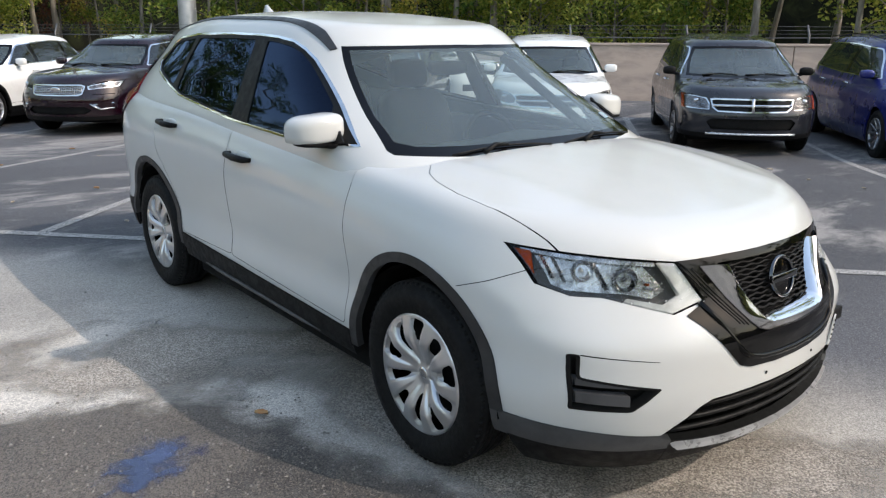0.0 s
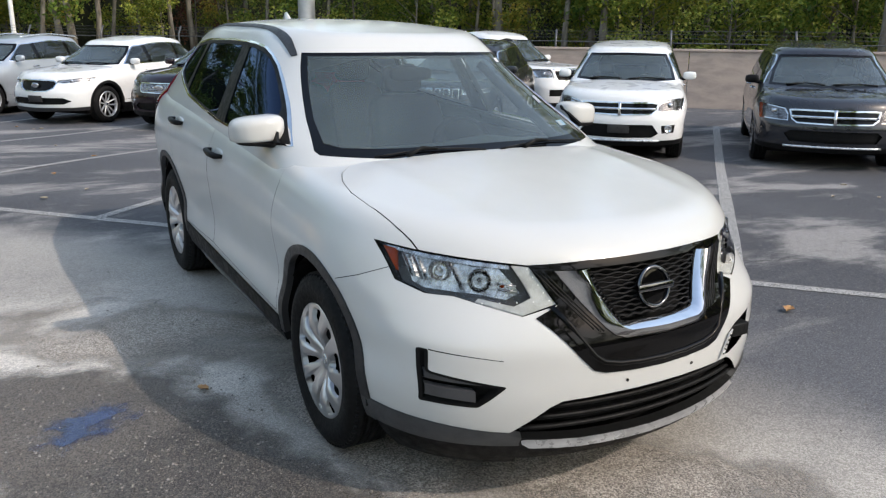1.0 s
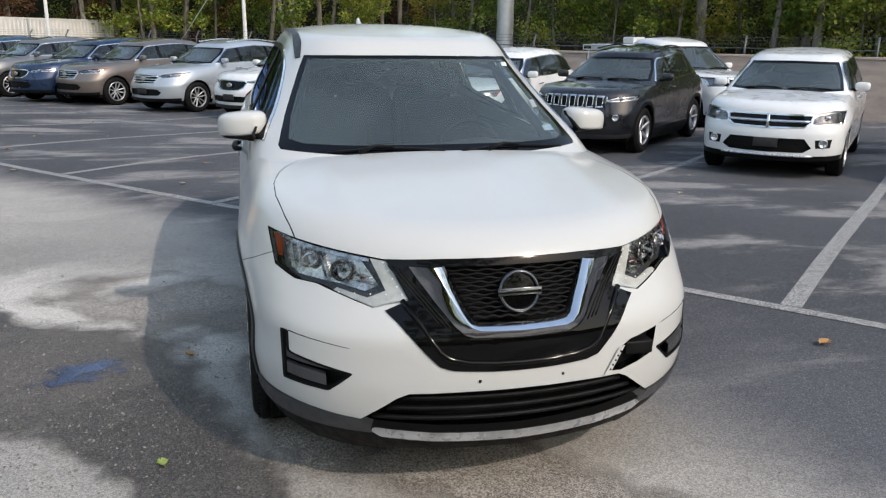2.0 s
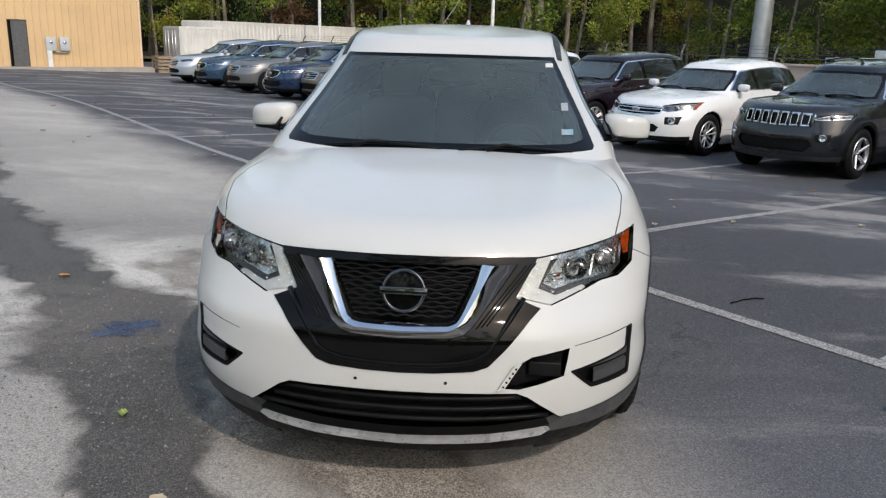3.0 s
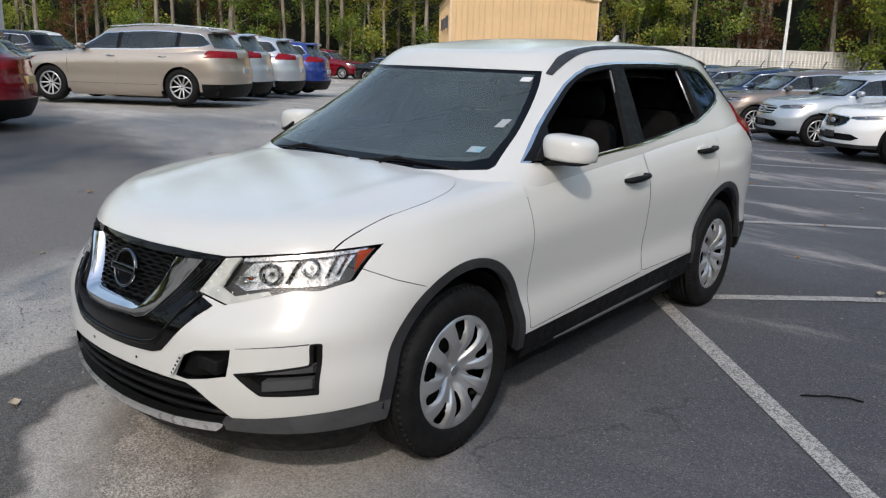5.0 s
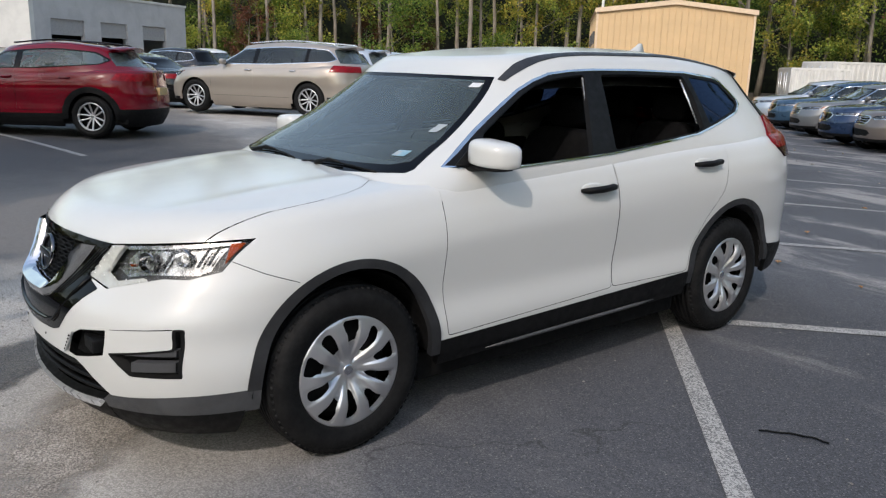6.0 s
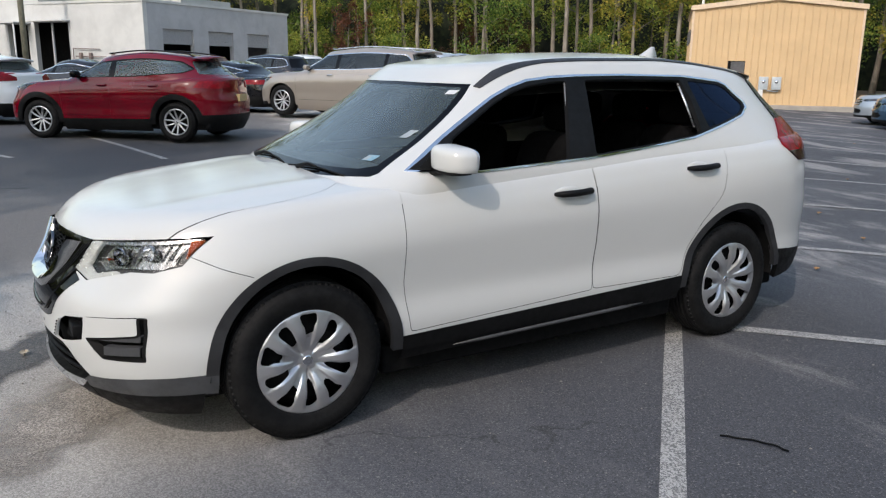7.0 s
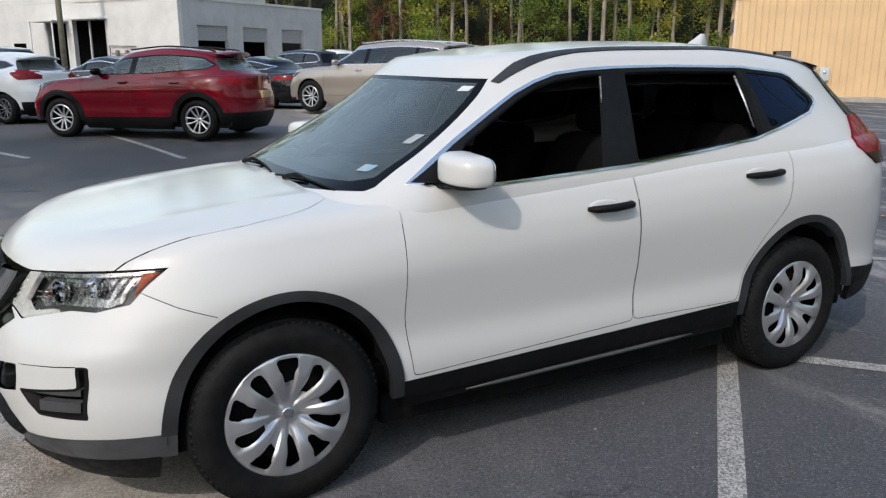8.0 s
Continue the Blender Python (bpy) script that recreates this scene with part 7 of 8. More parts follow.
        leaf(v.x, v.y, rnd.uniform(0.04, 0.085), rnd.choice((leaf_mat, pale_mat, pale_mat)), rnd.uniform(0, 360))
    tw = [(1.80 + 0.025 * i, 0.21 + 0.135 * math.sin(i / 9 * 1.5) + 0.006 * math.sin(i * 1.9), 0.012) for i in range(11)]
    tagged(part("twig", tube(tw, 0.005, 5), DARK_INSIDE), "thin dark twig on the asphalt", "twig")
    verts, faces = [], []
    for i in range(3800):
        v = Vector((rnd.gauss(-1.5, 0.75), rnd.gauss(-1.2, 0.8), 0)) if i % 4 else stall(rnd.uniform(-3, 5), rnd.uniform(-4, 3))
        sz = rnd.uniform(0.0016, 0.0058) if i % 9 else rnd.uniform(0.005, 0.009)
        b, spin, gz = len(verts), rnd.uniform(0, 6.28), ground_z(v.x, v.y) + 0.006
        wide, tall = sz * rnd.uniform(0.7, 1.2), sz * rnd.uniform(0.6, 1.1)
        for k in range(5):
            a = spin + k * 1.2566
            verts.append((v.x + sz * math.cos(a), v.y + wide * math.sin(a), gz))
        verts.append((v.x + sz * 0.2 * math.cos(spin), v.y + sz * 0.2 * math.sin(spin), gz + tall))
        faces += [(b + k, b + (k + 1) % 5, b + 5) for k in range(5)]
    me = bpy.data.meshes.new("gravel")
    me.from_pydata(verts, [], faces)
    me.materials.append(surface("loose grit", (0.13, 0.12, 0.108), (0.27, 0.25, 0.225), 0.9, scale=60))
    tagged(new("gravel", me), "loose grit scattered over the asphalt", "gravel", kind="stuff")


# ---- wall, fence, buildings, poles ----


def build_wall_and_fence():
    tan = surface("tan concrete wall", (0.46, 0.37, 0.315), (0.33, 0.27, 0.235), 0.85, scale=1.6, grain=0.4, grain_scale=60, stretch=(1, 1, 3))
    turn = math.degrees(math.atan2(ALONG.y, ALONG.x))
    wall = thing("wall_back", "tan panelled boundary wall behind the parked row", "wall", pose(stall(-34, 15.7).x, stall(-34, 15.7).y, -0.15, 0, 0, turn), kind="structure")
    n = 17
    for i in range(n):
        panel = part("wall_panel", boxes(((i * 2.5 + 0.01, -0.09, -0.1), (i * 2.5 + 2.49, 0.09, 1.36)), bevel=0.012), tan, wall, smooth=False)
        ribs = boxes(*[((i * 2.5 + 0.06 + 0.0995 * k, -0.115, -0.05), (i * 2.5 + 0.10 + 0.0995 * k, -0.088, 1.33)) for k in range(24)])
        part("rib_relief", ribs, tan, panel, smooth=False)
    bm = boxes(((-0.02, -0.12, 1.36), (n * 2.5 + 0.02, 0.12, 1.42)), bevel=0.01)
    part("wall_cap", bm, tan, wall, smooth=False)
    steel = surface("galvanised steel", (0.14, 0.145, 0.15), (0.09, 0.092, 0.095), 0.55, 0.6, scale=10)
    fence = thing("fence", "galvanised fence with strands of wire along the lot's edge", "fence", pose(stall(-34, 16.3).x, stall(-34, 16.3).y, -0.15, 0, 0, turn), kind="structure")
    count = 28
    for i in range(count + 1):
        x = i * 3.0
        part("fence_post", tube([(x, 0, -0.2), (x, 0, 1.62), (x + 0.02, -0.16, 1.86)], 0.03, 6), steel, fence)
    for k, (yy, z) in enumerate(((0, 1.55), (-0.05, 1.66), (-0.10, 1.75), (-0.15, 1.84), (0, 1.05), (0, 0.55))):
        part("fence_wire", tube([(x * 3.0, yy, z + 0.015 * math.sin(x * 1.7 + k)) for x in range(count + 1)], 0.014 if k == 0 else 0.005, 5), steel, fence)


def build_tan_building():
    L = Vector((-22.35, 27.35, 0))
    u = ACROSS
    turn = math.degrees(math.atan2(u.y, u.x))
    skin, nt, p = nodes_of("tan ribbed metal cladding")
    nt.links.new(mix_colour(nt, rangemap(nt, noise_of(nt, 0.7, 5.0, 0.6), 0.35, 0.7), (0.62, 0.43, 0.235), (0.56, 0.39, 0.215)), p.inputs["Base Color"])
    p.inputs["Roughness"].default_value = 0.5
    trim = surface("pale tan trim", (0.68, 0.52, 0.36), (0.60, 0.46, 0.32), 0.5)
    b = thing("tan_building", "tan ribbed metal building with low gable roof and grey door", "building", pose(L.x, L.y, 0, 0, 0, turn), kind="structure")
    W, D, E, A = 7.25, 12.0, 4.45, 4.85
    # front wall: ribbed sheet with the door opening left free
    def top(x):
        return E + (A - E) * (1 - abs(x - W / 2) / (W / 2))
    door0, door1, doorh = 1.70, 2.46, 2.02
    def sheet(x0, x1, z0, ztop):
        n = max(1, round((x1 - x0) / 0.305))
        xs = []
        for i in range(n):
            a = x0 + (x1 - x0) * i / n
            w = (x1 - x0) / n
            xs += [(a, 0), (a + w * 0.80, 0), (a + w * 0.86, -0.03), (a + w * 0.94, -0.03)]
        xs.append((x1, 0))
        return from_rows([[(x, y, z0) for x, y in xs], [(x, y, ztop(x)) for x, y in xs]])
    for x0, x1, z0, zt in ((0, door0, -0.1, top), (door0, door1, doorh, top), (door1, W, -0.1, top)):
        part("front_cladding", sheet(x0, x1, z0, zt), skin, b, smooth=False)
    # side walls, back, roof
    for x in (0, W):
        rows = []
        n = 40
        ys = []
        for i in range(n):
            a = D * i / n
            w = D / n
            ys += [(a, 0), (a + w * 0.8, 0), (a + w * 0.86, 0.03), (a + w * 0.94, 0.03)]
        ys.append((D, 0))
        sgn = -1 if x == 0 else 1
        part("side_cladding", from_rows([[(x + sgn * o, y, -0.1) for y, o in ys], [(x + sgn * o, y, E) for y, o in ys]]), skin, b, smooth=False)
    part("back_wall", from_rows([[(0, D, -0.1), (W, D, -0.1)], [(0, D, E), (W, D, E)]]), skin, b, smooth=False)
    roof = from_rows([[(-0.12, y, E + 0.02), (W / 2, y, A + 0.05), (W + 0.12, y, E + 0.02)] for y in (-0.12, D + 0.1)])
    part("roof", roof, trim, b, smooth=False)
    for s in (0, 1):
        x0, x1 = (-0.12, W / 2) if s == 0 else (W / 2, W + 0.12)
        za, zb = (E, A + 0.03) if s == 0 else (A + 0.03, E)
        bm = bmesh.new()
        vs = [bm.verts.new(q) for q in ((x0, -0.14, za - 0.16), (x1, -0.14, zb - 0.16), (x1, -0.14, zb + 0.05), (x0, -0.14, za + 0.05), (x0, -0.02, za - 0.16), (x1, -0.02, zb - 0.16), (x1, -0.02, zb + 0.05), (x0, -0.02, za + 0.05))]
        for f in ((0, 1, 2, 3), (5, 4, 7, 6), (3, 2, 6, 7), (1, 0, 4, 5), (0, 3, 7, 4), (2, 1, 5, 6)):
            bm.faces.new([vs[i] for i in f])
        part("gable_trim", bm, trim, b, smooth=False)
    for x in (0.0, W):
        part("corner_trim", boxes(((x - 0.05, -0.05, -0.1), (x + 0.05, 0.05, E)), bevel=0.005), trim, b, smooth=False)
    part("base_slab", boxes(((-0.3, -0.9, -0.2), (W + 0.3, D, 0.04)), bevel=0.01), surface("pale concrete", (0.36, 0.33, 0.29), (0.28, 0.26, 0.23), 0.85, scale=2), b, smooth=False)
    grey = surface("grey steel door", (0.075, 0.075, 0.08), (0.10, 0.10, 0.105), 0.5)
    door = part("door", boxes(((door0 + 0.14, 0.02, 0.04), (door1 - 0.02, 0.07, doorh - 0.03)), bevel=0.005), grey, b, "dark grey steel door", smooth=False)
    part("door_knob", bilobe((door0 + 0.22, -0.01, 0.98), (0.03, 0.03, 0.03), 1, 1, 12, 8), CHROME, door)
    part("door_frame", boxes(((door0, 0.0, 0.04), (door0 + 0.08, 0.09, doorh)), ((door1 - 0.02, 0.0, 0.04), (door1, 0.09, doorh)), ((door0, 0.0, doorh - 0.03), (door1, 0.09, doorh))), BLACK_PLASTIC, b, smooth=False)
    # near-black sheet as the shade behind the door
    part("dark_inside", boxes(((door0 - 0.2, 0.3, 0.0), (door1 + 0.2, 0.35, 2.3))), DARK_INSIDE, b, smooth=False)
    # louvres on the side wall
    for y in (1.6, 4.2, 6.8):
        part("wall_louvre", boxes(((-0.12, y, 2.9), (-0.03, y + 0.9, 3.5)), bevel=0.01), grey, b, smooth=False)
    ebox = surface("grey meter box", (0.46, 0.50, 0.52), (0.38, 0.42, 0.44), 0.45)
    for x0, x1 in ((3.12, 3.52), (3.68, 4.08)):
        m = part("meter_box", boxes(((x0, -0.22, 0.74), (x1, -0.04, 1.32)), bevel=0.015), ebox, b, "pale grey electric meter box")
        part("meter", lathe([(0, 0.08), (0.03, 0.075), (0.035, 0.001)], 16), LAMP_CHROME, m, m=Matrix.Translation(((x0 + x1) / 2, -0.22, 1.1)) @ Matrix.Rotation(math.radians(-90), 4, "Z"))
    part("conduit", tube([(3.5, -0.1, 0.70), (3.85, -0.1, 0.66), (4.0, -0.1, 0.70)], 0.03, 8), ebox, b)
    part("conduit_post", boxes(((3.13, -0.25, -0.1), (3.33, -0.06, 0.74)), bevel=0.01), surface("white post", (0.7, 0.7, 0.68), (0.6, 0.6, 0.58), 0.6), b, smooth=False)


def build_workshop():
    """White workshop with roller doors, its side's shade painted grey, far across the lot."""
    cnr = Vector((-43.6, 7.2, 0.0))
    far = Vector((-49.5, 16.3, 0.0))
    d = (far - cnr).normalized()
    turn = math.degrees(math.atan2(d.y, d.x))
    H = 4.75
    white = surface("white painted block", (0.58, 0.58, 0.56), (0.50, 0.50, 0.485), 0.8, scale=0.8)
    # darker copy of the white block: the side wall's shade is in the colour
    grey = surface("shaded white block", (0.44, 0.44, 0.45), (0.37, 0.37, 0.38), 0.8, scale=0.8)
    w = thing("workshop", "white block workshop with its side's shade painted grey and roller doors", "building", pose(cnr.x, cnr.y, 0.2, 0, 0, turn), kind="structure")
    Ln = 13.0
    doors = ((1.1, 3.6), (4.9, 7.2), (8.6, 10.9))
    edges = [0.0] + [e for dd in doors for e in dd] + [Ln]
    for i in range(0, len(edges), 2):
        part("wall", boxes(((edges[i], 0, -0.5), (edges[i + 1], 0.3, H))), grey, w, smooth=False)
    for a, b in doors:
        part("wall_above_door", boxes(((a, 0, 3.35), (b, 0.3, H))), grey, w, smooth=False)
        half = 2.5
        part("roller_door", boxes(*[((a + 0.02, 0.12 + 0.01 * (k % 2), half + 0.12 * k), (b - 0.02, 0.16 + 0.01 * (k % 2), half + 0.12 * k + 0.118)) for k in range(7)]), surface("grey roller door", (0.33, 0.33, 0.34), (0.28, 0.28, 0.29), 0.5), w, smooth=False)
    # near-black back and ceiling: the bays' inner shade is put into the colour
    part("bay_inside", boxes(((0.4, 5.0, -0.5), (Ln - 0.3, 5.1, 4.0)), ((0.4, 0.3, 3.4), (Ln - 0.3, 5.0, 3.5))), DARK_INSIDE, w, smooth=False)
    part("parapet", boxes(((-0.06, -0.06, H), (Ln + 0.06, 0.36, H + 0.14)), bevel=0.01), white, w, smooth=False)
    part("front_wall", boxes(((-0.3, 0, -0.5), (0.0, 6.0, H)), ((-0.3, 6.0, 3.7), (0.0, 8.9, H)), ((-0.3, 8.9, -0.5), (0.0, 9.5, H)), ((-0.3, 9.5, 3.6), (0.0, 11.3, H)), ((-0.3, 11.3, -0.5), (0.0, 26.0, H))), white, w, smooth=False)
    part("front_parapet", boxes(((-0.36, -0.06, H), (0.06, 8.4, H + 0.14))), white, w, smooth=False)
    part("tall_block", boxes(((-0.28, 8.4, H + 0.01), (8.0, 26.0, H + 3.2)), bevel=0.02), white, w, smooth=False)
    # near-black lining paints the shade inside the front openings
    part("bay_back", boxes(((1.6, 5.6, -0.5), (1.7, 11.6, 4.0)), ((0.02, 5.5, -0.5), (1.7, 5.6, 4.0)), ((0.02, 11.5, -0.5), (1.7, 11.6, 4.0)), ((0.02, 5.5, 3.9), (1.7, 11.6, 4.0))), DARK_INSIDE, w, smooth=False)
    part("bay_side", boxes(((Ln - 0.3, 0.31, -0.5), (Ln, 5.1, H - 0.02))), grey, w, smooth=False)
    part("canopy", boxes(((-0.9, 5.8, 3.72), (-0.3, 8.9, 3.82)), bevel=0.02), white, w, smooth=False)
    part("canopy", boxes(((-1.5, 9.2, 3.62), (-0.3, 11.5, 3.72)), bevel=0.02), white, w, smooth=False)
    for y in (9.3, 11.4):
        part("canopy_post", tube([(-1.4, y, -0.5), (-1.4, y, 3.62)], 0.05, 8), white, w)
    part("door_post", boxes(((-0.32, 7.3, -0.5), (-0.24, 7.42, 3.7))), grey, w, smooth=False)
    steel_pipe = surface("rusty grey pipe", (0.22, 0.17, 0.15), (0.13, 0.10, 0.09), 0.7)
    part("pipe_run", tube([(-0.42, 1.6, 0.3), (-0.42, 1.6, 1.7), (-0.42, 5.4, 1.75)], 0.035, 6), steel_pipe, w)
    part("pipe_run", tube([(-0.42, 3.4, 2.15), (-0.42, 5.6, 2.2), (-0.42, 5.6, 0.3)], 0.035, 6), steel_pipe, w)
    for y in (2.3, 4.1, 4.9):
        part("pipe_valve", boxes(((-0.52, y, 1.35), (-0.34, y + 0.16, 1.95)), bevel=0.03), steel_pipe, w)
    for y in (13.5, 17.0, 20.5):
        part("window", boxes(((-0.33, y, 1.2), (-0.28, y + 1.2, 2.4))), GLOSS_BLACK, w, smooth=False)
    part("upper_block", boxes(((8.0, 5.0, H), (Ln, 9.0, H + 1.0)), bevel=0.01), white, w, smooth=False)
    part("utility_pole", tube([(-3.2, 6.1, -0.5), (-3.2, 6.1, 9)], 0.16, 8), surface("weathered pole wood", (0.16, 0.15, 0.11), (0.1, 0.1, 0.07), 0.9, scale=4), w)
    part("roof_mast", tube([(6.0, 4.0, H), (6.0, 4.0, H + 2.5)], 0.05, 6), white, w)


def build_containers():
    wht = surface("white container steel", (0.66, 0.65, 0.62), (0.56, 0.55, 0.52), 0.55, scale=1.5)
    for (x, y, ln, h, turn) in ((-15.6, 33.6, 2.6, 2.15, 42), (-14.9, 36.2, 14.0, 2.5, 62)):
        c = thing("storage_container", "white corrugated steel storage container", "container", pose(x, y, ground_z(x, y), 0, 0, turn))
        xs = []
        n = int(ln / 0.28)
        for i in range(n):
            a, w = ln * i / n, ln / n
            xs += [(a, 0), (a + w * 0.35, 0), (a + w * 0.5, 0.035), (a + w * 0.85, 0.035)]
        xs.append((ln, 0))
        for y0, s in ((0, 1), (2.4, -1)):
            part("container_side", from_rows([[(p, y0 + s * o, 0.12) for p, o in xs], [(p, y0 + s * o, h - 0.1) for p, o in xs]]), wht, c, smooth=False)
        part("container_roof", boxes(((0, 0, h - 0.12), (ln, 2.4, h)), bevel=0.02), wht, c, smooth=False)
        part("container_base", boxes(((0, 0, 0), (ln, 2.4, 0.15)), bevel=0.02), wht, c, smooth=False)
        for x0 in (0, ln):
            part("container_end", boxes(((x0 - 0.04, 0.0, 0.1), (x0 + 0.04, 2.4, h - 0.05)), bevel=0.01), wht, c, smooth=False)
        for yy in (0.5, 0.9, 1.5, 1.9):
            part("lock_rod", tube([(-0.08, yy, 0.2), (-0.08, yy, h - 0.2)], 0.025, 6), SATIN_SILVER, c)


def build_poles():
    galv = surface("pale galvanised pole", (0.50, 0.52, 0.54), (0.42, 0.44, 0.46), 0.45, 0.5, scale=3)
    mast = thing("mast", "tall thick pale grey steel mast", "pole", pose(11.6, 32.6, ground_z(11.6, 32.6)))
    part("shaft", lathe([(0, 0.42), (6, 0.38), (14, 0.31), (24, 0.24), (24.05, 0.001)], 24, "z"), galv, mast)
    part("collar", lathe([(0, 0.6), (0.08, 0.6), (0.1, 0.42)], 24, "z"), galv, mast)
    for x, y, r in ((-0.55, 39.0, 0.10), (-10.2, 40.0, 0.09), (-31.0, 38.0, 0.10)):
        lamp = thing("street_lamp", "slim white lamp pole at the lot's edge", "street lamp", pose(x, y, ground_z(x, y)), "lamp poles")
        part("pole", lathe([(0, r * 1.3), (0.4, r * 1.1), (9.5, r * 0.7)], 12, "z"), surface("white lamp pole", (0.72, 0.72, 0.70), (0.62, 0.62, 0.6), 0.5), lamp)
        part("lamp_head", boxes(((-0.2, -0.9, 9.4), (0.2, 0.1, 9.6)), bevel=0.04), galv, lamp)
    guy = thing("guy_wire", "thin slanting guy wire before the trees", "cable", pose(0, 0, 0))
    part("wire", tube([(-3.4, 30.0, 1.0), (-1.0, 30.5, 4.5), (2.6, 31.0, 10.0)], 0.02, 5), galv, guy)


build_marks()
build_wall_and_fence()
build_tan_building()
build_workshop()
build_containers()
build_poles()


def build_yard_clutter():
    """Pallets by the tan building and a red drum beside the far cars."""
    wood = surface("weathered pallet wood", (0.36, 0.28, 0.19), (0.24, 0.19, 0.13), 0.85, scale=6)
    base = Vector((-15.9, 31.6, 0))
    stack = thing("pallet_stack", "stack of weathered wooden pallets beside the tan building", "pallet", pose(base.x, base.y, ground_z(base.x, base.y), 0, 0, 42))
    for k in range(5):
        z = 0.16 * k
        for i in range(3):
            part("bearer", boxes(((0, 0.42 * i, z), (1.1, 0.42 * i + 0.09, z + 0.09)), bevel=0.004), wood, stack, smooth=False)
        for i in range(6):
            part("deck_board", boxes(((0.2 * i, -0.02, z + 0.092), (0.2 * i + 0.13, 0.96, z + 0.115)), bevel=0.003), wood, stack, smooth=False)
    p = Vector((-24.6, 29.6, 0))
    drum = thing("drum", "small red drum with a white band by the tan building", "drum", pose(p.x, p.y, ground_z(p.x, p.y)))
    part("shell", lathe([(0, 0.001), (0.0, 0.24), (0.03, 0.26), (0.22, 0.255), (0.25, 0.265), (0.5, 0.26), (0.56, 0.26), (0.58, 0.24), (0.58, 0.001)], 24, "z"), surface("red drum paint", (0.40, 0.03, 0.03), (0.30, 0.02, 0.02), 0.45), drum)
    part("band", lathe([(0.30, 0.262), (0.31, 0.268), (0.43, 0.268), (0.44, 0.262)], 24, "z"), surface("white drum band", (0.6, 0.58, 0.55), (0.5, 0.48, 0.45), 0.5), drum)


build_yard_clutter()

# ---- trees ----


def leaf_material(name, tones):
    m, nt, p = nodes_of(name)
    geo = nt.nodes.new("ShaderNodeNewGeometry")
    ramp_n = nt.nodes.new("ShaderNodeValToRGB")
    nt.links.new(geo.outputs["Random Per Island"], ramp_n.inputs["Fac"])
    els = ramp_n.color_ramp.elements
    els[0].color = (*tones[0], 1)
    els[1].color = (*tones[-1], 1)
    for i, t in enumerate(tones[1:-1]):
        e = els.new((i + 1) / (len(tones) - 1))
        e.color = (*t, 1)
    info = nt.nodes.new("ShaderNodeObjectInfo")
    hsv = nt.nodes.new("ShaderNodeHueSaturation")
    nt.links.new(ramp_n.outputs["Color"], hsv.inputs["Color"])
    nt.links.new(rangemap(nt, info.outputs["Random"], 0, 1, 0.475, 0.52), hsv.inputs["Hue"])
    nt.links.new(rangemap(nt, info.outputs["Random"], 0, 1, 1.25, 0.75), hsv.inputs["Value"])
    nt.links.new(hsv.outputs["Color"], p.inputs["Base Color"])
    p.inputs["Roughness"].default_value = 0.6
    p.inputs["Specular IOR Level"].default_value = 0.3
    p.inputs["Subsurface Weight"].default_value = 0.0
    tr = nt.nodes.new("ShaderNodeBsdfTranslucent")
    nt.links.new(hsv.outputs["Color"], tr.inputs["Color"])
    mx = nt.nodes.new("ShaderNodeMixShader")
    mx.inputs[0].default_value = 0.35
    nt.links.new(p.outputs[0], mx.inputs[1])
    nt.links.new(tr.outputs[0], mx.inputs[2])
    nt.links.new(mx.outputs[0], nt.nodes["Material Output"].inputs["Surface"])
    MATS[name] = m
    return m


BARK = surface("tree bark", (0.15, 0.125, 0.10), (0.30, 0.27, 0.225), 0.95, scale=5, grain=0.8, grain_scale=25, stretch=(1, 1, 0.25))
GREEN = leaf_material("green foliage", [(0.055, 0.11, 0.018), (0.15, 0.23, 0.037), (0.26, 0.33, 0.055), (0.42, 0.41, 0.075)])
YELLOW = leaf_material("turning foliage", [(0.10, 0.14, 0.025), (0.22, 0.25, 0.04), (0.38, 0.35, 0.055), (0.46, 0.35, 0.06)])
RUST = leaf_material("rust foliage", [(0.07, 0.035, 0.02), (0.13, 0.055, 0.03), (0.16, 0.08, 0.03), (0.10, 0.08, 0.03)])


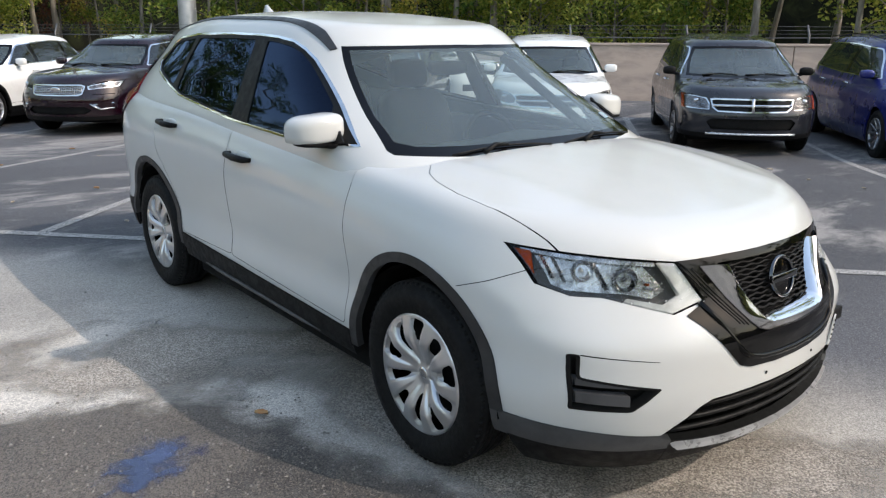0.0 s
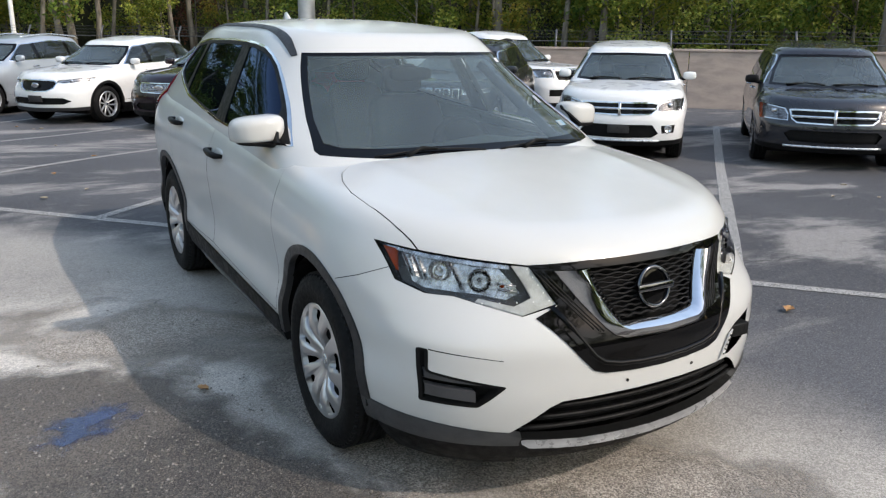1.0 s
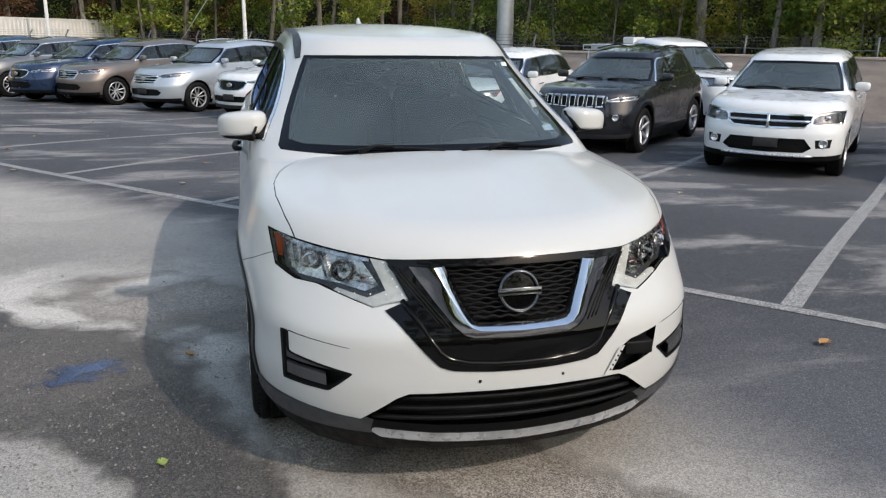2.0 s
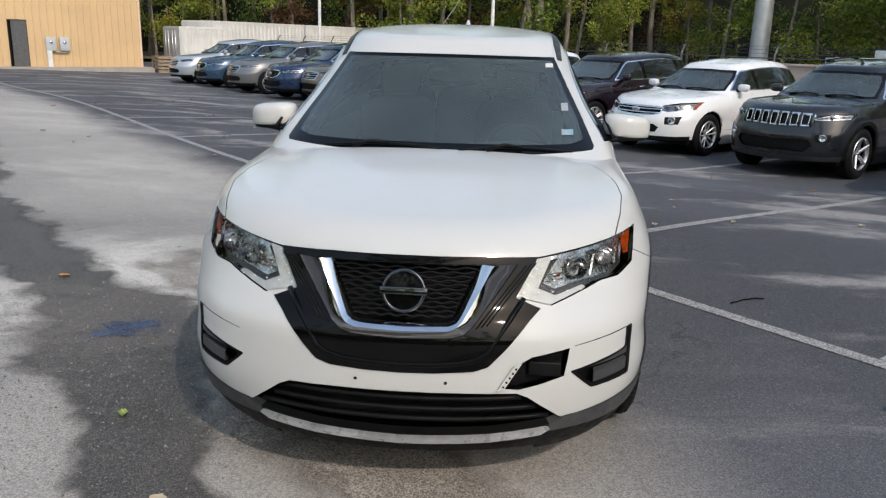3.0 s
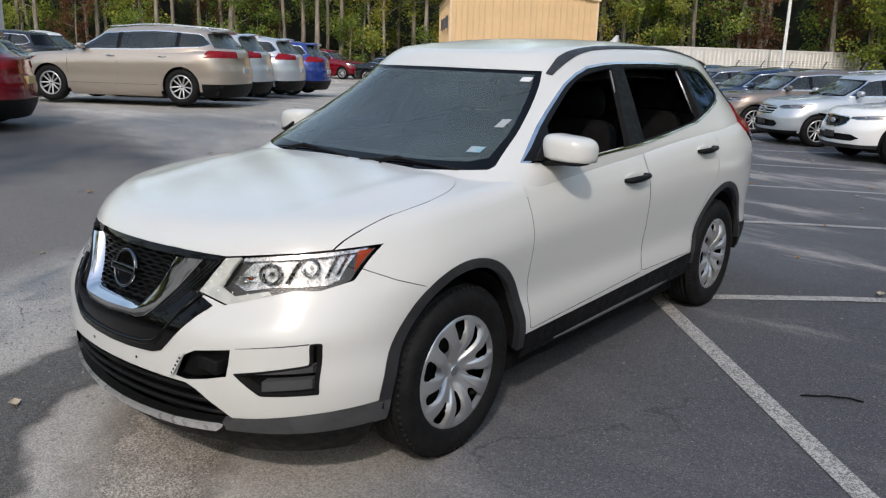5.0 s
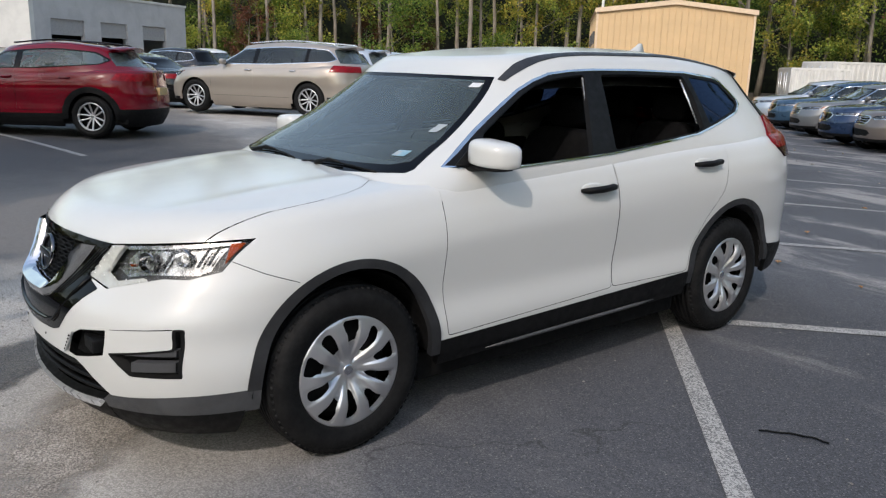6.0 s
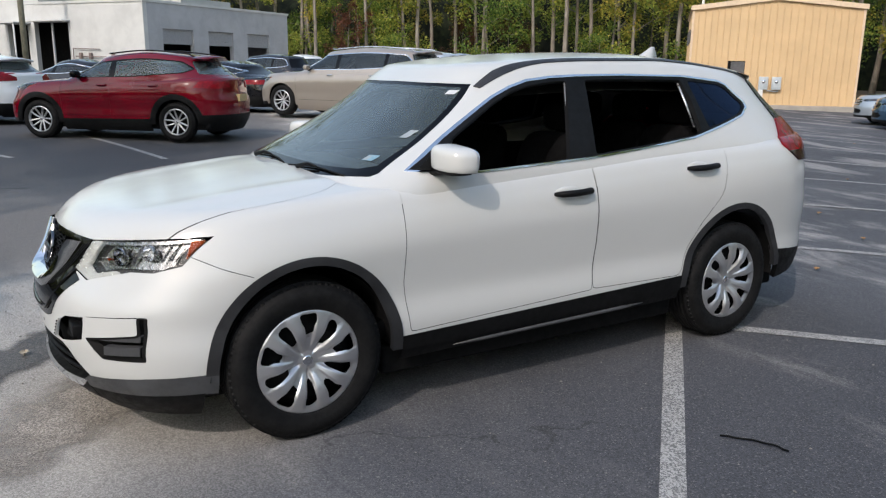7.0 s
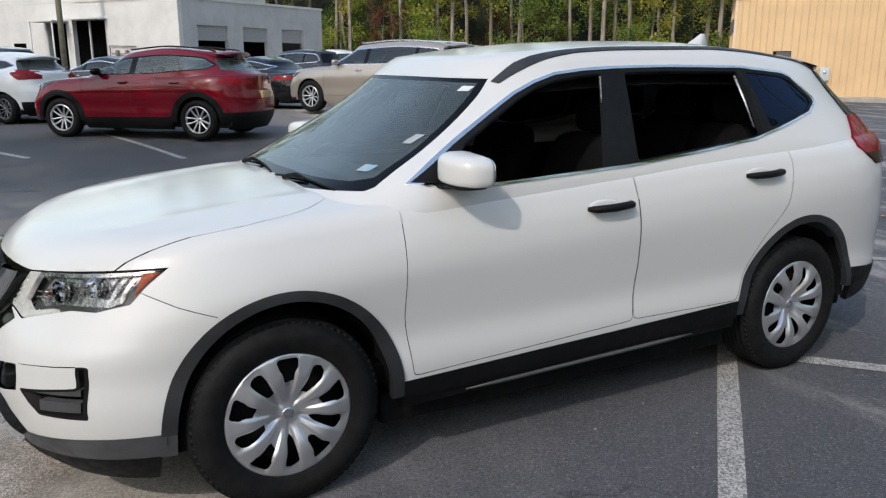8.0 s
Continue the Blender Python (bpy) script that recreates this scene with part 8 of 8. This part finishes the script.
def make_tree(seed, height, low, spread, leaves, mat, leaf_size=0.15):
    """Tapered leaning trunk, limbs, and a crown of many small leaves in uneven clumps."""
    rnd = random.Random(seed)
    tree = thing("tree", "tall woodland tree with green leaves at the lot's edge" if mat is GREEN else ("tree with yellow green autumn leaves" if mat is YELLOW else "small tree with rust red autumn leaves"), "tree", group="woodland trees")
    lean = Vector((rnd.uniform(-.05, .05), rnd.uniform(-.05, .05), 1))
    r0 = 0.0065 * height + 0.03
    pts, rad = [], []
    for i in range(9):
        z = height * 0.92 * i / 8
        pts.append(Vector((lean.x * z + 0.12 * math.sin(z * 0.6 + seed), lean.y * z + 0.12 * math.cos(z * 0.5 + seed * 2), z)))
        rad.append(r0 * (1 - 0.85 * i / 8) * (1.35 if i == 0 else 1))
    trunk = tube(pts, rad, 9)
    clumps = []
    n_limb = 13
    for k in range(n_limb):
        z = low + (height * 0.93 - low) * (k + rnd.random()) / n_limb
        a = rnd.uniform(0, 6.28)
        ln = spread * (0.45 + 0.55 * math.sin(math.pi * min(1, 0.15 + (z - low) / (height - low + .01)))) * rnd.uniform(0.7, 1.1)
        i = min(7, int(z / (height * 0.92) * 8))
        base = pts[i].lerp(pts[i + 1], z / (height * 0.92) * 8 - i)
        tip = base + Vector((math.cos(a) * ln, math.sin(a) * ln, ln * rnd.uniform(0.1, 0.6)))
        mid = base.lerp(tip, 0.5) + Vector((0, 0, 0.15 * ln))
        sub = tube([base, mid, tip], [max(0.02, rad[i] * 0.35), max(0.014, rad[i] * 0.2), 0.008], 5)
        me = bpy.data.meshes.new("tmp")
        sub.to_mesh(me)
        sub.free()
        trunk.from_mesh(me)
        bpy.data.meshes.remove(me)
        for u in (0.45, 0.75, 1.0):
            clumps.append((base.lerp(tip, u) + Vector((rnd.gauss(0, .3), rnd.gauss(0, .3), rnd.gauss(0.1, .3))), rnd.uniform(0.45, 0.95) * spread * 0.36))
    part("trunk", trunk, BARK, tree)
    verts, faces = [], []
    for k in range(leaves):
        c, r = clumps[rnd.randrange(len(clumps))]
        d = Vector((rnd.gauss(0, 1), rnd.gauss(0, 1), rnd.gauss(0, 0.75)))
        d = d.normalized() * r * rnd.random() ** 0.45
        p = c + d
        s = leaf_size * rnd.uniform(0.6, 1.35)
        q = Euler((rnd.uniform(-1.1, 1.1), rnd.uniform(-1.1, 1.1), rnd.uniform(0, 6.28))).to_matrix()
        b = len(verts)
        for o in ((-0.5, 0, 0), (0, -0.36, 0.10), (0.55, 0, 0), (0, 0.36, 0.10)):
            v = p + q @ (Vector(o) * s)
            verts.append((v.x, v.y, v.z))
        faces.append((b, b + 1, b + 2, b + 3))
    me = bpy.data.meshes.new("crown")
    me.from_pydata(verts, [], faces)
    me.materials.append(mat)
    ob = new("crown", me)
    ob.parent = tree
    return tree


def build_forest():
    kinds = [make_tree(3, 20, 3.4, 3.0, 5200, GREEN, 0.17), make_tree(8, 17, 2.0, 3.2, 5200, GREEN, 0.18), make_tree(12, 21, 4.5, 2.8, 4600, YELLOW, 0.16), make_tree(21, 9, 1.0, 2.6, 4600, GREEN, 0.16), make_tree(30, 11, 1.8, 2.6, 4400, YELLOW, 0.16), make_tree(44, 6, 0.9, 2.0, 3000, RUST, 0.14), make_tree(51, 5.0, 0.4, 2.3, 4200, GREEN, 0.14)]
    rnd = random.Random(9)
    spots = []

    def belt(a, b, n, depth, weights):
        a, b = Vector((*a, 0)), Vector((*b, 0))
        d = (b - a).normalized()
        out = Vector((d.y, -d.x, 0))
        for i in range(n):
            q = a.lerp(b, (i + rnd.uniform(0.1, 0.9)) / n) + out * rnd.uniform(0, depth)
            k = rnd.choices(range(7), weights)[0]
            spots.append((q, k))
    # seen belts, listed so that the outward side lies to the right of a -> b
    belt((36, -26), (26, 12), 24, 8, (3, 4, 1, 4, 1, 0, 6))
    belt((26, 12), (13, 36), 42, 8, (3, 5, 2, 5, 2, 0, 7))
    belt((13, 40), (-18, 47), 40, 9, (6, 3, 4, 3, 3, 2, 3))
    belt((-18, 46), (-38, 42), 26, 9, (6, 3, 5, 2, 3, 1, 2))
    belt((-36, 42), (-60, 20), 36, 9, (6, 3, 6, 2, 3, 1, 1))
    belt((-58, 24), (-66, 4), 14, 9, (3, 3, 3, 2, 2, 0, 2))
    # woods behind the camera, for reflections
    belt((-58, -22), (-34, -46), 30, 10, (4, 5, 3, 4, 3, 0, 3))
    belt((-34, -44), (34, -46), 28, 10, (4, 5, 2, 3, 2, 0, 2))
    # a clump of tall trees, unseen, added on the sun's side to shade the aisle
    spots += [(Vector((1.7, -12.8, 0)), 1), (Vector((0.2, -17.0, 0)), 0), (Vector((-3.0, -14.5, 0)), 1), (Vector((-1.2, -19.0, 0)), 1), (Vector((-5.5, -17.5, 0)), 0)]
    first = set()
    for q, k in spots:
        m = Matrix.Translation((q.x, q.y, ground_z(q.x, q.y) - 0.05)) @ Matrix.Rotation(rnd.uniform(0, 6.28), 4, "Z")
        sc = rnd.uniform(0.85, 1.2)
        if k in first:
            t = copy_thing(kinds[k], m)
        else:
            t = kinds[k]
            t.matrix_basis = m
            first.add(k)
        t.scale = (sc, sc, sc * rnd.uniform(0.95, 1.15))
    # dark sheet round the lot; the deeper wood's shade is put into its colour
    m, nt, p = nodes_of("painted wood shade")
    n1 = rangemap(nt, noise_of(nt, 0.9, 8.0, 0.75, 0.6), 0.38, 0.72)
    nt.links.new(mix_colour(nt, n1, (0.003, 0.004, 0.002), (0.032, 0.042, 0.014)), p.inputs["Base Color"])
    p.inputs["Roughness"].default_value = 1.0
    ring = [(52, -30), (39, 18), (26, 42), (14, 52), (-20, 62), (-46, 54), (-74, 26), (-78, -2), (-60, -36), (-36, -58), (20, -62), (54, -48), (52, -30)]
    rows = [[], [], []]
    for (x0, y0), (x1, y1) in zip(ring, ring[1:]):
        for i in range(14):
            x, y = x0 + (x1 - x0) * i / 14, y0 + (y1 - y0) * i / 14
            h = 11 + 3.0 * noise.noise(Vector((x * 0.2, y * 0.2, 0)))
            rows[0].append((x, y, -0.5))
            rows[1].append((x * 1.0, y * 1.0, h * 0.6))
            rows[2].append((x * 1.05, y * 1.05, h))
    tagged(part("backdrop", from_rows(rows), m), "dark sheet painted with the shade of the woodland behind the lot", "woodland", kind="structure")
    # leaf litter strip under the trees
    litter = surface("leaf litter", (0.12, 0.085, 0.05), (0.06, 0.05, 0.03), 0.95, scale=3, grain=0.8, grain_scale=20)
    edge = [(38, -26), (25.5, 13), (14, 32), (14.5, 38.5), (-18, 47), (-36, 41), (-58, 22), (-64, 4)]
    rows = [[], []]
    for (x0, y0), (x1, y1) in zip(edge, edge[1:]):
        for i in range(10):
            x, y = x0 + (x1 - x0) * i / 10, y0 + (y1 - y0) * i / 10
            j = 0.8 * noise.noise(Vector((x * 0.3, y * 0.3, 4)))
            rows[0].append((x + j, y + j, 0.03))
            rows[1].append((x * 1.5, y * 1.5, 0.25))
    tagged(part("verge", from_rows(rows), litter), "brown leaf litter under the trees", "ground", kind="structure")


build_forest()
